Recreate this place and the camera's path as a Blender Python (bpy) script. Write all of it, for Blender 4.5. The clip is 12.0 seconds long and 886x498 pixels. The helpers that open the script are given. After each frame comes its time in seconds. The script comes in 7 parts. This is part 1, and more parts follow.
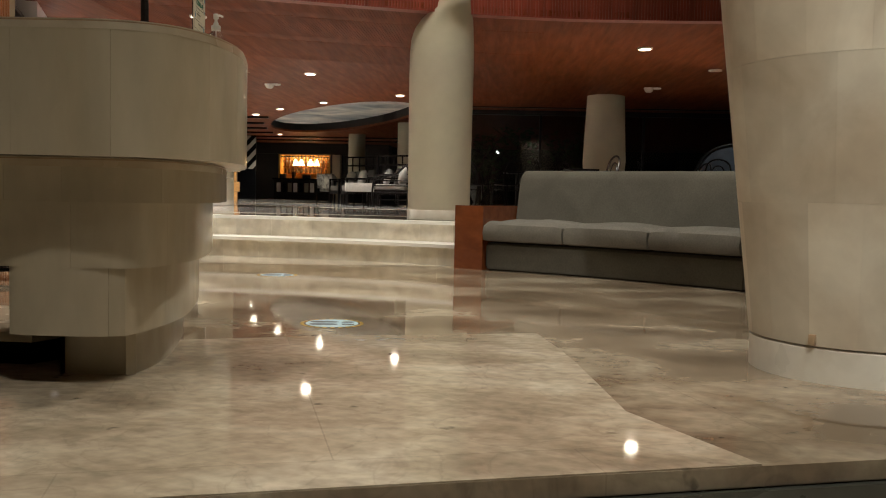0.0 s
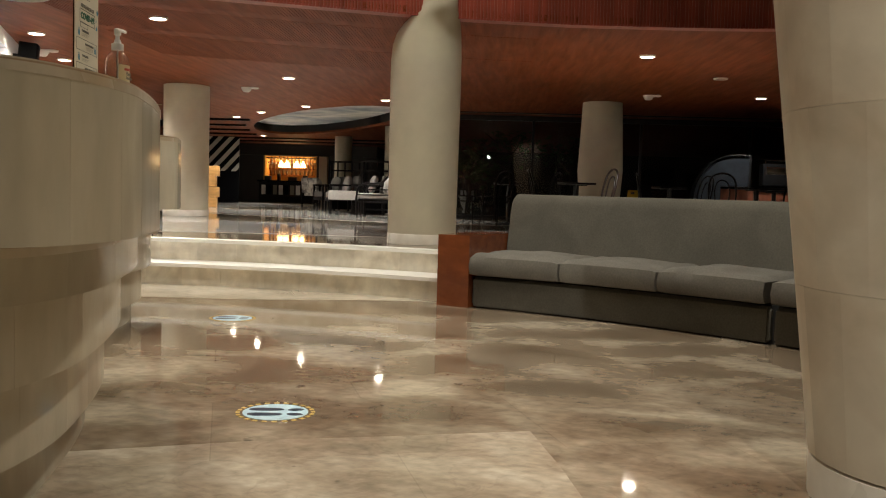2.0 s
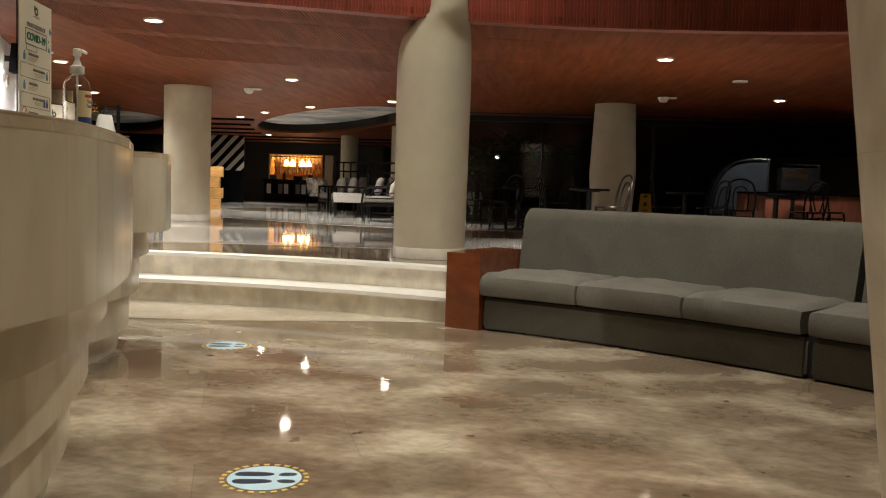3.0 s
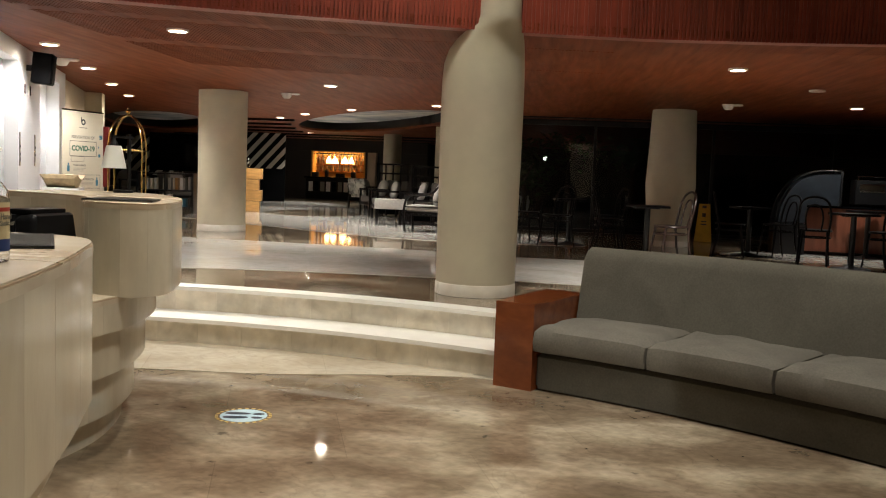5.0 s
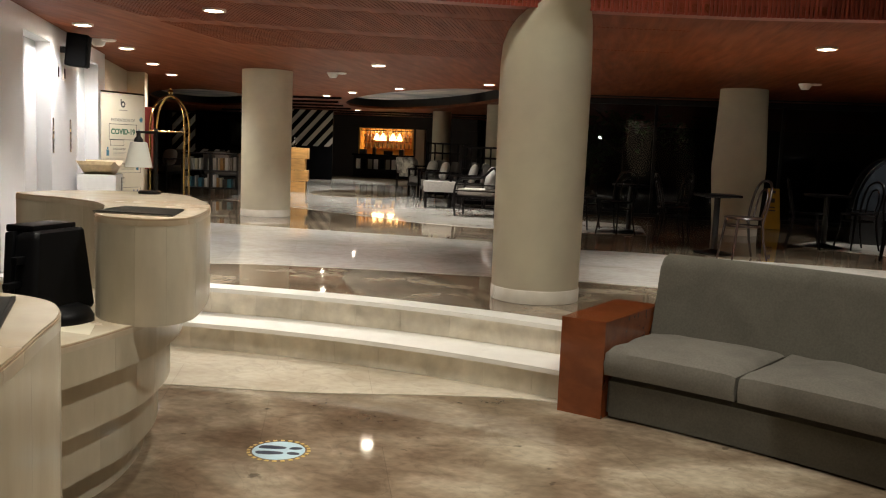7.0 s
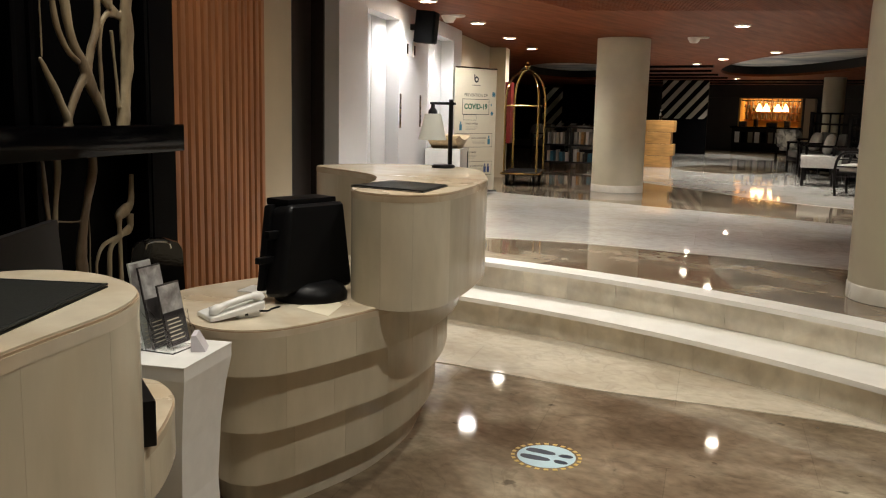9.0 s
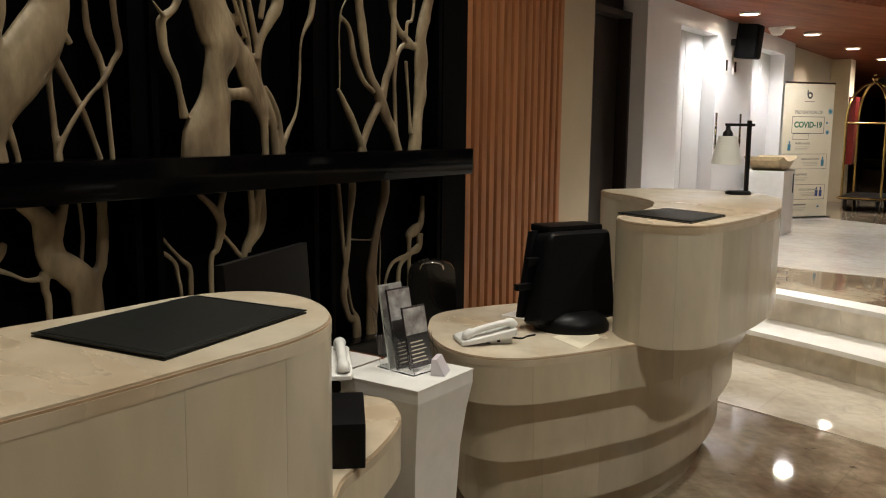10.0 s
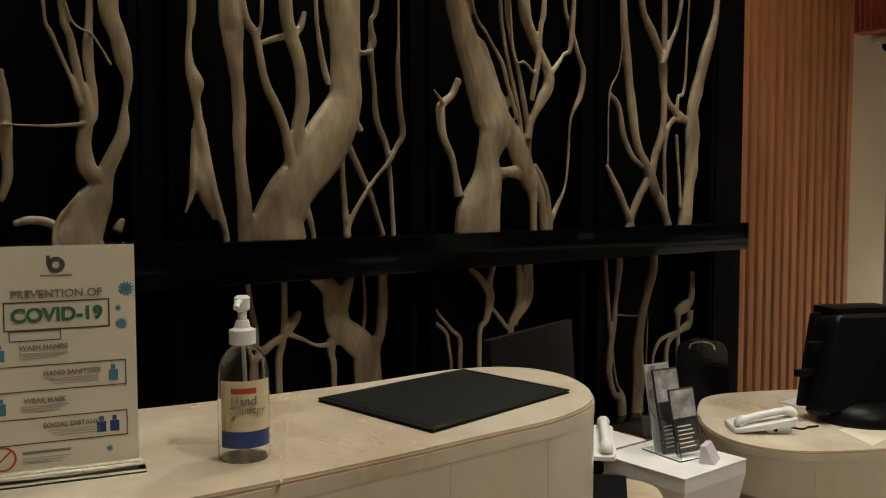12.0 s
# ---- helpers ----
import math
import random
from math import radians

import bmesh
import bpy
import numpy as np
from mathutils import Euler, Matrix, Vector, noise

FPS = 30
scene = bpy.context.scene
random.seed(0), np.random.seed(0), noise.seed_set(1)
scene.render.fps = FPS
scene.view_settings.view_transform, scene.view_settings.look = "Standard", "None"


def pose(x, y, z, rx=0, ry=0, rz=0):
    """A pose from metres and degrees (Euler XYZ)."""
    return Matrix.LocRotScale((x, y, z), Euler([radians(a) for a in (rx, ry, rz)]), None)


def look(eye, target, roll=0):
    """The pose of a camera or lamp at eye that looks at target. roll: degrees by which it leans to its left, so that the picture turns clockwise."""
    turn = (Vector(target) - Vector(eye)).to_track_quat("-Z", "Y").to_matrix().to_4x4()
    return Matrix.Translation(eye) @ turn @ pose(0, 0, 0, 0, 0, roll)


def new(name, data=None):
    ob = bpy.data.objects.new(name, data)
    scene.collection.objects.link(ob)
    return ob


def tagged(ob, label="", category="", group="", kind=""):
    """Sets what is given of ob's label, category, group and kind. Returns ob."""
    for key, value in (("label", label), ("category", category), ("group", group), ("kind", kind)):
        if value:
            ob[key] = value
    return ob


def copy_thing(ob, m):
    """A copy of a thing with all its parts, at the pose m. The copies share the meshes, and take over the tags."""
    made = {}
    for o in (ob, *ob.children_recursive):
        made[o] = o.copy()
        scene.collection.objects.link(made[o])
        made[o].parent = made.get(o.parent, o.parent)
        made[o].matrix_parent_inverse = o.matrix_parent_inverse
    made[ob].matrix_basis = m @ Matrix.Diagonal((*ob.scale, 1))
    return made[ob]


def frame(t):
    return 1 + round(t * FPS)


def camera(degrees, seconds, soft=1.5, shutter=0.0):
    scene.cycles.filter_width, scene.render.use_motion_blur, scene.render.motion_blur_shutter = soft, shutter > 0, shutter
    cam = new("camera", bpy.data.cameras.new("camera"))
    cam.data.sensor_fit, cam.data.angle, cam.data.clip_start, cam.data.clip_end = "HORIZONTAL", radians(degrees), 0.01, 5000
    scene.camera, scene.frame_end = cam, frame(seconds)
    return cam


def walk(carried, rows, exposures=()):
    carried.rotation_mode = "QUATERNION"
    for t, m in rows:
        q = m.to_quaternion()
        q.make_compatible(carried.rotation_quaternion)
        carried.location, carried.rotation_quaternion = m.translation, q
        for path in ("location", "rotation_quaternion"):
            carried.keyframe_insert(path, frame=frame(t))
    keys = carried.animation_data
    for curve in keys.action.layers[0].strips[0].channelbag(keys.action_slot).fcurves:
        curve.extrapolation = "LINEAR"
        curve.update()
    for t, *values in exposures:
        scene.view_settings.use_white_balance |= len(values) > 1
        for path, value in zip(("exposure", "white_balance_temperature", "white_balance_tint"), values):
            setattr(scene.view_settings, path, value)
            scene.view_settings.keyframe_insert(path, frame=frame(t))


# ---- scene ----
cam = camera(53.5, 12.0, soft=1.1)
PATH = [
    (0, (0.475, -0.292, 0.624), (0.346, 1.701, 0.505), 1.3),
    (0.5, (0.467, -0.101, 0.723), (0.346, 1.891, 0.593), 1.3),
    (1, (0.412, 0.11, 0.747), (0.293, 2.102, 0.617), 1.4),
    (1.5, (0.434, 0.331, 0.763), (0.317, 2.323, 0.636), 1.5),
    (2, (0.489, 0.559, 0.865), (0.38, 2.552, 0.74), 1.7),
    (2.5, (0.474, 0.779, 0.905), (0.363, 2.772, 0.777), 1.8),
    (3, (0.445, 0.972, 1.009), (0.321, 2.964, 0.873), 1.8),
    (5, (0.347, 1.748, 1.33), (0.126, 3.729, 1.167), 2.2),
    (5.5, (0.315, 1.906, 1.355), (0.077, 3.885, 1.186), 2.3),
    (6, (0.27, 2.069, 1.465), (0.025, 4.046, 1.287), 2.4),
    (6.5, (0.217, 2.196, 1.477), (-0.057, 4.167, 1.274), 2.2),
    (6.7, (0.185, 2.26, 1.478), (-0.101, 4.228, 1.265), 2.3),
    (8.3, (0.385, 2.794, 1.467), (-0.342, 4.634, 1.171), 1.0),
    (8.5, (0.4, 2.863, 1.461), (-0.411, 4.666, 1.163), 1.0),
    (9, (0.42, 3.027, 1.462), (-0.685, 4.665, 1.151), 1.3),
    (9.5, (0.494, 3.166, 1.477), (-0.949, 4.515, 1.162), 1.1),
    (10, (0.532, 3.275, 1.49), (-1.1, 4.396, 1.208), 0.6),
    (10.5, (0.545, 3.311, 1.496), (-1.196, 4.265, 1.253), 0.0),
    (11, (0.555, 3.294, 1.501), (-1.256, 4.117, 1.291), -0.0),
    (11.5, (0.546, 3.279, 1.499), (-1.318, 3.981, 1.32), -0.2),
    (12, (0.549, 3.272, 1.51), (-1.359, 3.859, 1.385), -0.1),
]
walk(cam, [(t, look(eye, target, roll)) for t, eye, target, roll in PATH],
     ((0.0, -0.12), (1.5, -0.08), (3.0, -0.07), (4.5, -0.12), (6.5, -0.25), (8.4, -0.38), (9.5, -0.48), (10.5, -0.5), (12.0, -0.48)))

# ---- world, lights, exposure ----
world = bpy.data.worlds.new("night")
scene.world = world
world.use_nodes = True
world.node_tree.nodes["Background"].inputs[0].default_value = (0.012, 0.016, 0.03, 1)
world.node_tree.nodes["Background"].inputs[1].default_value = 0.25
scene.view_settings.exposure = 0.0

WARM = (1.0, 0.955, 0.85)
COOL = (1.0, 0.975, 0.91)
WHITE = (1.0, 0.99, 0.97)


def spot(name, at, target, watts, cone, color=WARM, radius=0.05, blend=0.6):
    data = bpy.data.lights.new(name, "SPOT")
    data.energy, data.color, data.spot_size, data.spot_blend, data.shadow_soft_size = watts, color, radians(cone), blend, radius
    ob = new(name, data)
    ob.matrix_world = look(at, target)
    return ob


# recessed downlights of the low wooden ceiling (x, y, watts)
DOWNLIGHTS = [(-2.82, 9.07, 280), (-2.55, 13.41, 330), (-1.46, 16.18, 260), (-3.21, 17.66, 260), (-4.50, 19.19, 260),
              (2.19, 10.77, 520), (4.59, 14.57, 120), (-5.45, 20.6, 260), (-6.3, 23.3, 260), (-8.7, 29.0, 220),
              (-6.6, 27.4, 220), (-5.7, 28.6, 220)]
# row that washes the white wall
WASHERS = [(-4.57, 10.07, 165), (-5.24, 12.05, 155), (-5.94, 14.0, 140), (-6.62, 15.92, 120)]
# downlights high up in the hall over the desks, out of view (x, y, watts)
# the last, out by the entrance, is an added fill in place of bounced light
HALL_LAMPS = [(-0.1, 7.0, 420, 104), (-2.05, 5.3, 280, 88), (1.4, 5.0, 560, 104), (-0.98, 3.0, 105, 76), (2.2, 0.9, 400, 76), (-0.1, 1.0, 300, 50), (-0.4, -4.6, 230, 80)]
# aimed spot added out of view to brighten the flared column (place, target, watts, cone)
ADDED_COLUMN_SPOT = ((1.2, -1.4, 5.12), (1.9, 3.1, 1.3), 860, 36)
# spots on the driftwood wall
WALL_SPOTS = [(-1.5, 46), (-0.4, 66), (0.5, 80), (1.4, 72), (2.6, 46)]

# ---- plan ----
CEIL, UPPER, TREAD, HIGH = 2.50, 0.388, 0.194, 5.2
ARC = Vector((-2.6, 1.11))
WALL_O, WALL_U, WALL_N = Vector((-2.75, 4.36, 0)), Vector((-0.3686, 0.9296, 0)), Vector((0.9296, 0.3686, 0))
WALL_TURN = math.degrees(math.atan2(WALL_U.y, WALL_U.x))


def on_wall(s, d=0.0, z=0.0):
    """A place s metres along the reception wall, d metres out from it."""
    return WALL_O + WALL_U * s + WALL_N * d + Vector((0, 0, z))


def wall_pose(s, d=0.0, z=0.0, turn=0.0):
    """A pose whose x runs along the reception wall and whose -y faces the hall."""
    p = on_wall(s, d, z)
    return pose(p.x, p.y, p.z, 0, 0, WALL_TURN + turn)


def on_arc(r, a):
    """A place on the round of the steps: radius and degrees clockwise from the y axis."""
    return Vector((ARC.x + r * math.sin(radians(a)), ARC.y + r * math.cos(radians(a))))


def arc(r, a0, a1, n=40):
    return [on_arc(r, a0 + (a1 - a0) * i / n) for i in range(n + 1)]


def curve_through(pts, n=8, closed=False):
    """A smooth line through points of any dimension."""
    pts = [Vector(p) for p in pts]
    out, m = [], len(pts)
    for i in range(m if closed else m - 1):
        a, b = pts[i], pts[(i + 1) % m]
        p = pts[(i - 1) % m] if closed or i > 0 else a + (a - b)
        q = pts[(i + 2) % m] if closed or i + 2 < m else b + (b - a)
        for k in range(n):
            t = k / n
            out.append(0.5 * (2 * a + (b - p) * t + (2 * p - 5 * a + 4 * b - q) * t * t + (3 * a - p - 3 * b + q) * t ** 3))
    return out if closed else out + [pts[-1]]


def inset(outline, d):
    """The closed counter-clockwise outline moved inwards by d."""
    out, m = [], len(outline)
    for i in range(m):
        t = (outline[(i + 1) % m] - outline[i - 1]).normalized()
        out.append(outline[i] + Vector((-t.y, t.x)) * d)
    return out


def ccw(outline):
    area = sum(a.x * b.y - b.x * a.y for a, b in zip(outline, outline[1:] + outline[:1]))
    return outline if area > 0 else outline[::-1]


# ---- materials ----
def mat(name, color, rough=0.5, metal=0.0, noise_scale=6.0, noise_amount=0.12, bump=0.0, bump_scale=60.0, second=None,
        second_scale=2.0, vary=0.0, emit=None, emit_strength=0.0, coat=0.0, stretch=(1, 1, 1), detail=6.0, rough_vary=0.08, spec=0.5):
    """A procedural surface: base colour with two scales of variation, varied roughness, fine relief."""
    m = bpy.data.materials.new(name)
    m.use_nodes = True
    nt = m.node_tree
    n, link = nt.nodes, nt.links
    b = n["Principled BSDF"]
    b.inputs["Roughness"].default_value, b.inputs["Metallic"].default_value = rough, metal
    b.inputs["Coat Weight"].default_value = coat
    b.inputs["Specular IOR Level"].default_value = spec
    tc = n.new("ShaderNodeTexCoord")
    mp = n.new("ShaderNodeMapping")
    mp.inputs["Scale"].default_value = stretch
    link.new(tc.outputs["Object"], mp.inputs["Vector"])
    n1 = n.new("ShaderNodeTexNoise")
    n1.inputs["Scale"].default_value, n1.inputs["Detail"].default_value = noise_scale, detail
    link.new(mp.outputs["Vector"], n1.inputs["Vector"])
    ramp = n.new("ShaderNodeMapRange")
    ramp.inputs["From Min"].default_value, ramp.inputs["From Max"].default_value = 0.3, 0.7
    ramp.inputs["To Min"].default_value, ramp.inputs["To Max"].default_value = 1 - noise_amount, 1 + noise_amount
    link.new(n1.outputs["Fac"], ramp.inputs["Value"])
    base = n.new("ShaderNodeMix")
    base.data_type = "RGBA"
    base.inputs["A"].default_value = (*color, 1)
    base.inputs["B"].default_value = (*(second or color), 1)
    n2 = n.new("ShaderNodeTexNoise")
    n2.inputs["Scale"].default_value, n2.inputs["Detail"].default_value = second_scale, 8.0
    n2.inputs["Distortion"].default_value = 0.6
    link.new(mp.outputs["Vector"], n2.inputs["Vector"])
    r2 = n.new("ShaderNodeMapRange")
    r2.inputs["From Min"].default_value, r2.inputs["From Max"].default_value = 0.38, 0.66
    link.new(n2.outputs["Fac"], r2.inputs["Value"])
    link.new(r2.outputs["Result"], base.inputs["Factor"])
    mul = n.new("ShaderNodeVectorMath")
    mul.operation = "SCALE"
    link.new(base.outputs["Result"], mul.inputs["Vector"])
    value = ramp.outputs["Result"]
    if vary:
        info = n.new("ShaderNodeObjectInfo")
        vr = n.new("ShaderNodeMapRange")
        vr.inputs["To Min"].default_value, vr.inputs["To Max"].default_value = 1 - vary, 1 + vary
        link.new(info.outputs["Random"], vr.inputs["Value"])
        prod = n.new("ShaderNodeMath")
        prod.operation = "MULTIPLY"
        link.new(value, prod.inputs[0])
        link.new(vr.outputs["Result"], prod.inputs[1])
        value = prod.outputs[0]
    link.new(value, mul.inputs["Scale"])
    link.new(mul.outputs["Vector"], b.inputs["Base Color"])
    rr = n.new("ShaderNodeMapRange")
    rr.inputs["To Min"].default_value, rr.inputs["To Max"].default_value = max(rough - rough_vary, 0.02), min(rough + rough_vary, 1)
    link.new(n2.outputs["Fac"], rr.inputs["Value"])
    link.new(rr.outputs["Result"], b.inputs["Roughness"])
    if bump:
        nb = n.new("ShaderNodeTexNoise")
        nb.inputs["Scale"].default_value, nb.inputs["Detail"].default_value = bump_scale, 5.0
        link.new(mp.outputs["Vector"], nb.inputs["Vector"])
        bp = n.new("ShaderNodeBump")
        bp.inputs["Strength"].default_value, bp.inputs["Distance"].default_value = bump, 0.01
        link.new(nb.outputs["Fac"], bp.inputs["Height"])
        link.new(bp.outputs["Normal"], b.inputs["Normal"])
    if emit:
        b.inputs["Emission Color"].default_value = (*emit, 1)
        b.inputs["Emission Strength"].default_value = emit_strength
    return m


def marble(name, light, mid, dark, rough, cloud=0.9, vein=0.25, joints=True, mottle=0.09, wave=0.05, pits=0.0):
    """Polished clouded stone: two layers of clouds, thin veins, faint slab joints."""
    m = bpy.data.materials.new(name)
    m.use_nodes = True
    nt = m.node_tree
    n, link = nt.nodes, nt.links
    b = n["Principled BSDF"]
    b.inputs["Roughness"].default_value = rough
    tc = n.new("ShaderNodeTexCoord")
    mp = n.new("ShaderNodeMapping")
    mp.inputs["Rotation"].default_value = (0, 0, 0.5)
    mp.inputs["Scale"].default_value = (1.0, 1.35, 1.0)
    link.new(tc.outputs["Object"], mp.inputs["Vector"])
    c1 = n.new("ShaderNodeTexNoise")
    c1.inputs["Scale"].default_value, c1.inputs["Detail"].default_value, c1.inputs["Distortion"].default_value = cloud, 12.0, 0.35
    link.new(mp.outputs["Vector"], c1.inputs["Vector"])
    ramp = n.new("ShaderNodeValToRGB")
    e = ramp.color_ramp.elements
    e[0].position, e[0].color = 0.32, (*dark, 1)
    e[1].position, e[1].color = 0.66, (*light, 1)
    k = e.new(0.50)
    k.color = (*mid, 1)
    link.new(c1.outputs["Fac"], ramp.inputs["Fac"])
    c2 = n.new("ShaderNodeTexNoise")
    c2.inputs["Scale"].default_value, c2.inputs["Detail"].default_value = cloud * 10, 12.0
    link.new(mp.outputs["Vector"], c2.inputs["Vector"])
    r2 = n.new("ShaderNodeMapRange")
    r2.inputs["From Min"].default_value, r2.inputs["From Max"].default_value = 0.3, 0.7
    r2.inputs["To Min"].default_value, r2.inputs["To Max"].default_value = 1 - mottle, 1 + mottle
    link.new(c2.outputs["Fac"], r2.inputs["Value"])
    v = n.new("ShaderNodeTexNoise")
    v.inputs["Scale"].default_value, v.inputs["Detail"].default_value, v.inputs["Distortion"].default_value = cloud * 1.6, 6.0, 1.8
    link.new(tc.outputs["Object"], v.inputs["Vector"])
    ab = n.new("ShaderNodeMath")
    ab.operation = "SUBTRACT"
    ab.inputs[1].default_value = 0.5
    link.new(v.outputs["Fac"], ab.inputs[0])
    ab2 = n.new("ShaderNodeMath")
    ab2.operation = "ABSOLUTE"
    link.new(ab.outputs[0], ab2.inputs[0])
    vm = n.new("ShaderNodeMapRange")
    vm.inputs["From Min"].default_value, vm.inputs["From Max"].default_value = 0.0, 0.025
    vm.inputs["To Min"].default_value, vm.inputs["To Max"].default_value = 1 - vein, 1.0
    link.new(ab2.outputs[0], vm.inputs["Value"])
    prod = n.new("ShaderNodeMath")
    prod.operation = "MULTIPLY"
    link.new(r2.outputs["Result"], prod.inputs[0])
    link.new(vm.outputs["Result"], prod.inputs[1])
    value = prod.outputs[0]
    if pits:
        pn = n.new("ShaderNodeTexNoise")
        pn.inputs["Scale"].default_value, pn.inputs["Detail"].default_value = 7.0, 3.0
        link.new(tc.outputs["Object"], pn.inputs["Vector"])
        pr = n.new("ShaderNodeMapRange")
        pr.inputs["From Min"].default_value, pr.inputs["From Max"].default_value = 0.69, 0.73
        pr.inputs["To Min"].default_value, pr.inputs["To Max"].default_value = 1.0, 1 - pits
        link.new(pn.outputs["Fac"], pr.inputs["Value"])
        pp = n.new("ShaderNodeMath")
        pp.operation = "MULTIPLY"
        link.new(value, pp.inputs[0])
        link.new(pr.outputs["Result"], pp.inputs[1])
        value = pp.outputs[0]
    if joints:
        br = n.new("ShaderNodeTexBrick")
        br.inputs["Scale"].default_value = 1.0
        br.inputs["Brick Width"].default_value, br.inputs["Row Height"].default_value = 1.2, 0.8
        br.inputs["Mortar Size"].default_value = 0.0022
        br.inputs["Color1"].default_value, br.inputs["Color2"].default_value = (0.94, 0.94, 0.94, 1), (1.05, 1.05, 1.05, 1)
        br.inputs["Mortar"].default_value = (0.84, 0.83, 0.8, 1)
        mj = n.new("ShaderNodeMapping")
        mj.inputs["Rotation"].default_value = (0, 0, -0.3)
        link.new(tc.outputs["Object"], mj.inputs["Vector"])
        link.new(mj.outputs["Vector"], br.inputs["Vector"])
        pj = n.new("ShaderNodeMath")
        pj.operation = "MULTIPLY"
        link.new(value, pj.inputs[0])
        link.new(br.outputs["Color"], pj.inputs[1])
        value = pj.outputs[0]
    sc = n.new("ShaderNodeVectorMath")
    sc.operation = "SCALE"
    link.new(ramp.outputs["Color"], sc.inputs["Vector"])
    link.new(value, sc.inputs["Scale"])
    link.new(sc.outputs["Vector"], b.inputs["Base Color"])
    rr = n.new("ShaderNodeMapRange")
    rr.inputs["To Min"].default_value, rr.inputs["To Max"].default_value = rough * 0.6, rough * 1.7
    link.new(c2.outputs["Fac"], rr.inputs["Value"])
    link.new(rr.outputs["Result"], b.inputs["Roughness"])
    wv = n.new("ShaderNodeTexNoise")
    wv.inputs["Scale"].default_value = 2.2
    link.new(tc.outputs["Object"], wv.inputs["Vector"])
    bp = n.new("ShaderNodeBump")
    bp.inputs["Strength"].default_value, bp.inputs["Distance"].default_value = wave, 0.01
    link.new(wv.outputs["Fac"], bp.inputs["Height"])
    link.new(bp.outputs["Normal"], b.inputs["Normal"])
    return m


def glass(name, color=(1, 1, 1), rough=0.0, ior=1.45):
    m = bpy.data.materials.new(name)
    m.use_nodes = True
    b = m.node_tree.nodes["Principled BSDF"]
    b.inputs["Base Color"].default_value = (*color, 1)
    b.inputs["Transmission Weight"].default_value, b.inputs["Roughness"].default_value, b.inputs["IOR"].default_value = 1.0, rough, ior
    return m


FLOOR_STONE = marble("hall_marble", (0.43, 0.36, 0.262), (0.245, 0.185, 0.125), (0.138, 0.099, 0.063), 0.042, cloud=1.6, vein=0.12, mottle=0.18, wave=0.018, pits=0.5)
INLAY_STONE = marble("pale_hall_marble", (0.58, 0.505, 0.39), (0.425, 0.348, 0.253), (0.262, 0.202, 0.14), 0.042, cloud=1.8, vein=0.12, mottle=0.18, wave=0.018, pits=0.5)
CREAM_STONE = marble("cream_marble", (0.66, 0.60, 0.49), (0.58, 0.51, 0.40), (0.47, 0.40, 0.30), 0.05, cloud=1.4, vein=0.12, wave=0.02)
WHITE_STONE = marble("white_marble", (0.78, 0.74, 0.68), (0.72, 0.68, 0.61), (0.64, 0.59, 0.51), 0.034, cloud=1.2, vein=0.1, wave=0.018)
STEP_STONE = mat("step_marble", (0.90, 0.88, 0.83), 0.34, noise_scale=7, noise_amount=0.04, second=(0.86, 0.83, 0.77), second_scale=3, vary=0.02)
RISER_STONE = mat("riser_marble", (0.84, 0.78, 0.66), 0.35, noise_scale=9, noise_amount=0.12, second=(0.62, 0.55, 0.43), second_scale=4, vary=0.07)
DESK_STONE = mat("desk_limestone", (0.60, 0.54, 0.415), 0.19, noise_scale=12, noise_amount=0.07, second=(0.49, 0.42, 0.30), second_scale=2.4, vary=0.085, bump=0.03, bump_scale=90, stretch=(1, 1, 0.35))
DESK_TOP = mat("desk_top_limestone", (0.60, 0.53, 0.41), 0.26, noise_scale=10, noise_amount=0.10, second=(0.46, 0.36, 0.24), second_scale=2.2)
DESK_EDGE = mat("worn_stone_edge", (0.36, 0.25, 0.15), 0.45, noise_scale=14, noise_amount=0.2)
COLUMN_STONE = mat("column_plaster", (0.55, 0.505, 0.37), 0.55, noise_scale=5, noise_amount=0.05, second=(0.52, 0.46, 0.35), second_scale=1.5, bump=0.05, bump_scale=25)
PANEL_STONE = mat("column_stone_panel", (0.60, 0.54, 0.43), 0.42, noise_scale=7, noise_amount=0.08, second=(0.45, 0.37, 0.27), second_scale=2.6, vary=0.11, bump=0.05, bump_scale=30)
RED_WOOD = mat("red_stained_wood", (0.178, 0.047, 0.0148), 0.55, noise_scale=3, noise_amount=0.25, second=(0.138, 0.035, 0.011), second_scale=1.4, bump=0.06, bump_scale=50, stretch=(6, 0.6, 6), spec=0.1)
FASCIA_WOOD = mat("fascia_red_wood", (0.27, 0.05, 0.026), 0.42, noise_scale=3, noise_amount=0.25, second=(0.20, 0.035, 0.018), second_scale=1.4, stretch=(6, 6, 0.5))
SLAT_WOOD = mat("orange_slat_wood", (0.40, 0.165, 0.065), 0.42, noise_scale=5, noise_amount=0.18, second=(0.32, 0.12, 0.045), second_scale=2, vary=0.09, stretch=(5, 5, 0.4))
SLAT_BACK = mat("slat_backing_wood", (0.035, 0.013, 0.007), 0.5, noise_scale=5, noise_amount=0.2, stretch=(5, 5, 0.4))
ARM_WOOD = mat("sofa_arm_wood", (0.235, 0.064, 0.02), 0.18, noise_scale=4, noise_amount=0.18, second=(0.165, 0.043, 0.014), second_scale=2, coat=0.4, stretch=(1, 4, 4))
FABRIC = mat("grey_fabric", (0.117, 0.108, 0.087), 0.92, noise_scale=90, noise_amount=0.12, second=(0.098, 0.090, 0.073), second_scale=3, bump=0.25, bump_scale=300, vary=0.04, spec=0.2)
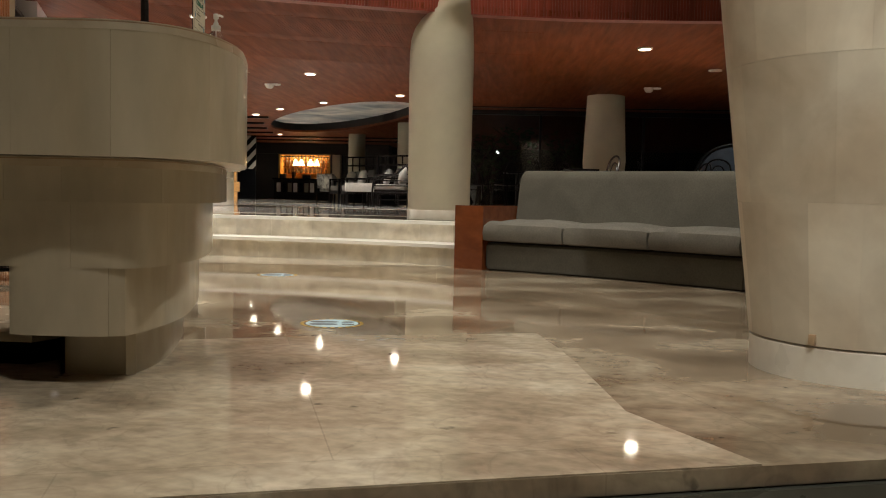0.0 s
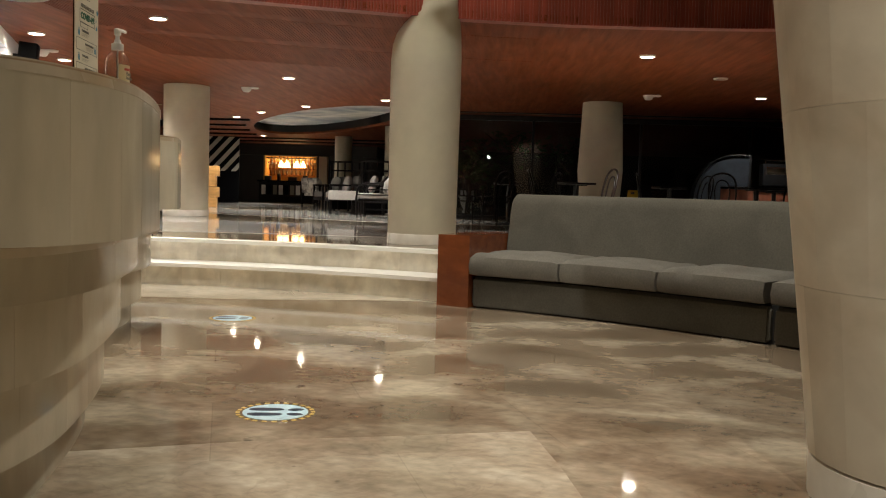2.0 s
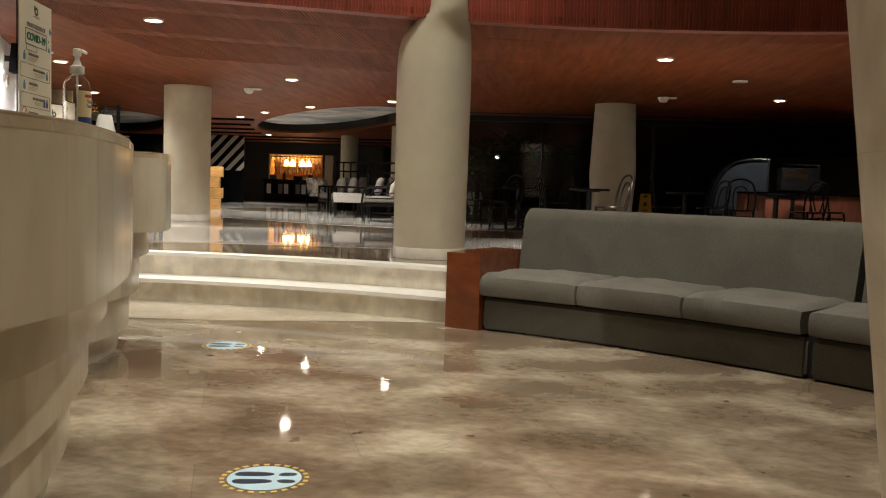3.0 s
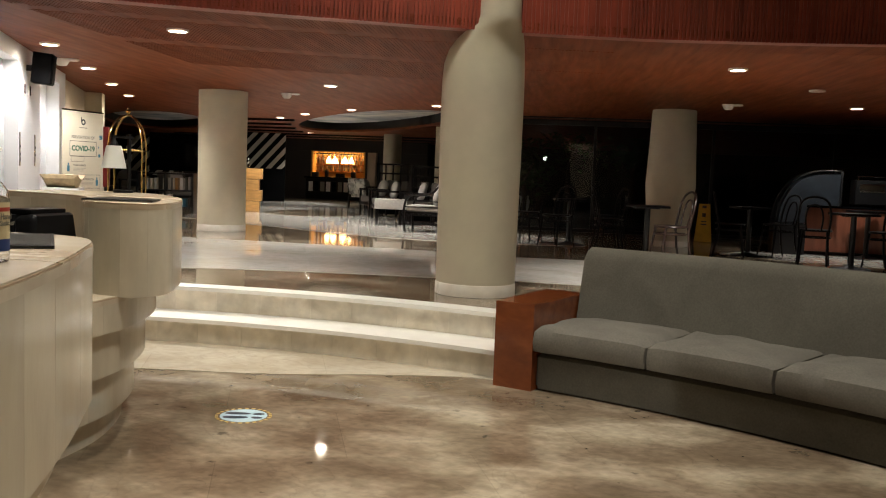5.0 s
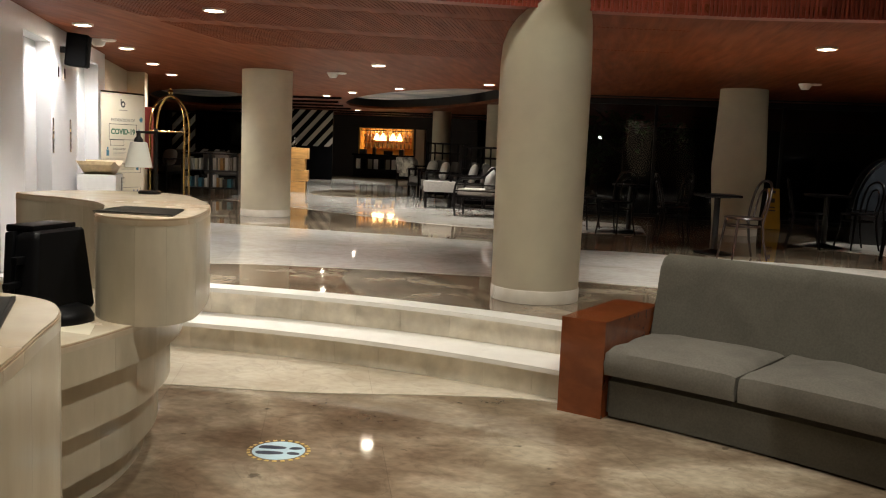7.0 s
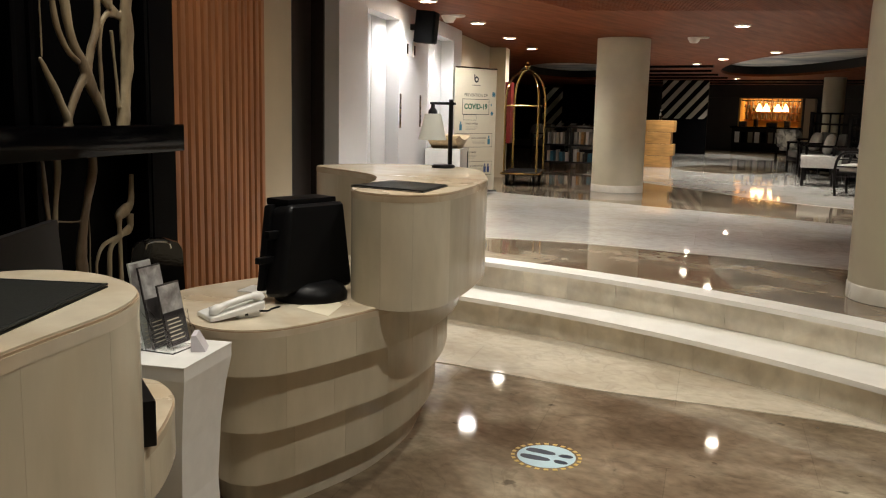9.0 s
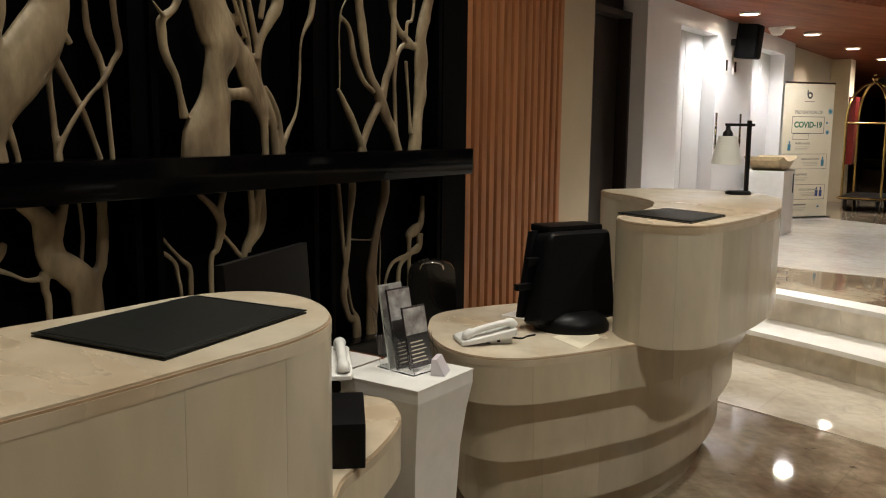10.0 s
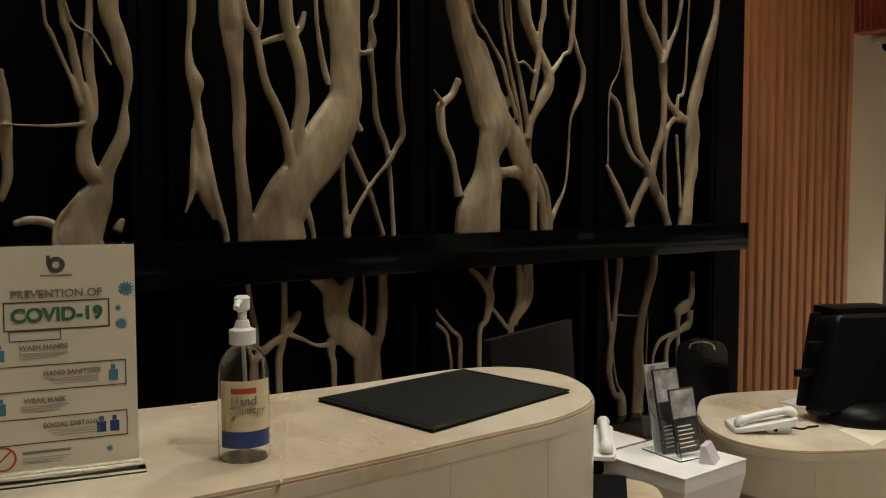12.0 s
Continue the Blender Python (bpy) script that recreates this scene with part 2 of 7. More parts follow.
CUSHION = mat("grey_cushion_fabric", (0.160, 0.147, 0.123), 0.92, noise_scale=90, noise_amount=0.12, second=(0.134, 0.123, 0.104), second_scale=4, bump=0.25, bump_scale=300, vary=0.05, spec=0.2)
# near black: shade of narrow gaps put into the colour; also the coffer rim
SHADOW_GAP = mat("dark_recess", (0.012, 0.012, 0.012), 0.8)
BLACK_GLOSS = mat("black_lacquer", (0.002, 0.002, 0.0025), 0.10, noise_scale=4, noise_amount=0.2, rough_vary=0.04, spec=0.13)
SHELF_BLACK = mat("polished_black_shelf", (0.002, 0.002, 0.0025), 0.10, noise_scale=4, noise_amount=0.2, rough_vary=0.04, spec=0.16)
BLACK_PANEL = mat("black_back_panel", (0.0012, 0.0012, 0.0016), 0.6, noise_scale=4, noise_amount=0.2, spec=0.06)
DRIFTWOOD = mat("pale_driftwood", (0.44, 0.36, 0.232), 0.38, noise_scale=16, noise_amount=0.32, second=(0.20, 0.14, 0.085), second_scale=4, bump=0.55, bump_scale=30, vary=0.06, stretch=(1, 1, 0.4))
WHITE_WALL = mat("white_wall_paint", (0.74, 0.74, 0.75), 0.42, noise_scale=2, noise_amount=0.03, bump=0.03, bump_scale=30)
GLOSS_WALL = mat("glossy_wall_panel", (0.70, 0.70, 0.70), 0.25, noise_scale=2, noise_amount=0.03)
BEIGE_WALL = mat("beige_wall_paint", (0.52, 0.44, 0.31), 0.6, noise_scale=2, noise_amount=0.05, bump=0.04, bump_scale=30)
PLAIN_WALL = mat("hall_wall_paint", (0.42, 0.37, 0.29), 0.7, noise_scale=2, noise_amount=0.06)
DARK_WALL = mat("dark_wall", (0.014, 0.012, 0.011), 0.55, noise_scale=3, noise_amount=0.2)
DARK_DOOR = mat("dark_stained_door", (0.018, 0.013, 0.011), 0.35, noise_scale=4, noise_amount=0.25, stretch=(4, 4, 0.5))
HIGH_CEIL = mat("high_ceiling_paint", (0.34, 0.26, 0.19), 0.8, noise_scale=2, noise_amount=0.06)
BLACK_METAL = mat("black_metal", (0.012, 0.012, 0.013), 0.35, metal=0.3, noise_scale=10, noise_amount=0.15)
BLACK_PLASTIC = mat("black_plastic", (0.004, 0.004, 0.0045), 0.38, noise_scale=20, noise_amount=0.1, spec=0.16)
BLACK_WOOD = mat("black_wood", (0.006, 0.0045, 0.0045), 0.35, noise_scale=8, noise_amount=0.2, spec=0.15)
BRASS = mat("polished_brass", (0.50, 0.34, 0.13), 0.18, metal=1.0, noise_scale=10, noise_amount=0.1)
CHROME = mat("chrome", (0.7, 0.7, 0.7), 0.12, metal=1.0, noise_amount=0.03)
LENS = mat("lamp_lens", (0.9, 0.9, 0.9), 0.4, emit=(1.0, 0.86, 0.66), emit_strength=105.0, noise_amount=0.02)
LENS_SOFT = mat("off_lamp_lens", (0.55, 0.42, 0.36), 0.4, noise_amount=0.03)
TRIM = mat("white_trim_metal", (0.75, 0.7, 0.64), 0.4, noise_amount=0.03)
WHITE_PLASTIC = mat("white_plastic", (0.72, 0.71, 0.68), 0.35, noise_scale=20, noise_amount=0.04)
NIGHT = mat("night_ground", (0.008, 0.009, 0.008), 0.8, noise_scale=3, noise_amount=0.3)


# ---- building helpers ----
def finish(bm, name, material, smooth=True, angle=40):
    bmesh.ops.remove_doubles(bm, verts=bm.verts, dist=1e-5)
    bmesh.ops.recalc_face_normals(bm, faces=bm.faces)
    me = bpy.data.meshes.new(name)
    bm.to_mesh(me)
    bm.free()
    for m in (material if isinstance(material, (list, tuple)) else [material]):
        me.materials.append(m)
    if smooth:
        me.shade_smooth()
        me.set_sharp_from_angle(angle=radians(angle))
    return me


def solid(name, bm, material, label="", category="", kind="", group="", at=None, smooth=True):
    """A top-level thing or piece of the setting of one mesh."""
    ob = new(name, finish(bm, name, material, smooth))
    if at is not None:
        ob.matrix_world = at
    return tagged(ob, label, category, group, kind)


def thing(name, label, category, at=None, group=""):
    ob = new(name)
    ob.empty_display_size = 0.1
    if at is not None:
        ob.matrix_world = at
    return tagged(ob, label, category, group)


def part(name, bm, material, parent, label="", kind="", smooth=True):
    """One mesh under a thing or a part, in its parent's space."""
    ob = new(name, finish(bm, name, material, smooth))
    ob.parent = parent
    ob.visible_shadow = not material.name.startswith("clear_acrylic")
    return tagged(ob, label, kind=kind)


def box(bm, lo, hi, bevel=0.0, m=None, seg=2):
    sx, sy, sz = (b - a for a, b in zip(lo, hi))
    mid = [(a + b) / 2 for a, b in zip(lo, hi)]
    made = bmesh.ops.create_cube(bm, size=1.0)["verts"]
    bmesh.ops.scale(bm, vec=(sx, sy, sz), verts=made)
    bmesh.ops.translate(bm, vec=mid, verts=made)
    if bevel:
        edges = list({e for v in made for e in v.link_edges})
        out = bmesh.ops.bevel(bm, geom=edges, offset=bevel, segments=seg, affect="EDGES", profile=0.7)
        made = [v for v in out["verts"]]
        made = list({v for f in out["faces"] for v in f.verts} | set(made))
    if m is not None:
        bmesh.ops.transform(bm, matrix=m, verts=made)
    return bm


def cyl(bm, r0, r1, z0, z1, m=None, seg=24, caps=True):
    made = bmesh.ops.create_cone(bm, cap_ends=caps, segments=seg, radius1=r0, radius2=r1, depth=z1 - z0)["verts"]
    bmesh.ops.translate(bm, vec=(0, 0, (z0 + z1) / 2), verts=made)
    if m is not None:
        bmesh.ops.transform(bm, matrix=m, verts=made)
    return bm


def lathe(bm, profile, seg=32, m=None, closed=True):
    """A turned body from (radius, height) pairs, bottom to top."""
    rings = []
    for r, z in profile:
        rings.append([bm.verts.new((r * math.cos(2 * math.pi * i / seg), r * math.sin(2 * math.pi * i / seg), z)) for i in range(seg)])
    for a, b in zip(rings, rings[1:]):
        for i in range(seg):
            bm.faces.new((a[i], a[(i + 1) % seg], b[(i + 1) % seg], b[i]))
    if closed:
        bm.faces.new(rings[0][::-1])
        bm.faces.new(rings[-1])
    if m is not None:
        bmesh.ops.transform(bm, matrix=m, verts=[v for ring in rings for v in ring])
    return bm


def tube(bm, pts, radii, seg=8, flat=1.0):
    """A round bar along points; radii one number or one for each point."""
    pts = [Vector(p) for p in pts]
    radii = radii if isinstance(radii, (list, tuple)) else [radii] * len(pts)
    rings, side = [], None
    for i, p in enumerate(pts):
        t = (pts[min(i + 1, len(pts) - 1)] - pts[max(i - 1, 0)]).normalized()
        ref = side if side is not None else (Vector((0, 0, 1)) if abs(t.z) < 0.9 else Vector((1, 0, 0)))
        a = (ref - t * ref.dot(t)).normalized()
        side = a
        b = t.cross(a)
        rings.append([bm.verts.new(p + (a * math.cos(2 * math.pi * k / seg) + b * math.sin(2 * math.pi * k / seg) * flat) * radii[i]) for k in range(seg)])
    for a, b in zip(rings, rings[1:]):
        for k in range(seg):
            bm.faces.new((a[k], a[(k + 1) % seg], b[(k + 1) % seg], b[k]))
    bm.faces.new(rings[0][::-1])
    bm.faces.new(rings[-1])
    return bm


def prism(bm, outline, z0, z1, bevel=0.0):
    """A slab on a plan outline, its upper edge rounded if asked."""
    pts = ccw([Vector(p[:2]) for p in outline])
    lo = [bm.verts.new((p.x, p.y, z0)) for p in pts]
    hi = [bm.verts.new((p.x, p.y, z1)) for p in pts]
    m = len(pts)
    for i in range(m):
        bm.faces.new((lo[i], lo[(i + 1) % m], hi[(i + 1) % m], hi[i]))
    bm.faces.new(lo[::-1])
    top = bm.faces.new(hi)
    if bevel:
        bmesh.ops.bevel(bm, geom=list(top.edges), offset=bevel, segments=3, affect="EDGES", profile=0.6)
    return bm


def strip(bm, inner, outer, z0, z1):
    """A curved bar between two plan lines of equal length."""
    rows = [[bm.verts.new((p.x, p.y, z)) for p in line] for line, z in ((inner, z0), (outer, z0), (outer, z1), (inner, z1))]
    for i in range(len(inner) - 1):
        for k in range(4):
            a, b = rows[k], rows[(k + 1) % 4]
            bm.faces.new((a[i], a[i + 1], b[i + 1], b[i]))
    bm.faces.new([r[0] for r in rows])
    bm.faces.new([r[-1] for r in rows][::-1])
    return bm


def holed(bm, outer, holes, z0, z1):
    """A slab with openings right through it."""
    from mathutils.geometry import tessellate_polygon
    loops = [ccw([Vector(p[:2]) for p in outer])] + [ccw([Vector(p[:2]) for p in h])[::-1] for h in holes]
    flat = [p for loop in loops for p in loop]
    tris = tessellate_polygon([[Vector((p.x, p.y, 0)) for p in loop] for loop in loops])
    lo = [bm.verts.new((p.x, p.y, z0)) for p in flat]
    hi = [bm.verts.new((p.x, p.y, z1)) for p in flat]
    for a, b, c in tris:
        bm.faces.new((lo[a], lo[b], lo[c]))
        bm.faces.new((hi[a], hi[b], hi[c]))
    k = 0
    for loop in loops:
        m = len(loop)
        for i in range(m):
            bm.faces.new((lo[k + i], lo[k + (i + 1) % m], hi[k + (i + 1) % m], hi[k + i]))
        k += m
    return bm


def text(name, body, size, material, parent, m, label="", depth=0.0006, bold=0.012):
    """Letters as a mesh under a thing."""
    cu = bpy.data.curves.new(name, "FONT")
    cu.body, cu.size, cu.extrude, cu.align_x, cu.align_y = body, size, depth, "CENTER", "CENTER"
    cu.offset = size * bold
    tmp = bpy.data.objects.new(name, cu)
    me = bpy.data.meshes.new_from_object(tmp)
    bpy.data.objects.remove(tmp)
    me.materials.append(material)
    ob = new(name, me)
    ob.parent = parent
    ob.matrix_basis = m
    return tagged(ob, label)


# ---- floors ----
EDGE_T, EDGE_N, EDGE_C = Vector((0.956, 0.295)), Vector((-0.295, 0.956)), 1.406


def edge(along, c):
    return EDGE_T * along + EDGE_N * c


bm = prism(bmesh.new(), [edge(-9, EDGE_C), edge(13, EDGE_C), Vector((12.2, 9.5)), Vector((-9, 9.5))], -0.05, 0.0)
solid("floor", bm, FLOOR_STONE, "polished beige and brown clouded marble floor", "floor", "structure")
bm = prism(bmesh.new(), [edge(-9, EDGE_C - 0.02), edge(13, EDGE_C - 0.02), edge(13, EDGE_C + 0.4), edge(-9, EDGE_C + 0.4)], -1.2, -0.054)
solid("trim_1", bm, mat("dark_riser_stone", (0.06, 0.062, 0.05), 0.3, noise_scale=8, noise_amount=0.2), "dark stone riser under the floor's edge", "riser", "structure")
for i in range(5):
    c1 = EDGE_C - 0.36 * i
    c0 = c1 - 0.36 if i < 4 else -9
    top = -0.17 * (i + 1)
    bm = prism(bmesh.new(), [edge(-9, c0), edge(13, c0), edge(13, c1 + (0.1 if i else -0.021)), edge(-9, c1 + (0.1 if i else -0.021))], top - 0.4, top)
    solid("floor_entrance_step", bm, RISER_STONE, "stone step up from the entrance", "step", "structure")
bm = curve_through([(-5.2, 6.7), (-3.6, 6.95), (-2.31, 7.17), (-1.5, 7.24), (-0.77, 7.41), (-0.2, 7.52), (0.10, 7.50)], 6) + arc(7.01, 23.1, -26, 30)
solid("floor_border", prism(bmesh.new(), bm, -0.02, 0.004), CREAM_STONE, "cream marble border below the steps", "floor", "structure")

inlay = [edge(-2.2, EDGE_C + 0.004), edge(1.6, EDGE_C + 0.004), Vector((0.86, 2.3)), Vector((0.775, 3.07)), Vector((0.735, 3.34)), Vector((0.655, 3.76)), Vector((0.16, 3.61)), Vector((-0.21, 3.51)), Vector((-0.86, 3.26)), Vector((-2.3, 2.75))]
solid("floor_inlay", prism(bmesh.new(), inlay, -0.02, 0.004), INLAY_STONE, "paler marble slabs along the floor's entrance edge", "floor", "structure")

WALL_END = Vector((-7.77, 17.0))
slab = arc(7.345, -14.2, 23.3, 40) + arc(7.86, 23.3, 80, 40) + [Vector((12.2, 2.6)), Vector((12.2, 34)), Vector((-16, 34)), Vector((-16, 17)), WALL_END, Vector((-4.3, 8.27))]
solid("floor_upper", prism(bmesh.new(), slab, -0.04, UPPER - 0.004), FLOOR_STONE, "polished brown marble floor of the raised lounge", "floor", "structure")
band = curve_through([(-5.3, 8.9), (-3.42, 9.5), (-2.66, 9.75), (-1.66, 9.87), (-0.73, 9.9), (0.11, 9.95), (0.75, 9.88), (3, 9.6), (8, 8.6)], 6)
far = curve_through([(8, 11.4), (3, 12.2), (0.83, 12.5), (-0.01, 12.5), (-1.25, 12.85), (-2.6, 13.0), (-4.18, 13.15), (-6.0, 13.3)], 6)
solid("floor_white_band", prism(bmesh.new(), band + far, UPPER - 0.03, UPPER), WHITE_STONE, "bright white marble band in the raised floor", "floor", "structure")
lounge = curve_through([(-6.4, 17.6), (-5.2, 16.9), (-3.6, 15.8), (-2.2, 14.9), (-0.8, 14.6), (1.0, 14.9)], 6) + curve_through([(1.0, 16.5), (-1.5, 18.2), (-3.2, 21.5), (-4.6, 25.5), (-7, 29), (-9.6, 28)], 6)
solid("floor_white_lounge", prism(bmesh.new(), lounge, UPPER - 0.03, UPPER), WHITE_STONE, "white marble floor leading to the bar", "floor", "structure")
dining = curve_through([(2.9, 14.7), (3.6, 13.9), (5.0, 13.4), (8.0, 12.8)], 6) + curve_through([(8.0, 15.6), (5.0, 15.2), (3.6, 15.7)], 6)
solid("floor_white_dining", prism(bmesh.new(), dining, UPPER - 0.03, UPPER), WHITE_STONE, "white marble band in the dining floor", "floor", "structure")
spot_oval = [Vector((-4.9 + 1.1 * math.cos(a * math.pi / 16), 21.6 + 1.5 * math.sin(a * math.pi / 16))) for a in range(32)]
solid("floor_brown_oval", prism(bmesh.new(), spot_oval, UPPER - 0.02, UPPER + 0.004), FLOOR_STONE, "brown marble oval set in the white floor", "floor", "structure")

# steps: treads, nosings and riser slabs
step = thing("floor_steps", "two curved cream marble steps with worn joints", "steps")
step["kind"] = "structure"
for r0, r1, z0, z1, nm in ((6.94, 7.36, TREAD - 0.03, TREAD, "tread"), (7.28, 7.48, UPPER - 0.03, UPPER + 0.001, "nosing")):
    a = -14.6
    while a < 23.1:
        b = min(a + 5.4, 23.15)
        part(nm, strip(bmesh.new(), arc(r0, a + 0.003, b - 0.003, 8), arc(r1, a + 0.003, b - 0.003, 8), z0, z1), STEP_STONE, step)
        a = b
for r0, z0, z1 in ((7.0, 0.002, TREAD - 0.031), (7.335, TREAD + 0.001, UPPER - 0.031)):
    a, k = -14.6, 0
    while a < 23.1:
        b = min(a + (2.9, 3.3, 2.7)[k % 3], 23.15)
        part("riser_slab", strip(bmesh.new(), arc(r0, a + 0.006, b - 0.006, 5), arc(r0 + 0.03, a + 0.006, b - 0.006, 5), z0, z1), RISER_STONE, step)
        a, k = b, k + 1
part("core", strip(bmesh.new(), arc(7.03, -14.6, 23.2, 30), arc(7.4, -14.6, 23.2, 30), -0.02, TREAD - 0.031), RISER_STONE, step)

# ---- ceilings and edge of the hall's void ----
FASCIA = curve_through([(-3.89, 7.22), (-2.1, 7.98), (-0.2, 8.65), (0.6, 8.85), (1.6, 8.97), (3.4, 8.9), (6, 8.2), (8.5, 6.5), (12.2, 5.2)], 10)


def oval(cx, cy, long_r, short_r):
    """An oval in plan whose long axis runs up the lounge."""
    u, v = Vector((-0.42, 0.907)), Vector((0.907, 0.42))
    return [Vector((cx, cy)) + u * long_r * math.sin(a * math.pi / 24) + v * short_r * math.cos(a * math.pi / 24) for a in range(48)]


COFFER_1, COFFER_2 = oval(-3.75, 21.9, 5.0, 1.4), oval(-9.75, 23.9, 4.4, 1.3)
outer = FASCIA + [Vector((12.2, 34)), Vector((-16, 34)), Vector((-16, 17)), WALL_END]
solid("ceiling_low", holed(bmesh.new(), outer, [COFFER_1, COFFER_2], CEIL, CEIL + 0.058), RED_WOOD, "red-brown stained wooden ceiling", "ceiling", "structure")
MURAL = mat("coffer_mural", (0.88, 0.87, 0.83), 0.7, noise_scale=3, noise_amount=0.1, second=(0.26, 0.32, 0.40), second_scale=0.8)
for ring in (COFFER_1, COFFER_2):
    bm = bmesh.new()
    n = len(ring)
    c = sum(ring, Vector((0, 0))) / n
    wide = [c + (p - c) * 1.02 for p in ring]
    thick = [c + (p - c) * 1.06 for p in ring]
    strip(bm, wide + wide[:1], thick + thick[:1], CEIL + 0.06, CEIL + 0.26)
    solid("ceiling_coffer_wall", bm, SHADOW_GAP, "black rim inside the oval ceiling recess", "ceiling", "structure")
    solid("ceiling_mural", prism(bmesh.new(), thick, CEIL + 0.262, CEIL + 0.29), MURAL, "white and blue painted mural in a ceiling recess", "ceiling", "structure")

# ribs under the low ceiling, in bands that run along the edge of the void
bm = bmesh.new()
rib_rows = []
for y0, y1 in ((0.10, 0.72), (0.95, 2.2), (2.5, 4.1)):
    x = -3.7
    while x < 4.6:
        i = min(range(len(FASCIA)), key=lambda k: abs(FASCIA[k].x - x))
        base_y = FASCIA[i].y
        x += 0.034
        if x < -3.9 - y1 * 0.35 or (y0 > 0.5 and x > 0.9):
            continue
        rib_rows.append((x, base_y + y0, base_y + y1))
verts, faces = [], []
for x, y0, y1 in rib_rows:
    k = len(verts)
    for yy in (y0, y1):
        verts += [(x, yy, CEIL + 0.001), (x + 0.02, yy, CEIL + 0.001), (x + 0.02, yy, CEIL - 0.0035), (x, yy, CEIL - 0.0035)]
    faces += [(k, k + 1, k + 2, k + 3), (k + 4, k + 7, k + 6, k + 5), (k, k + 4, k + 5, k + 1), (k + 1, k + 5, k + 6, k + 2), (k + 2, k + 6, k + 7, k + 3), (k + 3, k + 7, k + 4, k)]
me = bpy.data.meshes.new("ceiling_ribs")
me.from_pydata(verts, [], faces)
me.materials.append(RED_WOOD)
tagged(new("ceiling_ribs", me), "fine red-brown ribs under the wooden ceiling", "ceiling", kind="structure")
bm.free()

# ribbed fascia and the wall over it
line = FASCIA
back = [p + Vector((-(line[min(i + 1, len(line) - 1)] - line[max(i - 1, 0)]).normalized().y, (line[min(i + 1, len(line) - 1)] - line[max(i - 1, 0)]).normalized().x)) * 0.15 for i, p in enumerate(line)]
solid("wall_fascia", strip(bmesh.new(), line, back, CEIL - 0.02, HIGH), FASCIA_WOOD, "dark red wooden fascia over the hall's edge", "wall", "structure")
verts, faces = [], []
for i in range(len(line) - 1):
    a, b = line[i], line[i + 1]
    length = (b - a).length
    t = (b - a).normalized()
    nrm = Vector((t.y, -t.x))
    for k in range(int(length / 0.030)):
        p = a + t * (k * 0.030)
        q = p + t * 0.018
        j = len(verts)
        for z in (CEIL - 0.025, HIGH - 1.2):
            verts += [(p.x, p.y, z), (q.x, q.y, z), (q.x + nrm.x * 0.012, q.y + nrm.y * 0.012, z), (p.x + nrm.x * 0.012, p.y + nrm.y * 0.012, z)]
        faces += [(j, j + 3, j + 2, j + 1), (j + 4, j + 5, j + 6, j + 7), (j + 1, j + 2, j + 6, j + 5), (j + 2, j + 3, j + 7, j + 6), (j + 3, j, j + 4, j + 7)]
me = bpy.data.meshes.new("wall_fascia_ribs")
me.from_pydata(verts, [], faces)
me.materials.append(FASCIA_WOOD)
tagged(new("wall_fascia_ribs", me), "narrow upright red wooden ribs on the fascia", "wall", kind="structure")

solid("ceiling_high", prism(bmesh.new(), [Vector((-9, -9)), Vector((12.3, -9)), Vector((12.3, 10)), Vector((-9, 10))], HIGH, HIGH + 0.15), HIGH_CEIL, "plain high ceiling of the hall", "ceiling", "structure")

# ---- walls ----
def wall_box(name, s0, s1, d0, d1, z0, z1, material, label, bevel=0.0):
    # local x runs along the wall, local -y points to the hall
    bm = box(bmesh.new(), (s0, -d1, z0), (s1, -d0, z1), bevel)
    return solid(name, bm, material, label, "wall", "structure", at=wall_pose(0))


wall_box("wall_reception", -2.6, 3.10, -0.30, -0.16, -0.02, HIGH, BLACK_PANEL, "black wall behind the reception desks")
wall_box("wall_beige_pier", 3.10, 3.60, -0.30, 0.0, -0.02, HIGH, BEIGE_WALL, "beige painted pier beside the staff door")
wall_box("wall_over_door", 3.60, 4.34, -0.30, -0.10, 2.35, HIGH, DARK_WALL, "dark wall over the staff door")
wall_box("wall_white_1", 4.34, 5.10, -0.30, 0.10, -0.02, CEIL + 0.1, WHITE_WALL, "white painted wall, brightly washed by downlights")
wall_box("wall_white_2", 5.10, 6.12, -0.30, -0.06, -0.02, CEIL + 0.1, WHITE_WALL, "white painted wall at the back of a tall niche")
wall_box("wall_white_head", 5.10, 6.12, -0.06, 0.10, 2.33, CEIL + 0.1, WHITE_WALL, "white painted head of a tall niche")
wall_box("wall_white_4", 7.35, 8.70, -0.30, -0.06, -0.02, CEIL + 0.1, GLOSS_WALL, "glossy white wall at the back of the second niche")
wall_box("wall_white_head_2", 7.35, 8.70, -0.06, 0.10, 2.33, CEIL + 0.1, WHITE_WALL, "white painted head of the second niche")
wall_box("wall_white_5", 8.70, 9.20, -0.30, 0.10, -0.02, CEIL + 0.1, WHITE_WALL, "white painted wall, brightly washed by downlights")
wall_box("wall_white_3", 6.12, 7.35, -0.30, 0.10, -0.02, CEIL + 0.1, WHITE_WALL, "white painted wall, brightly washed by downlights")
wall_box("wall_beige_2", 9.20, 13.62, -0.30, -0.02, -0.02, CEIL + 0.1, BEIGE_WALL, "beige painted wall beyond the lifts")
wall_box("wall_beige_3", 12.1, 12.5, -0.02, 0.25, -0.02, CEIL + 0.1, BEIGE_WALL, "beige painted pier")
wall_box("wall_above", 4.34, 13.6, -0.30, -0.12, CEIL + 0.13, HIGH, PLAIN_WALL, "plain wall above the low ceiling")


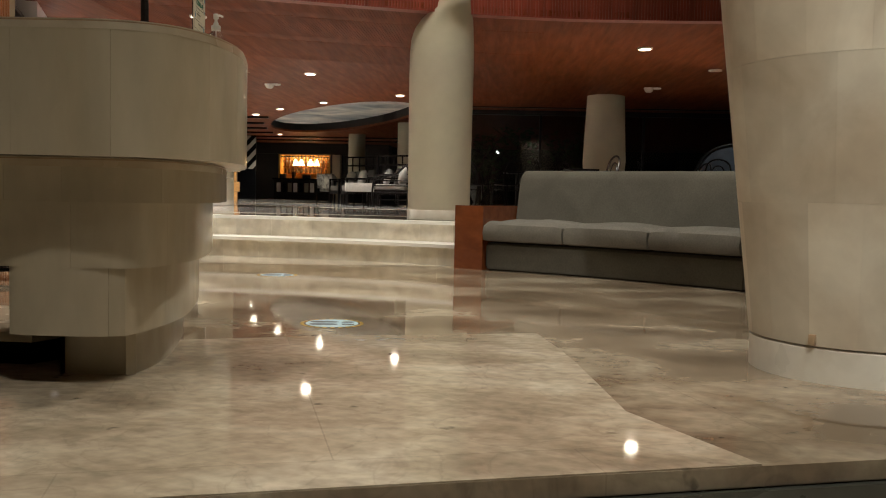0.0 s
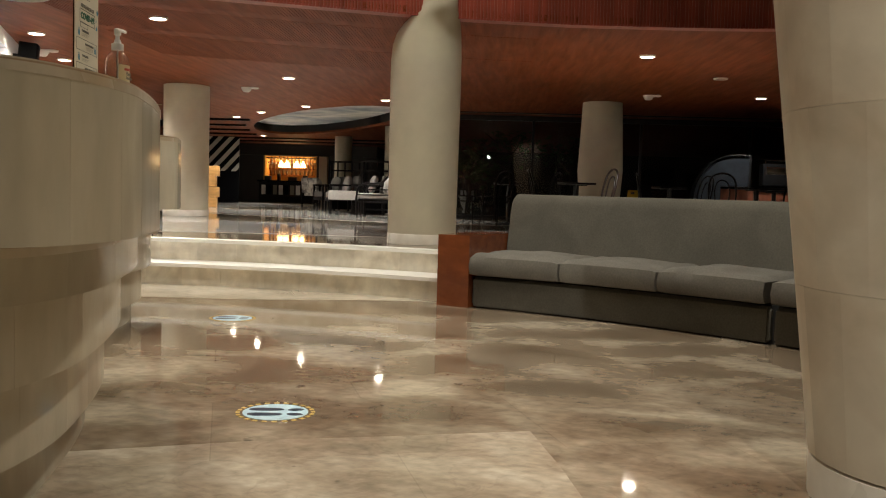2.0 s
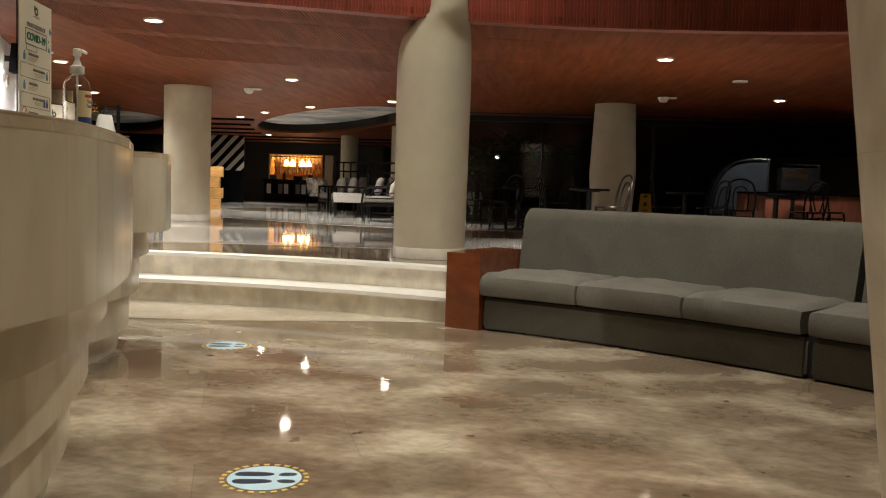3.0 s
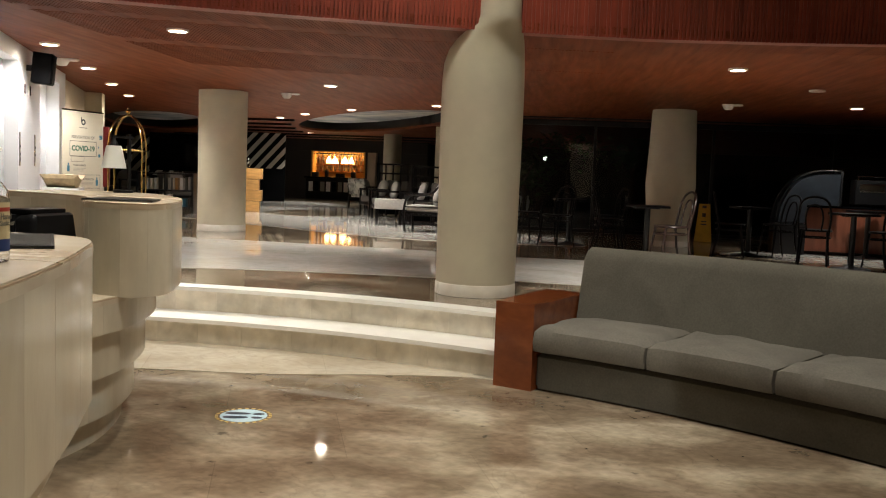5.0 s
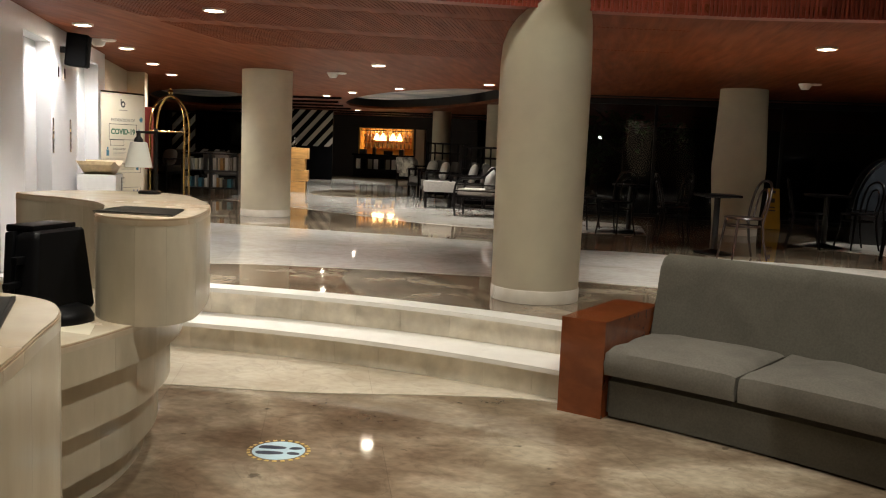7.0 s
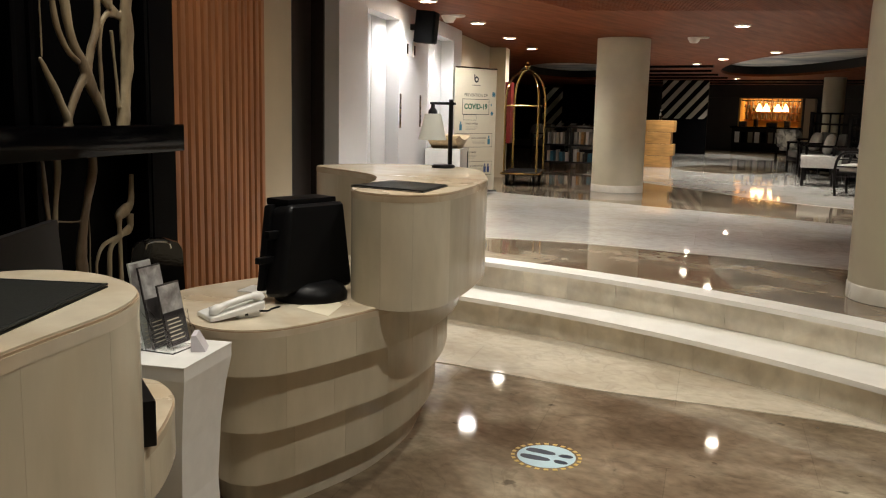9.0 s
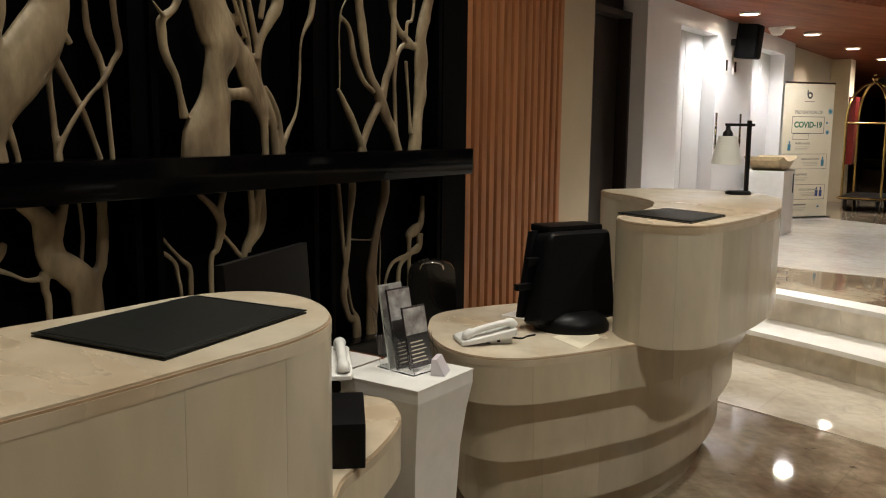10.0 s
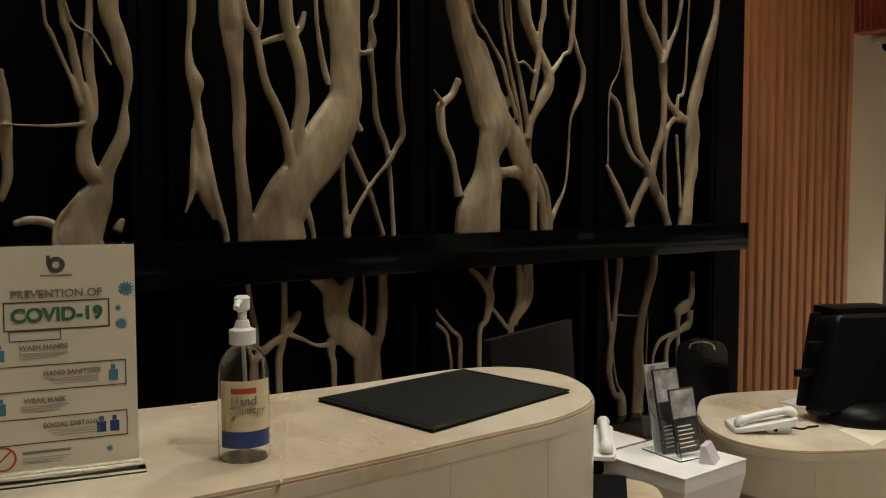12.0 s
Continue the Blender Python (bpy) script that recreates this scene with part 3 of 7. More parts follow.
def plain(name, pts, z0, z1, material, label):
    solid(name, prism(bmesh.new(), [Vector(p) for p in pts], z0, z1), material, label, "wall", "structure")


w = on_wall(-2.6)
plain("wall_return", [(w.x, w.y), (w.x - 0.3, w.y - 0.1), (-7.0, -0.2), (-7.0, 0.1)], -1.3, HIGH, DARK_WALL, "dark wall returning beside the desks")
plain("wall_west", [(-7.0, -0.1), (-7.2, -0.1), (-7.2, -9), (-7.0, -9)], -1.3, HIGH, PLAIN_WALL, "plain hall wall")
plain("wall_south", [(-9, -9), (12.3, -9), (12.3, -8.8), (-9, -8.8)], -1.3, HIGH, PLAIN_WALL, "plain wall at the entrance")
plain("wall_east", [(12.2, -9), (12.4, -9), (12.4, 34.2), (12.2, 34.2)], -1.3, HIGH, PLAIN_WALL, "plain hall wall")
plain("wall_north", [(-16.2, 34), (12.4, 34), (12.4, 34.2), (-16.2, 34.2)], -0.1, CEIL + 0.1, DARK_WALL, "dark wall behind the bar")
plain("wall_lounge_west", [(-16.2, 16.8), (-16, 16.8), (-16, 34.2), (-16.2, 34.2)], -0.1, CEIL + 0.1, DARK_WALL, "dark lounge wall")
plain("wall_lounge_south", [(-16, 17), (-16, 16.8), (WALL_END.x - 0.2, 16.8), (WALL_END.x - 0.1, 17)], -0.1, CEIL + 0.1, DARK_WALL, "dark lounge wall")

# ---- columns ----
COLUMN_BASE = mat("column_base_marble", (0.70, 0.66, 0.57), 0.3, noise_scale=8, noise_amount=0.08, second=(0.62, 0.56, 0.46), second_scale=4)


def neck(bm, rings, seg=48):
    """Stacked circles (radius, height, x, y) joined into one skin."""
    rows = [[bm.verts.new((x + r * math.cos(2 * math.pi * i / seg), y + r * math.sin(2 * math.pi * i / seg), z)) for i in range(seg)] for r, z, x, y in rings]
    for a, b in zip(rows, rows[1:]):
        for i in range(seg):
            bm.faces.new((a[i], a[(i + 1) % seg], b[(i + 1) % seg], b[i]))
    bm.faces.new(rows[0][::-1])
    bm.faces.new(rows[-1])
    return bm


def column(x, y, z0, z1, profile, label, base=True):
    th = thing("column", label, "column", pose(x, y, z0))
    part("shaft", neck(bmesh.new(), [(p + (0.0, 0.0))[:4] for p in profile]), COLUMN_STONE, th)
    if base:
        r = profile[0][0]
        part("base_band", lathe(bmesh.new(), [(r + 0.006, -0.002), (r + 0.006, 0.09), (r + 0.001, 0.096)], 48), COLUMN_BASE, th, "white marble base band")
    return th


column(-0.18, 8.95, UPPER, HIGH, [(0.325, 0.0), (0.33, 0.8), (0.335, 1.5), (0.333, 1.72), (0.325, 1.86, 0.004, -0.004), (0.305, 1.96, 0.02, -0.03), (0.27, 2.04, 0.05, -0.08), (0.225, 2.10, 0.085, -0.15), (0.18, 2.14, 0.12, -0.22), (0.162, 2.20, 0.132, -0.25), (0.16, HIGH - UPPER + 0.02, 0.132, -0.25)], "round cream plastered column with a white base, on the raised floor")
column(-4.55, 14.78, UPPER, CEIL, [(0.36, 0.0), (0.36, 1.0), (0.365, CEIL - UPPER + 0.02)], "round cream plastered column with a white base, in the lounge")
column(2.32, 15.9, UPPER, CEIL, [(0.32, 0.0), (0.345, 0.4), (0.385, 0.95), (0.36, 1.5), (0.335, CEIL - UPPER + 0.02)], "bulging cream plastered column near the dark windows")
column(-4.05, 27.0, UPPER, CEIL, [(0.26, 0.0), (0.26, CEIL - UPPER + 0.02)], "slim cream column near the bar")
column(-2.0, 22.5, UPPER, CEIL, [(0.24, 0.0), (0.24, CEIL - UPPER + 0.02)], "slim cream column in the lounge")

# the flared column by the entrance is clad in stone panels
NEAR = thing("column_clad", "flared column clad in pale stone panels, stained near eye height", "column", pose(1.855, 3.14, 0))


def near_r(z):
    return 0.385 + 0.122 * z


part("core", lathe(bmesh.new(), [(near_r(z) - 0.014, z) for z in (0.0, 1.0, 2.0, 3.0, 4.0, HIGH + 0.02)], 48), COLUMN_STONE, NEAR)
part("bracket", box(bmesh.new(), (-0.011, -0.009, 0.137), (0.011, 0.009, 0.172), 0.002, pose(0, 0, 0, 0, 0, -133 + 90) @ pose(0, -near_r(0.15) - 0.008, 0)), DESK_EDGE, NEAR, "small brown bracket")
part("base_band", lathe(bmesh.new(), [(near_r(0) + 0.012, 0), (near_r(0) + 0.014, 0.12), (near_r(0) + 0.002, 0.128)], 48), COLUMN_BASE, NEAR, "cream marble base band")
for row in range(10):
    z0 = 0.13 + row * 0.5
    z1 = min(z0 + 0.5, HIGH)
    for k in range(16):
        a0 = (k + 0.5 * (row % 2)) * 22.5 + 0.02
        bm = bmesh.new()
        n = 4
        vs = []
        for z, off in ((z0 + 0.0004, -0.013), (z0 + 0.0004, 0.0), (z1 - 0.0004, 0.0), (z1 - 0.0004, -0.013)):
            vs.append([bm.verts.new(((near_r(z) + off) * math.cos(radians(a0 + 22.46 * j / n)), (near_r(z) + off) * math.sin(radians(a0 + 22.46 * j / n)), z)) for j in range(n + 1)])
        for j in range(n):
            for q in range(4):
                bm.faces.new((vs[q][j], vs[q][j + 1], vs[(q + 1) % 4][j + 1], vs[(q + 1) % 4][j]))
        part("stone_panel", bm, PANEL_STONE, NEAR)

# ---- downlights ----
def downlight(x, y, watts, ceil=CEIL, radius=0.072, cone=118, lit=True, soft=None, color=WARM):
    th = thing("downlight", "round recessed downlight, lit, in the wooden ceiling" if lit else "round recessed downlight, unlit, in the wooden ceiling", "ceiling light", pose(x, y, ceil), "ceiling downlights")
    part("trim_ring", lathe(bmesh.new(), [(radius, -0.02), (radius + 0.02, -0.018), (radius + 0.022, 0.004), (radius, 0.004), (radius, -0.02)], 24, closed=False), TRIM, th)
    part("lens", lathe(bmesh.new(), [(radius - 0.001, -0.012), (radius - 0.001, 0.0)], 24), LENS if lit else LENS_SOFT, th, "glowing round lens" if lit else "")
    if lit:
        spot("downlight_lamp", (x, y, ceil - 0.03), (x, y, 0), watts, cone, color, soft or radius)


for x, y, watts in DOWNLIGHTS:
    downlight(x, y, watts, color=COOL)
for x, y, watts in WASHERS:
    downlight(x, y, watts, cone=150, soft=0.1, color=WHITE)
downlight(3.45, 12.5, 0, lit=False)
# includes the added entrance fill, which gets a downlight body too
for x, y, watts, cone in HALL_LAMPS:
    downlight(x, y, watts, HIGH, 0.065, cone)
# added fixture for the column's brightness, no known lamp hangs here
place, aim, watts, cone = ADDED_COLUMN_SPOT
fix = thing("spotlight", "small white spotlight added out of view to brighten the column", "spotlight", look(place, aim))
part("barrel", lathe(bmesh.new(), [(0.035, 0.10), (0.045, 0.09), (0.05, -0.02), (0.045, -0.02), (0.04, 0.0)], 20), TRIM, fix)
part("bracket", box(bmesh.new(), (-0.01, -0.01, 0.05), (0.01, 0.12, 0.075), 0.002), TRIM, fix)
spot("added_column_light", Vector(place) + (Vector(aim) - Vector(place)).normalized() * 0.06, aim, watts, cone, radius=0.04)
for s, watts in WALL_SPOTS:
    p = on_wall(s, 0.72, HIGH)
    downlight(p.x, p.y, watts, HIGH, 0.07, 75)

# ---- reception desks ----
def clad(outline, z0, z1, parent, name, material, width=0.27, gap=0.0003, thick=0.014, seed=0):
    """Upright stone panels round a closed outline."""
    rnd = random.Random(seed)
    inner = inset(outline, thick)
    m, i = len(outline), 0
    while i < m:
        want, run, j = width * rnd.uniform(0.6, 1.3), 0.0, i
        while j < m and run < want:
            run += (outline[(j + 1) % m] - outline[j % m]).length
            j += 1
        o = [outline[k % m].copy() for k in range(i, j + 1)]
        q = [inner[k % m].copy() for k in range(i, j + 1)]
        for line in (o, q):
            d = (line[1] - line[0]).normalized() * gap
            e = (line[-1] - line[-2]).normalized() * gap
            line[0] += d
            line[-1] -= e
        part(name, strip(bmesh.new(), q, o, z0, z1), material, parent)
        i = j


def tier(parent, outline, z0, z1, seed, top=True, cap=0.03):
    """One stone storey of a desk: a core, its panels and a top slab with a worn edge."""
    part("core", prism(bmesh.new(), inset(outline, 0.012), z0, z1 - (cap if top else 0.0) + 0.001), DESK_STONE, parent)
    clad(outline, z0, z1 - (cap if top else 0), parent, "stone_panel", DESK_STONE, seed=seed)
    if top:
        part("edge_strip", prism(bmesh.new(), inset(outline, -0.001), z1 - cap, z1 - 0.008), DESK_TOP, parent, "thin stone edge")
        part("worn_edge", prism(bmesh.new(), inset(outline, 0.0005), z1 - 0.008, z1 - 0.004), DESK_EDGE, parent, "brown worn edge line")
        part("top_slab", prism(bmesh.new(), inset(outline, 0.003), z1 - 0.004, z1, 0.002), DESK_TOP, parent, "pale polished stone top")


def smooth_outline(pts, n=6):
    return ccw(curve_through(pts, n, closed=True))


DESK_Z = 0.73
# the desk nearer the steps
LEDGE_2 = smooth_outline([(-1.45, 5.60), (-1.42, 5.80), (-1.60, 6.34), (-1.83, 6.72), (-2.05, 7.0), (-2.31, 7.13), (-2.57, 7.07), (-2.75, 6.88), (-2.81, 6.62), (-2.72, 6.50),
                          (-2.50, 6.43), (-2.22, 6.30), (-2.02, 6.10), (-1.88, 5.86), (-1.82, 5.70), (-1.72, 5.59), (-1.58, 5.545)])
BODY_2 = smooth_outline([(-1.83, 4.95), (-1.70, 5.00), (-1.62, 5.12), (-1.58, 5.38), (-1.57, 5.75), (-1.68, 6.20), (-1.90, 6.62), (-2.12, 6.88), (-2.35, 7.0), (-2.58, 6.95),
                         (-2.70, 6.75), (-2.62, 6.50), (-2.38, 6.25), (-2.30, 5.90), (-2.36, 5.55), (-2.36, 5.25), (-2.19, 5.08), (-2.0, 4.98)])
desk = thing("reception_desk", "curved pale limestone reception desk in stepped tiers, with a raised ledge", "reception desk", group="reception desks")
LEDGE_2_Z = 1.157
tier(desk, LEDGE_2, DESK_Z - 0.005, LEDGE_2_Z, 3)
tier(desk, BODY_2, 0.57, DESK_Z, 5)
tier(desk, inset(BODY_2, 0.056), 0.352, 0.57, 7, top=False)
tier(desk, inset(BODY_2, 0.112), 0.138, 0.352, 9, top=False)
part("plinth", prism(bmesh.new(), inset(BODY_2, 0.175), 0.0, 0.139), DESK_STONE, desk, "recessed stone plinth")

# the desk nearer the entrance
LEDGE_1_Z = 1.13
LEDGE_1 = smooth_outline([(-1.60, 2.24), (-1.0, 2.27), (-0.70, 2.29), (-0.54, 2.38), (-0.47, 2.56), (-0.46, 2.80), (-0.51, 3.05), (-0.58, 3.30), (-0.66, 3.54), (-0.735, 3.73), (-0.80, 3.89),
                          (-0.89, 4.00), (-1.01, 4.05), (-1.14, 4.05), (-1.24, 3.98), (-1.25, 3.84), (-1.18, 3.64), (-1.12, 3.40), (-1.08, 3.12), (-1.15, 2.88), (-1.35, 2.80), (-1.60, 2.78)])
BODY_1 = smooth_outline([(-1.45, 2.36), (-1.0, 2.36), (-0.72, 2.38), (-0.59, 2.48), (-0.56, 2.80), (-0.64, 3.20), (-0.78, 3.65), (-0.95, 4.0), (-1.10, 4.14), (-1.20, 4.28), (-1.34, 4.43),
                         (-1.45, 4.49), (-1.54, 4.50), (-1.63, 4.41), (-1.62, 4.22), (-1.45, 3.80), (-1.38, 3.40), (-1.30, 3.05), (-1.42, 2.85)])
desk = thing("reception_desk", "curved pale limestone reception desk, glossy stepped tiers, beside the entrance steps", "reception desk", group="reception desks")
tier(desk, LEDGE_1, 0.722, LEDGE_1_Z, 13)
tier(desk, BODY_1, 0.582, 0.721, 15)
BODY_1B = smooth_outline([(-1.20, 2.42), (-1.0, 2.36), (-0.72, 2.38), (-0.59, 2.48), (-0.56, 2.80), (-0.64, 3.20), (-0.78, 3.65), (-0.95, 4.0), (-1.10, 4.14), (-1.20, 4.28), (-1.34, 4.43),
                          (-1.45, 4.49), (-1.54, 4.50), (-1.63, 4.41), (-1.62, 4.22), (-1.45, 3.80), (-1.38, 3.40), (-1.28, 3.05), (-1.24, 2.75)])


def flush_end(outline, d):
    """The outline moved inwards by d, but for its end face by the entrance, which stays flush."""
    out = inset(outline, d)
    for p in out:
        p.y -= d * max(0.0, min(1.0, 1 - (p.y - 2.36 - d) / 0.25))
    return out


tier(desk, flush_end(BODY_1B, 0.058), 0.375, 0.582, 17, top=False)
def short_end(outline, x):
    """The outline cut off at x on its staff side, near the entrance."""
    return [Vector((max(p.x, x), p.y)) if p.y < 2.85 else p for p in outline]


tier(desk, short_end(flush_end(BODY_1B, 0.115), -1.05), 0.16, 0.375, 19, top=False)
part("plinth", prism(bmesh.new(), short_end(inset(BODY_1B, 0.18), -0.97), 0.0, 0.161), DESK_STONE, desk, "recessed stone plinth")
kerb = thing("stone_kerb", "low dark kerb with a pale stone top beside the desk", "kerb")
part("side", prism(bmesh.new(), [Vector((-3.0, 2.72)), Vector((-1.16, 2.66)), Vector((-1.10, 2.78)), Vector((-1.30, 3.3)), Vector((-3.0, 3.3))], 0.0, 0.085), BLACK_PANEL, kerb)
part("top_slab", prism(bmesh.new(), [Vector((-3.0, 2.70)), Vector((-1.14, 2.64)), Vector((-1.08, 2.78)), Vector((-1.28, 3.3)), Vector((-3.0, 3.3))], 0.085, 0.12, 0.004), DESK_TOP, kerb)

# ---- curved sofa ----
def cushion(parent, a0, a1, r0, r1, z0, z1, name, material, seed):
    """A soft seat pad on the round: crowned top, rounded edges, small wrinkles."""
    rnd = random.Random(seed)
    off = rnd.uniform(0, 50)
    bm = bmesh.new()
    na, nr = 26, 16
    def place(u, v, top):
        a, r = a0 + (a1 - a0) * u, r0 + (r1 - r0) * v
        p = on_arc(r, a)
        e = min(u, 1 - u) * (a1 - a0) * r0 * 0.01745
        f = min(v, 1 - v) * (r1 - r0)
        soft = 1 - math.exp(-min(e, f) / 0.011)
        crown = 0.030 * math.sin(math.pi * u) * math.sin(math.pi * v) - 0.010 * math.exp(-e / 0.03) * (1 - v)
        wr = noise.noise(Vector((a * 0.55, r * 5, off))) * 0.016 + noise.noise(Vector((a * 1.2, r * 8, off))) * 0.007
        z = (z1 - 0.018 + 0.018 * soft + crown + wr * soft) if top else (z0 + 0.012 - 0.012 * soft)
        return (p.x, p.y, z)
    top = [[bm.verts.new(place(i / na, j / nr, True)) for j in range(nr + 1)] for i in range(na + 1)]
    low = [[bm.verts.new(place(i / na, j / nr, False)) for j in range(nr + 1)] for i in range(na + 1)]
    for g in (top, low):
        for i in range(na):
            for j in range(nr):
                bm.faces.new((g[i][j], g[i + 1][j], g[i + 1][j + 1], g[i][j + 1]))
    rim = [(i, 0) for i in range(na)] + [(na, j) for j in range(nr)] + [(i, nr) for i in range(na, 0, -1)] + [(0, j) for j in range(nr, 0, -1)]
    mid = []
    for i, j in rim:
        t, l = top[i][j].co, low[i][j].co
        m = (t + l) / 2
        out = Vector((0, 0, 0))
        if j == 0:
            out += Vector((*(on_arc(r0, a0 + (a1 - a0) * i / na) - on_arc(r1, a0 + (a1 - a0) * i / na)).normalized(), 0))
        mid.append(bm.verts.new(m + out * (0.018 + 0.008 * noise.noise(Vector((m.x * 2.3, m.y * 2.3, off))))))
    k = len(rim)
    for q in range(k):
        a, b = rim[q], rim[(q + 1) % k]
        bm.faces.new((top[a[0]][a[1]], top[b[0]][b[1]], mid[(q + 1) % k], mid[q]))
        bm.faces.new((mid[q], mid[(q + 1) % k], low[b[0]][b[1]], low[a[0]][a[1]]))
    return part(name, bm, material, parent)


def rounded_bar(bm, profile, a0, a1, n=24):
    """A (radius, height) profile swept along the round."""
    rings = []
    for i in range(n + 1):
        a = a0 + (a1 - a0) * i / n
        rings.append([bm.verts.new((*on_arc(r, a), z)) for r, z in profile])
    m = len(profile)
    for p, q in zip(rings, rings[1:]):
        for k in range(m):
            bm.faces.new((p[k], p[(k + 1) % m], q[(k + 1) % m], q[k]))
    bm.faces.new(rings[0][::-1])
    bm.faces.new(rings[-1])
    bmesh.ops.bevel(bm, geom=[e for ring in (rings[0], rings[-1]) for e in {x for v in ring for x in v.link_edges if x.other_vert(v) in ring}], offset=0.018, segments=3, affect="EDGES")
    return bm


A0, A1, A2 = 25.5, 44.6, 63.5
sofa = thing("curved_sofa", "long curved grey fabric sofa with loose cushions and wooden arm", "sofa")
for a0, a1 in ((A0, A1 - 0.12), (A1 + 0.12, A2)):
    part("seat_base", rounded_bar(bmesh.new(), [(6.855, 0.012), (6.85, 0.03), (6.855, 0.215), (6.875, 0.235), (7.75, 0.235), (7.75, 0.012)], a0, a1), FABRIC, sofa, "grey upholstered base")
    part("backrest", rounded_bar(bmesh.new(), [(7.42, 0.25), (7.455, 0.40), (7.50, 0.62), (7.54, 0.80), (7.555, 0.845), (7.585, 0.87), (7.63, 0.882), (7.70, 0.872), (7.74, 0.84), (7.76, 0.60), (7.77, 0.25)], a0 + 0.05, a1 - 0.05, 30), FABRIC, sofa, "upright grey fabric backrest")
    n = 3
    for i in range(n):
        u0, u1 = a0 + (a1 - a0) * i / n + 0.08, a0 + (a1 - a0) * (i + 1) / n - 0.08
        cushion(sofa, u0, u1, 6.79, 7.47, 0.250, 0.414, "seat_cushion", CUSHION, int(a0 * 10) + i)
# shade below the seat base, coloured in as a near-black band
part("shadow_gap", rounded_bar(bmesh.new(), [(6.90, 0.0), (6.90, 0.24), (7.7, 0.24), (7.7, 0.0)], A0, A2), SHADOW_GAP, sofa, "recessed foot, near black for the shade under the base")
for a0, a1 in ((23.2, A0 - 0.03), (A2 + 0.03, A2 + 2.3)):
    bm = strip(bmesh.new(), arc(6.80, a0, a1, 4), arc(7.62, a0, a1, 4), 0.0, 0.553)
    bmesh.ops.bevel(bm, geom=[e for e in bm.edges if len(e.link_faces) == 2 and e.calc_face_angle() > 0.8], offset=0.008, segments=2, affect="EDGES")
    part("arm", bm, ARM_WOOD, sofa, "polished red-brown wooden box arm")

# ---- reception wall: driftwood panels, slats, door ----
FRAME_BLACK = BLACK_PANEL


def panel(name, s0, s1, z0, z1, label):
    """A black niche with a lacquered frame; x along the wall, -y to the hall."""
    th = thing(name, label, "wall art", wall_pose(0), "driftwood panels on the reception wall")
    part("back_board", box(bmesh.new(), (s0, 0.10, z0), (s1, 0.155, z1)), BLACK_PANEL, th)
    for a, b in ((s0 - 0.03, s0), (s1, s1 + 0.03)):
        part("side_frame", box(bmesh.new(), (a, -0.035, z0), (b, 0.15, z1), 0.003), FRAME_BLACK, th)
    return th


WOOD = {}


def limb(parent, depth, pts):
    """One driftwood limb: a knotty tapering bar through (along, height, radius), set depth metres out."""
    seed = pts[0][0] * 7.3 + pts[0][1] * 3.1
    ctrl = [Vector((s, -depth + noise.noise(Vector((s * 4, z * 4, 5))) * 0.012, z, r)) for s, z, r in pts]
    fine = curve_through(ctrl, 7)
    bm = WOOD.setdefault(parent, bmesh.new())
    seg, rings, side = 14, [], Vector((0, 1, 0))
    for i, c in enumerate(fine):
        p = c.to_3d()
        t = (fine[min(i + 1, len(fine) - 1)].to_3d() - fine[max(i - 1, 0)].to_3d()).normalized()
        a = (side - t * side.dot(t)).normalized()
        b = t.cross(a)
        ring = []
        for k in range(seg):
            # wide limbs are flattened, as split trunks are
            w = a * math.cos(2 * math.pi * k / seg) * max(0.42, 0.95 - c.w * 10) + b * math.sin(2 * math.pi * k / seg)
            q = p + w * c.w
            knot = 1 + (0.20 if c.w < 0.05 else 0.08) * noise.noise(q * 9 + Vector((seed, 0, 0))) + (0.12 if c.w < 0.05 else 0.03) * noise.noise(q * 26)
            ring.append(bm.verts.new(p + w * max(c.w, 0.0042) * knot))
        rings.append(ring)
    for p, q in zip(rings, rings[1:]):
        for k in range(seg):
            bm.faces.new((p[k], p[(k + 1) % seg], q[(k + 1) % seg], q[k]))
    bm.faces.new(rings[0][::-1])
    bm.faces.new(rings[-1])


def grow(parent):
    """The limbs of a panel, grown together into one piece of wood."""
    ob = part("driftwood", WOOD.pop(parent), DRIFTWOOD, parent, "knotty pale driftwood")
    fuse = ob.modifiers.new("fuse", "REMESH")
    fuse.mode, fuse.voxel_size, fuse.use_smooth_shade = "VOXEL", 0.0046, True
    ease = ob.modifiers.new("ease", "SMOOTH")
    ease.factor, ease.iterations = 0.5, 3


UP = "pale driftwood branches standing in a black lacquered niche"
panel_a = panel("driftwood_panel", -2.10, -1.31, 1.365, 2.75, UP)
panel_b = panel("driftwood_panel", -1.16, -0.27, 1.365, 2.75, UP)
panel_c = panel("driftwood_panel", -0.15, 0.66, 1.365, 2.75, UP)
panel_d = panel("driftwood_panel", 0.80, 1.62, 1.365, 2.75, UP)
LOW = "lower driftwood branches in a black lacquered niche behind the desks"
panel_lb = panel("driftwood_panel", -1.16, -0.27, 0.45, 1.225, LOW)
panel_lc = panel("driftwood_panel", -0.15, 0.66, 0.45, 1.225, LOW)
panel_ld = panel("driftwood_panel", 0.80, 1.62, 0.45, 1.225, LOW)
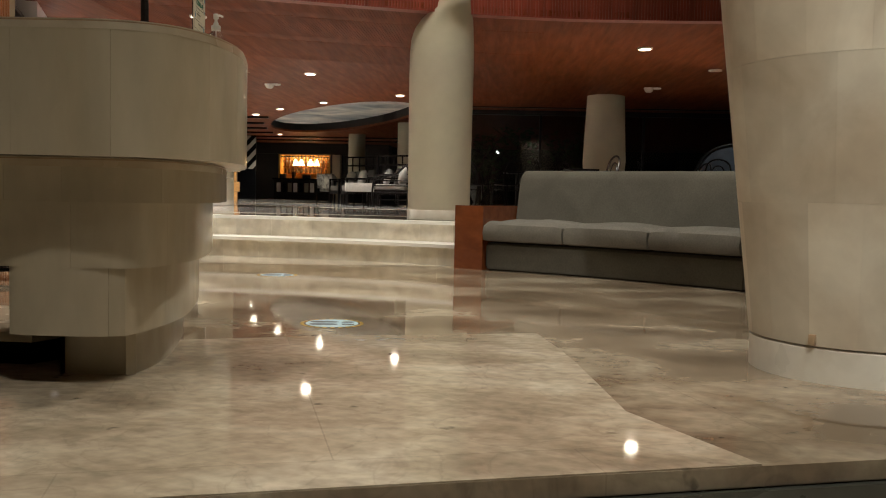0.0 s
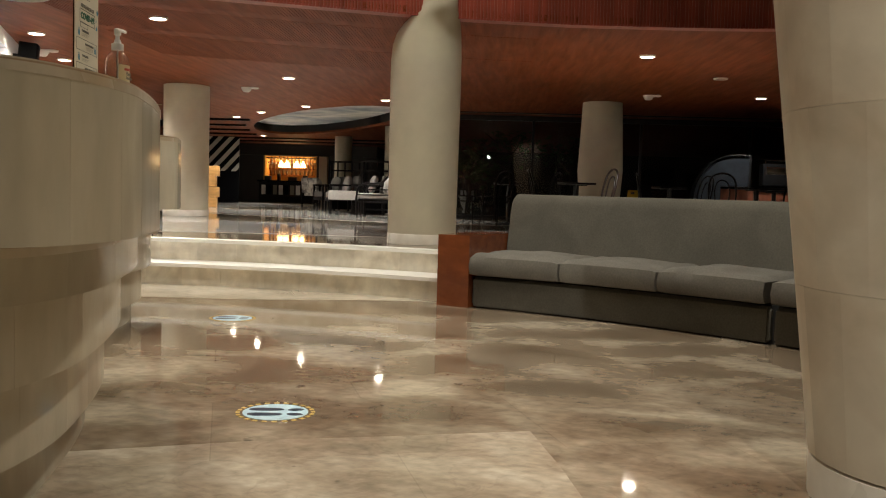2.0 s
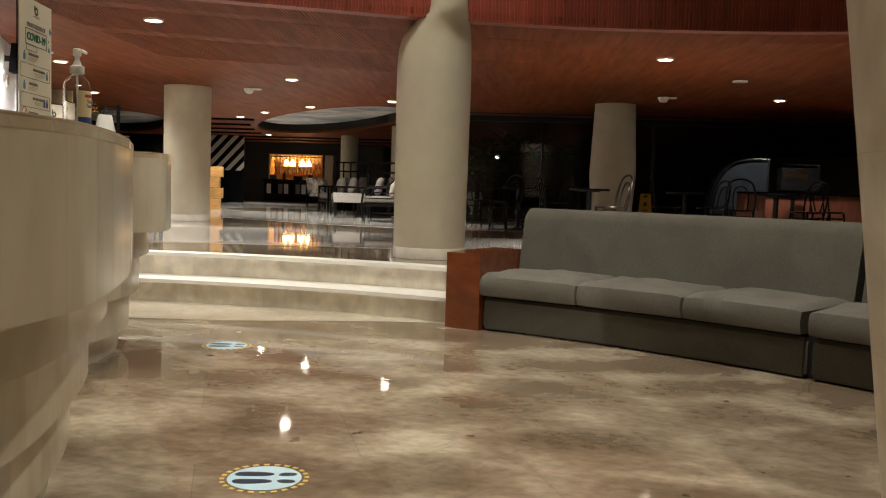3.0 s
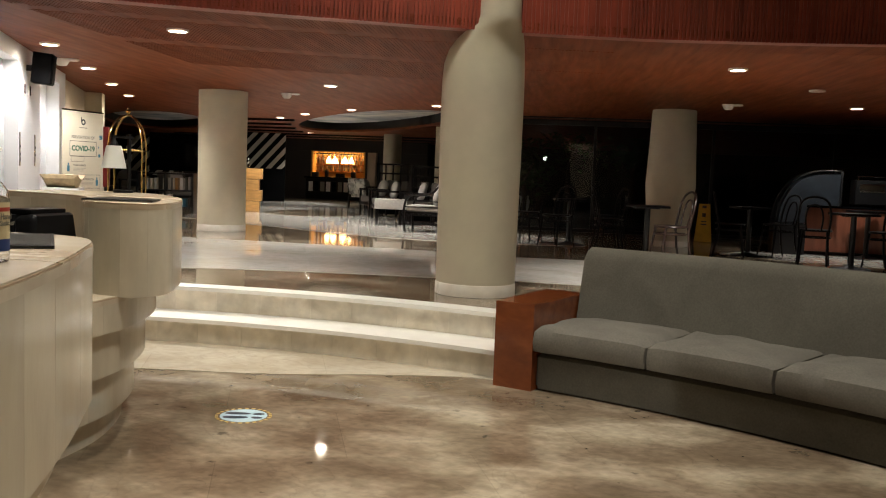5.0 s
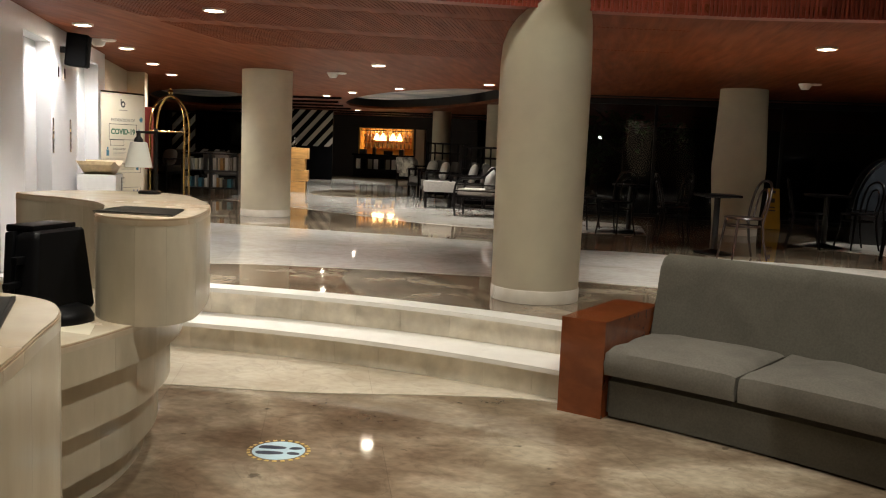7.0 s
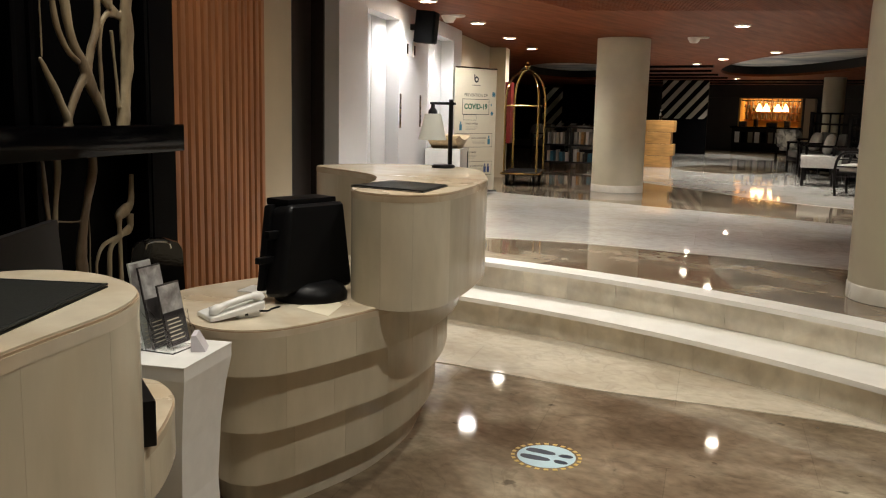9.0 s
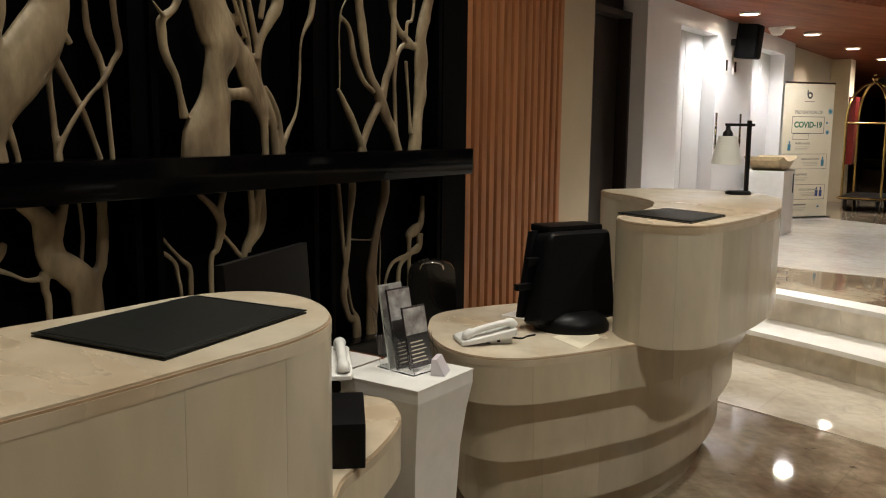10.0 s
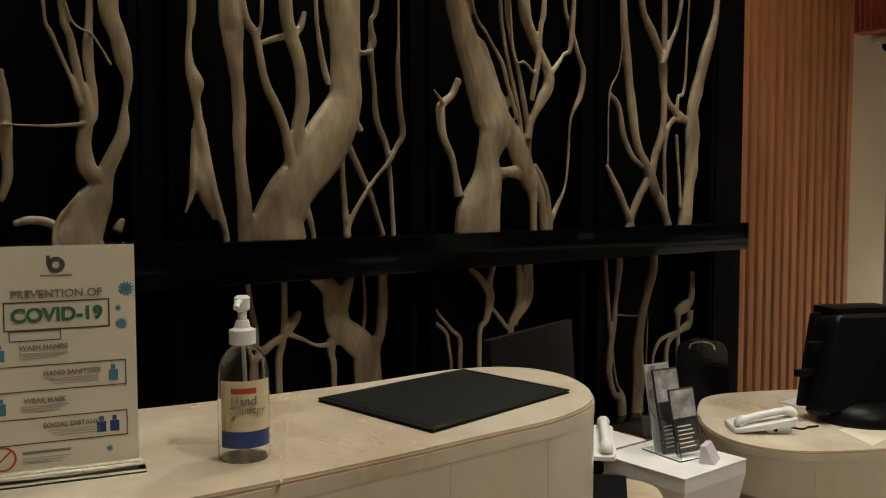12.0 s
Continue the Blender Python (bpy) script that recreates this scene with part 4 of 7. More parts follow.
# upper panel a
limb(panel_a, 0.05, [(-1.66, 1.85, 0.009), (-1.65, 1.76, 0.015), (-1.65, 1.64, 0.015), (-1.65, 1.56, 0.014), (-1.67, 1.49, 0.009)])
limb(panel_a, 0.07, [(-1.56, 2.49, 0.005), (-1.55, 2.04, 0.006), (-1.53, 1.95, 0.008), (-1.48, 1.83, 0.008), (-1.46, 1.76, 0.01)])
limb(panel_a, 0.06, [(-1.51, 2.5, 0.01), (-1.5, 2.05, 0.013), (-1.48, 1.95, 0.014), (-1.46, 1.84, 0.016), (-1.44, 1.74, 0.019), (-1.45, 1.65, 0.021), (-1.44, 1.58, 0.026), (-1.4, 1.54, 0.029), (-1.45, 1.48, 0.04), (-1.48, 1.4, 0.051), (-1.48, 1.352, 0.051)])
limb(panel_a, 0.05, [(-1.41, 2.51, 0.008), (-1.42, 2.06, 0.01), (-1.43, 1.9, 0.016), (-1.42, 1.81, 0.016), (-1.42, 1.74, 0.015), (-1.43, 1.71, 0.011)])
limb(panel_a, 0.07, [(-1.67, 1.7, 0.003), (-1.55, 1.7, 0.005), (-1.45, 1.71, 0.008)])
limb(panel_a, 0.07, [(-1.53, 2.49, 0.004), (-1.49, 2.04, 0.005), (-1.42, 1.96, 0.005), (-1.37, 1.88, 0.005)])
limb(panel_a, 0.06, [(-1.38, 2.52, 0.023), (-1.37, 2.07, 0.029), (-1.35, 1.98, 0.029), (-1.33, 1.9, 0.028), (-1.32, 1.83, 0.013), (-1.33, 1.77, 0.01), (-1.34, 1.69, 0.021), (-1.36, 1.64, 0.025), (-1.39, 1.58, 0.026), (-1.41, 1.5, 0.036), (-1.45, 1.4, 0.049), (-1.45, 1.352, 0.049)])
limb(panel_a, 0.05, [(-1.64, 1.43, 0.009), (-1.59, 1.44, 0.013), (-1.53, 1.42, 0.013), (-1.53, 1.352, 0.013)])
limb(panel_a, 0.07, [(-1.47, 1.51, 0.005), (-1.52, 1.45, 0.006), (-1.54, 1.4, 0.006), (-1.54, 1.352, 0.006)])
limb(panel_a, 0.05, [(-1.36, 1.4, 0.015), (-1.35, 1.42, 0.013), (-1.34, 1.44, 0.008)])
# upper panel b
limb(panel_b, 0.06, [(-1.11, 2.55, 0.013), (-1.12, 2.1, 0.016), (-1.13, 2.0, 0.01), (-1.13, 1.91, 0.016), (-1.11, 1.85, 0.024), (-1.11, 1.8, 0.014), (-1.09, 1.66, 0.016), (-1.07, 1.54, 0.018), (-1.02, 1.39, 0.011), (-1.02, 1.352, 0.011)])
limb(panel_b, 0.05, [(-1.11, 1.71, 0.014), (-1.12, 1.59, 0.016), (-1.13, 1.51, 0.01), (-1.15, 1.45, 0.003)])
limb(panel_b, 0.06, [(-1.01, 2.57, 0.028), (-1.0, 2.12, 0.035), (-0.99, 2.02, 0.036), (-0.98, 1.91, 0.027), (-0.97, 1.8, 0.023), (-0.97, 1.66, 0.022), (-0.96, 1.52, 0.022), (-0.95, 1.39, 0.029), (-0.95, 1.352, 0.029)])
limb(panel_b, 0.06, [(-0.99, 2.57, 0.014), (-0.96, 2.12, 0.018), (-0.91, 2.02, 0.013), (-0.88, 1.88, 0.015), (-0.83, 1.78, 0.017), (-0.8, 1.69, 0.019), (-0.79, 1.57, 0.019), (-0.84, 1.5, 0.034), (-0.89, 1.39, 0.055), (-0.89, 1.352, 0.055)])
limb(panel_b, 0.07, [(-0.88, 2.58, 0.006), (-0.89, 2.13, 0.007), (-0.9, 2.02, 0.005)])
limb(panel_b, 0.05, [(-0.9, 1.99, 0.009), (-0.83, 2.02, 0.011), (-0.75, 2.05, 0.013), (-0.72, 2.12, 0.009)])
limb(panel_b, 0.06, [(-0.81, 2.6, 0.021), (-0.8, 2.15, 0.026), (-0.78, 2.04, 0.026), (-0.75, 1.95, 0.026), (-0.74, 1.82, 0.025), (-0.76, 1.71, 0.023), (-0.76, 1.61, 0.015), (-0.74, 1.52, 0.013), (-0.7, 1.38, 0.01), (-0.7, 1.352, 0.01)])
limb(panel_b, 0.07, [(-0.7, 2.61, 0.007), (-0.69, 2.16, 0.009), (-0.68, 2.05, 0.008), (-0.66, 1.94, 0.011), (-0.64, 1.88, 0.012)])
limb(panel_b, 0.05, [(-0.41, 2.65, 0.008), (-0.43, 2.2, 0.01), (-0.46, 2.12, 0.01), (-0.45, 2.05, 0.016), (-0.46, 2.01, 0.014), (-0.44, 1.9, 0.01), (-0.43, 1.78, 0.012), (-0.39, 1.68, 0.012), (-0.38, 1.6, 0.01), (-0.36, 1.37, 0.01), (-0.36, 1.352, 0.01)])
limb(panel_b, 0.07, [(-0.51, 2.0, 0.01), (-0.46, 2.01, 0.012)])
limb(panel_b, 0.07, [(-0.35, 2.57, 0.005), (-0.35, 2.12, 0.006), (-0.35, 1.96, 0.012), (-0.34, 1.82, 0.012), (-0.33, 1.73, 0.012), (-0.36, 1.68, 0.01), (-0.4, 1.62, 0.01), (-0.46, 1.56, 0.008), (-0.54, 1.45, 0.01), (-0.57, 1.38, 0.012), (-0.57, 1.352, 0.012)])
limb(panel_b, 0.05, [(-0.5, 1.73, 0.012), (-0.53, 1.77, 0.012), (-0.57, 1.74, 0.014), (-0.58, 1.62, 0.012), (-0.57, 1.5, 0.012), (-0.56, 1.38, 0.016), (-0.56, 1.352, 0.016)])
limb(panel_b, 0.05, [(-0.56, 1.68, 0.016), (-0.5, 1.58, 0.014), (-0.46, 1.5, 0.012), (-0.41, 1.37, 0.01), (-0.41, 1.352, 0.01)])
limb(panel_b, 0.05, [(-0.57, 2.63, 0.05), (-0.575, 2.18, 0.072), (-0.565, 2.06, 0.064), (-0.56, 1.94, 0.06), (-0.56, 1.84, 0.068), (-0.60, 1.76, 0.082), (-0.655, 1.68, 0.09), (-0.71, 1.60, 0.086), (-0.78, 1.52, 0.086), (-0.82, 1.44, 0.094), (-0.83, 1.38, 0.105), (-0.83, 1.352, 0.105)])
limb(panel_b, 0.05, [(-1.10, 1.74, 0.016), (-1.09, 1.64, 0.028), (-1.085, 1.55, 0.036), (-1.07, 1.48, 0.022), (-1.05, 1.43, 0.010)])
# upper panel c
limb(panel_c, 0.05, [(-0.12, 2.69, 0.016), (-0.09, 2.32, 0.03), (-0.035, 2.16, 0.055), (0.03, 2.0, 0.068), (0.10, 1.86, 0.085), (0.13, 1.77, 0.085), (0.095, 1.66, 0.056), (0.09, 1.56, 0.08), (0.06, 1.45, 0.105), (0.05, 1.37, 0.115), (0.05, 1.352, 0.115)])
limb(panel_c, 0.05, [(0.15, 1.80, 0.07), (0.23, 1.735, 0.052), (0.275, 1.66, 0.046), (0.32, 1.57, 0.042), (0.345, 1.48, 0.022), (0.35, 1.38, 0.016), (0.35, 1.352, 0.016)])
limb(panel_c, 0.05, [(0.10, 1.585, 0.05), (0.20, 1.595, 0.026), (0.30, 1.60, 0.04)])
limb(panel_c, 0.05, [(-0.05, 1.95, 0.017), (-0.08, 1.89, 0.015), (-0.13, 1.85, 0.017), (-0.14, 1.82, 0.019), (-0.13, 1.73, 0.017), (-0.09, 1.65, 0.015), (-0.07, 1.58, 0.013), (-0.05, 1.5, 0.022)])
limb(panel_c, 0.07, [(-0.14, 1.85, 0.011), (-0.19, 1.9, 0.004)])
limb(panel_c, 0.05, [(-0.04, 2.58, 0.018), (0.0, 2.13, 0.022), (0.06, 2.09, 0.026), (0.1, 2.01, 0.027), (0.15, 1.91, 0.022), (0.21, 1.86, 0.018)])
limb(panel_c, 0.07, [(-0.05, 2.7, 0.005), (-0.0, 2.25, 0.006), (0.08, 2.13, 0.007), (0.16, 2.03, 0.009), (0.19, 1.94, 0.009), (0.24, 1.81, 0.009)])
limb(panel_c, 0.05, [(0.14, 2.73, 0.007), (0.16, 2.28, 0.009), (0.19, 2.13, 0.009), (0.24, 1.93, 0.011), (0.27, 1.82, 0.011), (0.28, 1.72, 0.018)])
limb(panel_c, 0.05, [(0.17, 2.73, 0.006), (0.19, 2.28, 0.007), (0.22, 2.15, 0.007), (0.27, 1.98, 0.011), (0.3, 1.86, 0.014), (0.32, 1.77, 0.016), (0.32, 1.66, 0.019), (0.35, 1.59, 0.014), (0.39, 1.49, 0.017), (0.41, 1.36, 0.019), (0.41, 1.352, 0.019)])
limb(panel_c, 0.06, [(0.26, 2.74, 0.026), (0.28, 2.29, 0.032), (0.32, 2.18, 0.028), (0.37, 2.09, 0.023), (0.42, 2.01, 0.023), (0.42, 1.95, 0.028), (0.38, 1.89, 0.023), (0.33, 1.81, 0.019), (0.31, 1.73, 0.019)])
limb(panel_c, 0.07, [(0.4, 2.75, 0.01), (0.39, 2.3, 0.012), (0.37, 2.19, 0.012), (0.35, 2.05, 0.012), (0.32, 1.89, 0.012)])
limb(panel_c, 0.07, [(0.58, 2.61, 0.01), (0.55, 2.16, 0.012), (0.5, 2.09, 0.009), (0.43, 2.01, 0.014)])
limb(panel_c, 0.07, [(0.18, 2.53, 0.006), (0.22, 2.08, 0.007), (0.28, 2.04, 0.007), (0.33, 2.0, 0.007)])
limb(panel_c, 0.05, [(0.51, 2.78, 0.008), (0.53, 2.33, 0.01), (0.57, 2.21, 0.012), (0.62, 2.1, 0.012), (0.65, 2.04, 0.015), (0.64, 1.94, 0.015), (0.58, 1.83, 0.007), (0.56, 1.66, 0.007), (0.54, 1.54, 0.007), (0.49, 1.45, 0.012), (0.44, 1.38, 0.019), (0.44, 1.352, 0.019)])
limb(panel_c, 0.05, [(0.35, 1.63, 0.012), (0.39, 1.58, 0.012), (0.43, 1.49, 0.014), (0.45, 1.36, 0.019), (0.45, 1.352, 0.019)])
# upper panel d
limb(panel_d, 0.05, [(0.9, 2.83, 0.014), (0.91, 2.38, 0.018), (0.92, 2.23, 0.025), (0.95, 2.05, 0.026), (0.98, 1.88, 0.026), (1.02, 1.73, 0.023), (1.07, 1.65, 0.026), (1.14, 1.54, 0.029), (1.22, 1.44, 0.024), (1.27, 1.35, 0.019), (1.27, 1.352, 0.019)])
limb(panel_d, 0.05, [(0.99, 2.84, 0.014), (1.04, 2.39, 0.018), (1.12, 2.25, 0.024), (1.19, 2.14, 0.021), (1.2, 2.02, 0.016), (1.25, 1.93, 0.016), (1.34, 1.87, 0.027)])
limb(panel_d, 0.07, [(1.35, 2.82, 0.009), (1.3, 2.37, 0.011), (1.22, 2.21, 0.013), (1.17, 2.11, 0.016)])
limb(panel_d, 0.05, [(1.21, 2.58, 0.013), (1.21, 2.13, 0.016), (1.21, 1.97, 0.016), (1.2, 1.81, 0.019), (1.15, 1.7, 0.021), (1.11, 1.6, 0.024), (1.03, 1.49, 0.021), (0.97, 1.36, 0.021), (0.97, 1.352, 0.021)])
limb(panel_d, 0.06, [(1.63, 2.92, 0.014), (1.61, 2.47, 0.017), (1.58, 2.33, 0.025), (1.51, 2.17, 0.033), (1.45, 2.01, 0.039), (1.41, 1.9, 0.041), (1.42, 1.77, 0.05), (1.41, 1.63, 0.041), (1.39, 1.49, 0.039), (1.37, 1.35, 0.041), (1.37, 1.352, 0.041)])
limb(panel_d, 0.05, [(1.39, 1.86, 0.022), (1.32, 1.87, 0.022), (1.26, 1.85, 0.013), (1.22, 1.76, 0.013), (1.22, 1.57, 0.011), (1.25, 1.35, 0.011), (1.25, 1.352, 0.011)])
limb(panel_d, 0.07, [(0.91, 2.55, 0.003), (0.87, 2.1, 0.004), (0.8, 1.95, 0.005), (0.8, 1.64, 0.005)])
limb(panel_d, 0.07, [(0.8, 1.95, 0.01), (0.86, 1.9, 0.013), (0.9, 1.77, 0.015), (0.96, 1.68, 0.013), (1.03, 1.63, 0.013)])
limb(panel_d, 0.05, [(0.81, 1.64, 0.01), (0.85, 1.58, 0.015), (0.91, 1.49, 0.018), (0.99, 1.36, 0.021), (0.99, 1.352, 0.021)])
limb(panel_d, 0.07, [(1.37, 2.48, 0.006), (1.34, 2.03, 0.008), (1.29, 1.97, 0.008), (1.28, 1.88, 0.008)])
limb(panel_d, 0.07, [(1.28, 1.79, 0.011), (1.3, 1.63, 0.008), (1.33, 1.44, 0.011)])
# lower panel b
limb(panel_lb, -0.05, [(-0.9, 1.25, 0.009), (-0.9, 1.23, 0.009), (-0.89, 1.14, 0.011), (-0.87, 1.04, 0.013), (-0.87, 0.95, 0.013)])
limb(panel_lb, -0.05, [(-0.7, 1.1, 0.012), (-0.72, 1.07, 0.02), (-0.75, 1.03, 0.014), (-0.78, 1.01, 0.014), (-0.83, 0.98, 0.017), (-0.86, 0.93, 0.023), (-0.86, 0.63, 0.023)])
limb(panel_lb, -0.05, [(-0.76, 1.25, 0.012), (-0.76, 1.24, 0.012), (-0.76, 1.15, 0.012), (-0.76, 1.05, 0.012), (-0.77, 0.98, 0.014), (-0.78, 0.91, 0.014), (-0.78, 0.61, 0.014)])
limb(panel_lb, -0.05, [(-0.74, 1.02, 0.012), (-0.69, 1.0, 0.008), (-0.63, 0.97, 0.008), (-0.57, 0.97, 0.014)])
limb(panel_lb, -0.04, [(-0.64, 1.25, 0.024), (-0.64, 1.22, 0.024), (-0.58, 1.17, 0.04), (-0.56, 1.11, 0.052), (-0.54, 1.03, 0.053), (-0.49, 0.99, 0.053), (-0.43, 0.93, 0.058), (-0.42, 0.85, 0.062), (-0.42, 0.55, 0.062)])
limb(panel_lb, -0.04, [(-0.49, 1.25, 0.016), (-0.49, 1.21, 0.016), (-0.52, 1.15, 0.028), (-0.55, 1.09, 0.04)])
limb(panel_lb, -0.05, [(-0.43, 1.25, 0.006), (-0.43, 1.23, 0.006), (-0.42, 1.1, 0.008), (-0.43, 1.0, 0.006)])
limb(panel_lb, -0.04, [(-0.35, 1.25, 0.021), (-0.35, 1.21, 0.021), (-0.35, 1.1, 0.021), (-0.36, 0.99, 0.021), (-0.39, 0.91, 0.029), (-0.39, 0.61, 0.029)])
limb(panel_lb, -0.05, [(-0.57, 0.99, 0.016), (-0.57, 0.93, 0.012), (-0.56, 0.87, 0.012), (-0.56, 0.57, 0.012)])
# lower panel c
limb(panel_lc, -0.05, [(-0.13, 1.25, 0.009), (-0.13, 1.22, 0.009), (-0.13, 1.1, 0.009), (-0.12, 0.99, 0.013), (-0.13, 0.84, 0.013), (-0.13, 0.54, 0.013)])
limb(panel_lc, -0.05, [(-0.12, 1.1, 0.004), (-0.07, 1.03, 0.007), (-0.0, 0.96, 0.009), (0.04, 0.92, 0.011), (0.04, 0.81, 0.011), (0.04, 0.51, 0.011)])
limb(panel_lc, -0.05, [(-0.12, 1.02, 0.007), (-0.04, 0.96, 0.009), (-0.02, 0.89, 0.009), (-0.01, 0.81, 0.009), (-0.01, 0.51, 0.009)])
limb(panel_lc, -0.05, [(0.09, 1.25, 0.011), (0.09, 1.21, 0.011), (0.15, 1.16, 0.014), (0.2, 1.1, 0.021), (0.2, 1.05, 0.021), (0.18, 0.98, 0.014), (0.15, 0.93, 0.012), (0.15, 0.63, 0.012)])
limb(panel_lc, -0.05, [(0.22, 1.25, 0.016), (0.22, 1.22, 0.016), (0.2, 1.15, 0.016), (0.2, 1.1, 0.019)])
limb(panel_lc, -0.05, [(0.21, 1.04, 0.009), (0.28, 0.96, 0.009), (0.33, 0.88, 0.012), (0.33, 0.58, 0.012)])
limb(panel_lc, -0.05, [(0.36, 1.25, 0.014), (0.36, 1.22, 0.014), (0.36, 1.09, 0.014), (0.34, 0.95, 0.012)])
limb(panel_lc, -0.05, [(0.41, 1.25, 0.019), (0.41, 1.21, 0.019), (0.37, 1.04, 0.022), (0.32, 0.96, 0.017), (0.31, 0.85, 0.017), (0.31, 0.55, 0.017)])
limb(panel_lc, -0.05, [(0.42, 1.25, 0.019), (0.42, 1.18, 0.019), (0.41, 1.06, 0.024), (0.34, 0.97, 0.012)])
# lower panel d
limb(panel_ld, -0.05, [(1.02, 1.25, 0.019), (1.02, 1.15, 0.019), (1.0, 1.02, 0.013), (0.98, 0.88, 0.016), (0.96, 0.78, 0.021), (0.95, 0.67, 0.021), (0.99, 0.56, 0.016), (1.05, 0.5, 0.022), (1.05, 0.2, 0.022)])
limb(panel_ld, -0.05, [(0.86, 1.25, 0.013), (0.86, 1.18, 0.013), (0.86, 0.84, 0.005), (0.85, 0.74, 0.005), (0.85, 0.44, 0.005)])
limb(panel_ld, -0.05, [(0.92, 1.25, 0.013), (0.92, 1.18, 0.013), (0.96, 0.83, 0.011), (1.01, 0.61, 0.008), (1.07, 0.51, 0.013), (1.07, 0.21, 0.013)])
limb(panel_ld, -0.04, [(1.26, 1.25, 0.025), (1.26, 1.15, 0.025), (1.22, 1.03, 0.022), (1.18, 0.92, 0.022), (1.15, 0.76, 0.033), (1.16, 0.68, 0.038), (1.16, 0.38, 0.038)])
limb(panel_ld, -0.05, [(1.6, 1.11, 0.014), (1.59, 0.97, 0.02), (1.53, 0.93, 0.032), (1.48, 0.91, 0.028), (1.48, 0.85, 0.014), (1.48, 0.55, 0.014)])
limb(panel_ld, -0.05, [(1.58, 0.91, 0.026), (1.57, 0.83, 0.017), (1.49, 0.81, 0.011), (1.35, 0.78, 0.011), (1.29, 0.71, 0.008), (1.28, 0.64, 0.008), (1.28, 0.34, 0.008)])
limb(panel_ld, -0.05, [(1.56, 0.84, 0.017), (1.42, 0.77, 0.014), (1.39, 0.66, 0.014), (1.39, 0.36, 0.014)])
limb(panel_ld, -0.05, [(0.98, 0.94, 0.005), (1.15, 0.92, 0.005), (1.23, 0.94, 0.005), (1.23, 0.64, 0.005)])

for p in (panel_a, panel_b, panel_c, panel_d, panel_lb, panel_lc, panel_ld):
    grow(p)
for s0, s1 in ((-2.4, 1.82),):
    wall_box("trim_shelf", s0, s1, -0.15, 0.13, 1.225, 1.362, SHELF_BLACK, "glossy black shelf band between the driftwood panels", 0.007)
    wall_box("trim_base", s0, s1, -0.15, 0.03, 0.0, 0.447, BLACK_GLOSS, "black base under the driftwood panels", 0.004)
for s0, s1 in ((-1.27, -1.20), (-0.235, -0.185), (0.695, 0.765)):
    wall_box("trim_post", s0, s1, -0.15, 0.02, 1.363, 2.75, BLACK_PANEL, "black post between driftwood panels")
wall_box("trim_post", 1.655, 1.885, -0.15, 0.04, 0.0, HIGH, BLACK_PANEL, "black post beside the slatted panel")
wall_box("trim_head", -2.4, 1.65, -0.15, 0.03, 2.752, HIGH, BLACK_PANEL, "black panel over the driftwood")

slats = thing("slatted_panel", "upright orange-brown wooden slats on a dark backing, behind the desks", "wall panel", wall_pose(0))
part("backing", box(bmesh.new(), (1.89, 0.02, 0.0), (3.095, 0.15, HIGH)), SLAT_BACK, slats)
k = 0
while 1.895 + k * 0.0855 < 3.05:
    s = 1.895 + k * 0.0855
    part("slat", box(bmesh.new(), (s, -0.035, 0.0), (s + 0.05, 0.021, HIGH), 0.003), SLAT_WOOD, slats)
    k += 1

door = thing("door_1", "dark stained flush door with a small chrome handle, closed", "door", wall_pose(0))
door["kind"] = "structure"
part("leaf", box(bmesh.new(), (3.66, 0.12, 0.01), (4.30, 0.165, 2.30), 0.003), DARK_DOOR, door)
for a, b in ((3.602, 3.658), (4.302, 4.338)):
    part("door_frame", box(bmesh.new(), (a, 0.02, 0.0), (b, 0.20, 2.345), 0.003), DARK_DOOR, door)
part("door_frame_head", box(bmesh.new(), (3.602, 0.02, 2.302), (4.338, 0.20, 2.348), 0.003), DARK_DOOR, door)
h = part("door_handle", box(bmesh.new(), (3.70, 0.085, 1.37), (3.80, 0.10, 1.395), 0.005), CHROME, door, "small chrome lever handle")
part("escutcheon", box(bmesh.new(), (3.70, 0.10, 1.35), (3.735, 0.121, 1.41), 0.003), CHROME, h)

# ---- things on and round the desks ----
PAPER = mat("cream_paper", (0.66, 0.60, 0.46), 0.6, noise_scale=3, noise_amount=0.04)
INK = mat("dark_ink", (0.06, 0.055, 0.05), 0.7, noise_amount=0.05)
GREEN_INK = mat("green_ink", (0.03, 0.13, 0.07), 0.7, noise_amount=0.05)
BLUE_INK = mat("blue_ink", (0.05, 0.19, 0.27), 0.7, noise_amount=0.05)
GREY_INK = mat("grey_ink", (0.20, 0.185, 0.15), 0.7, noise_amount=0.05)
FAINT_INK = mat("faint_ink", (0.42, 0.38, 0.30), 0.7, noise_amount=0.05)
ACRYLIC = glass("clear_acrylic", (0.97, 0.98, 0.98), 0.02, 1.3)
CLEAR = glass("clear_plastic", (0.97, 0.98, 0.98), 0.02, 1.34)
LEATHERETTE = mat("black_leatherette", (0.006, 0.0075, 0.0065), 0.42, noise_scale=60, noise_amount=0.2, bump=0.12, bump_scale=250, spec=0.3)
SHADE = mat("white_glass_shade", (0.78, 0.78, 0.72), 0.35, noise_amount=0.03)
LABEL_CREAM = mat("cream_label", (0.66, 0.56, 0.34), 0.5, noise_amount=0.03)
NAVY = mat("navy_print", (0.02, 0.045, 0.17), 0.5, noise_amount=0.05)
RED_PRINT = mat("red_print", (0.45, 0.06, 0.04), 0.5, noise_amount=0.05)


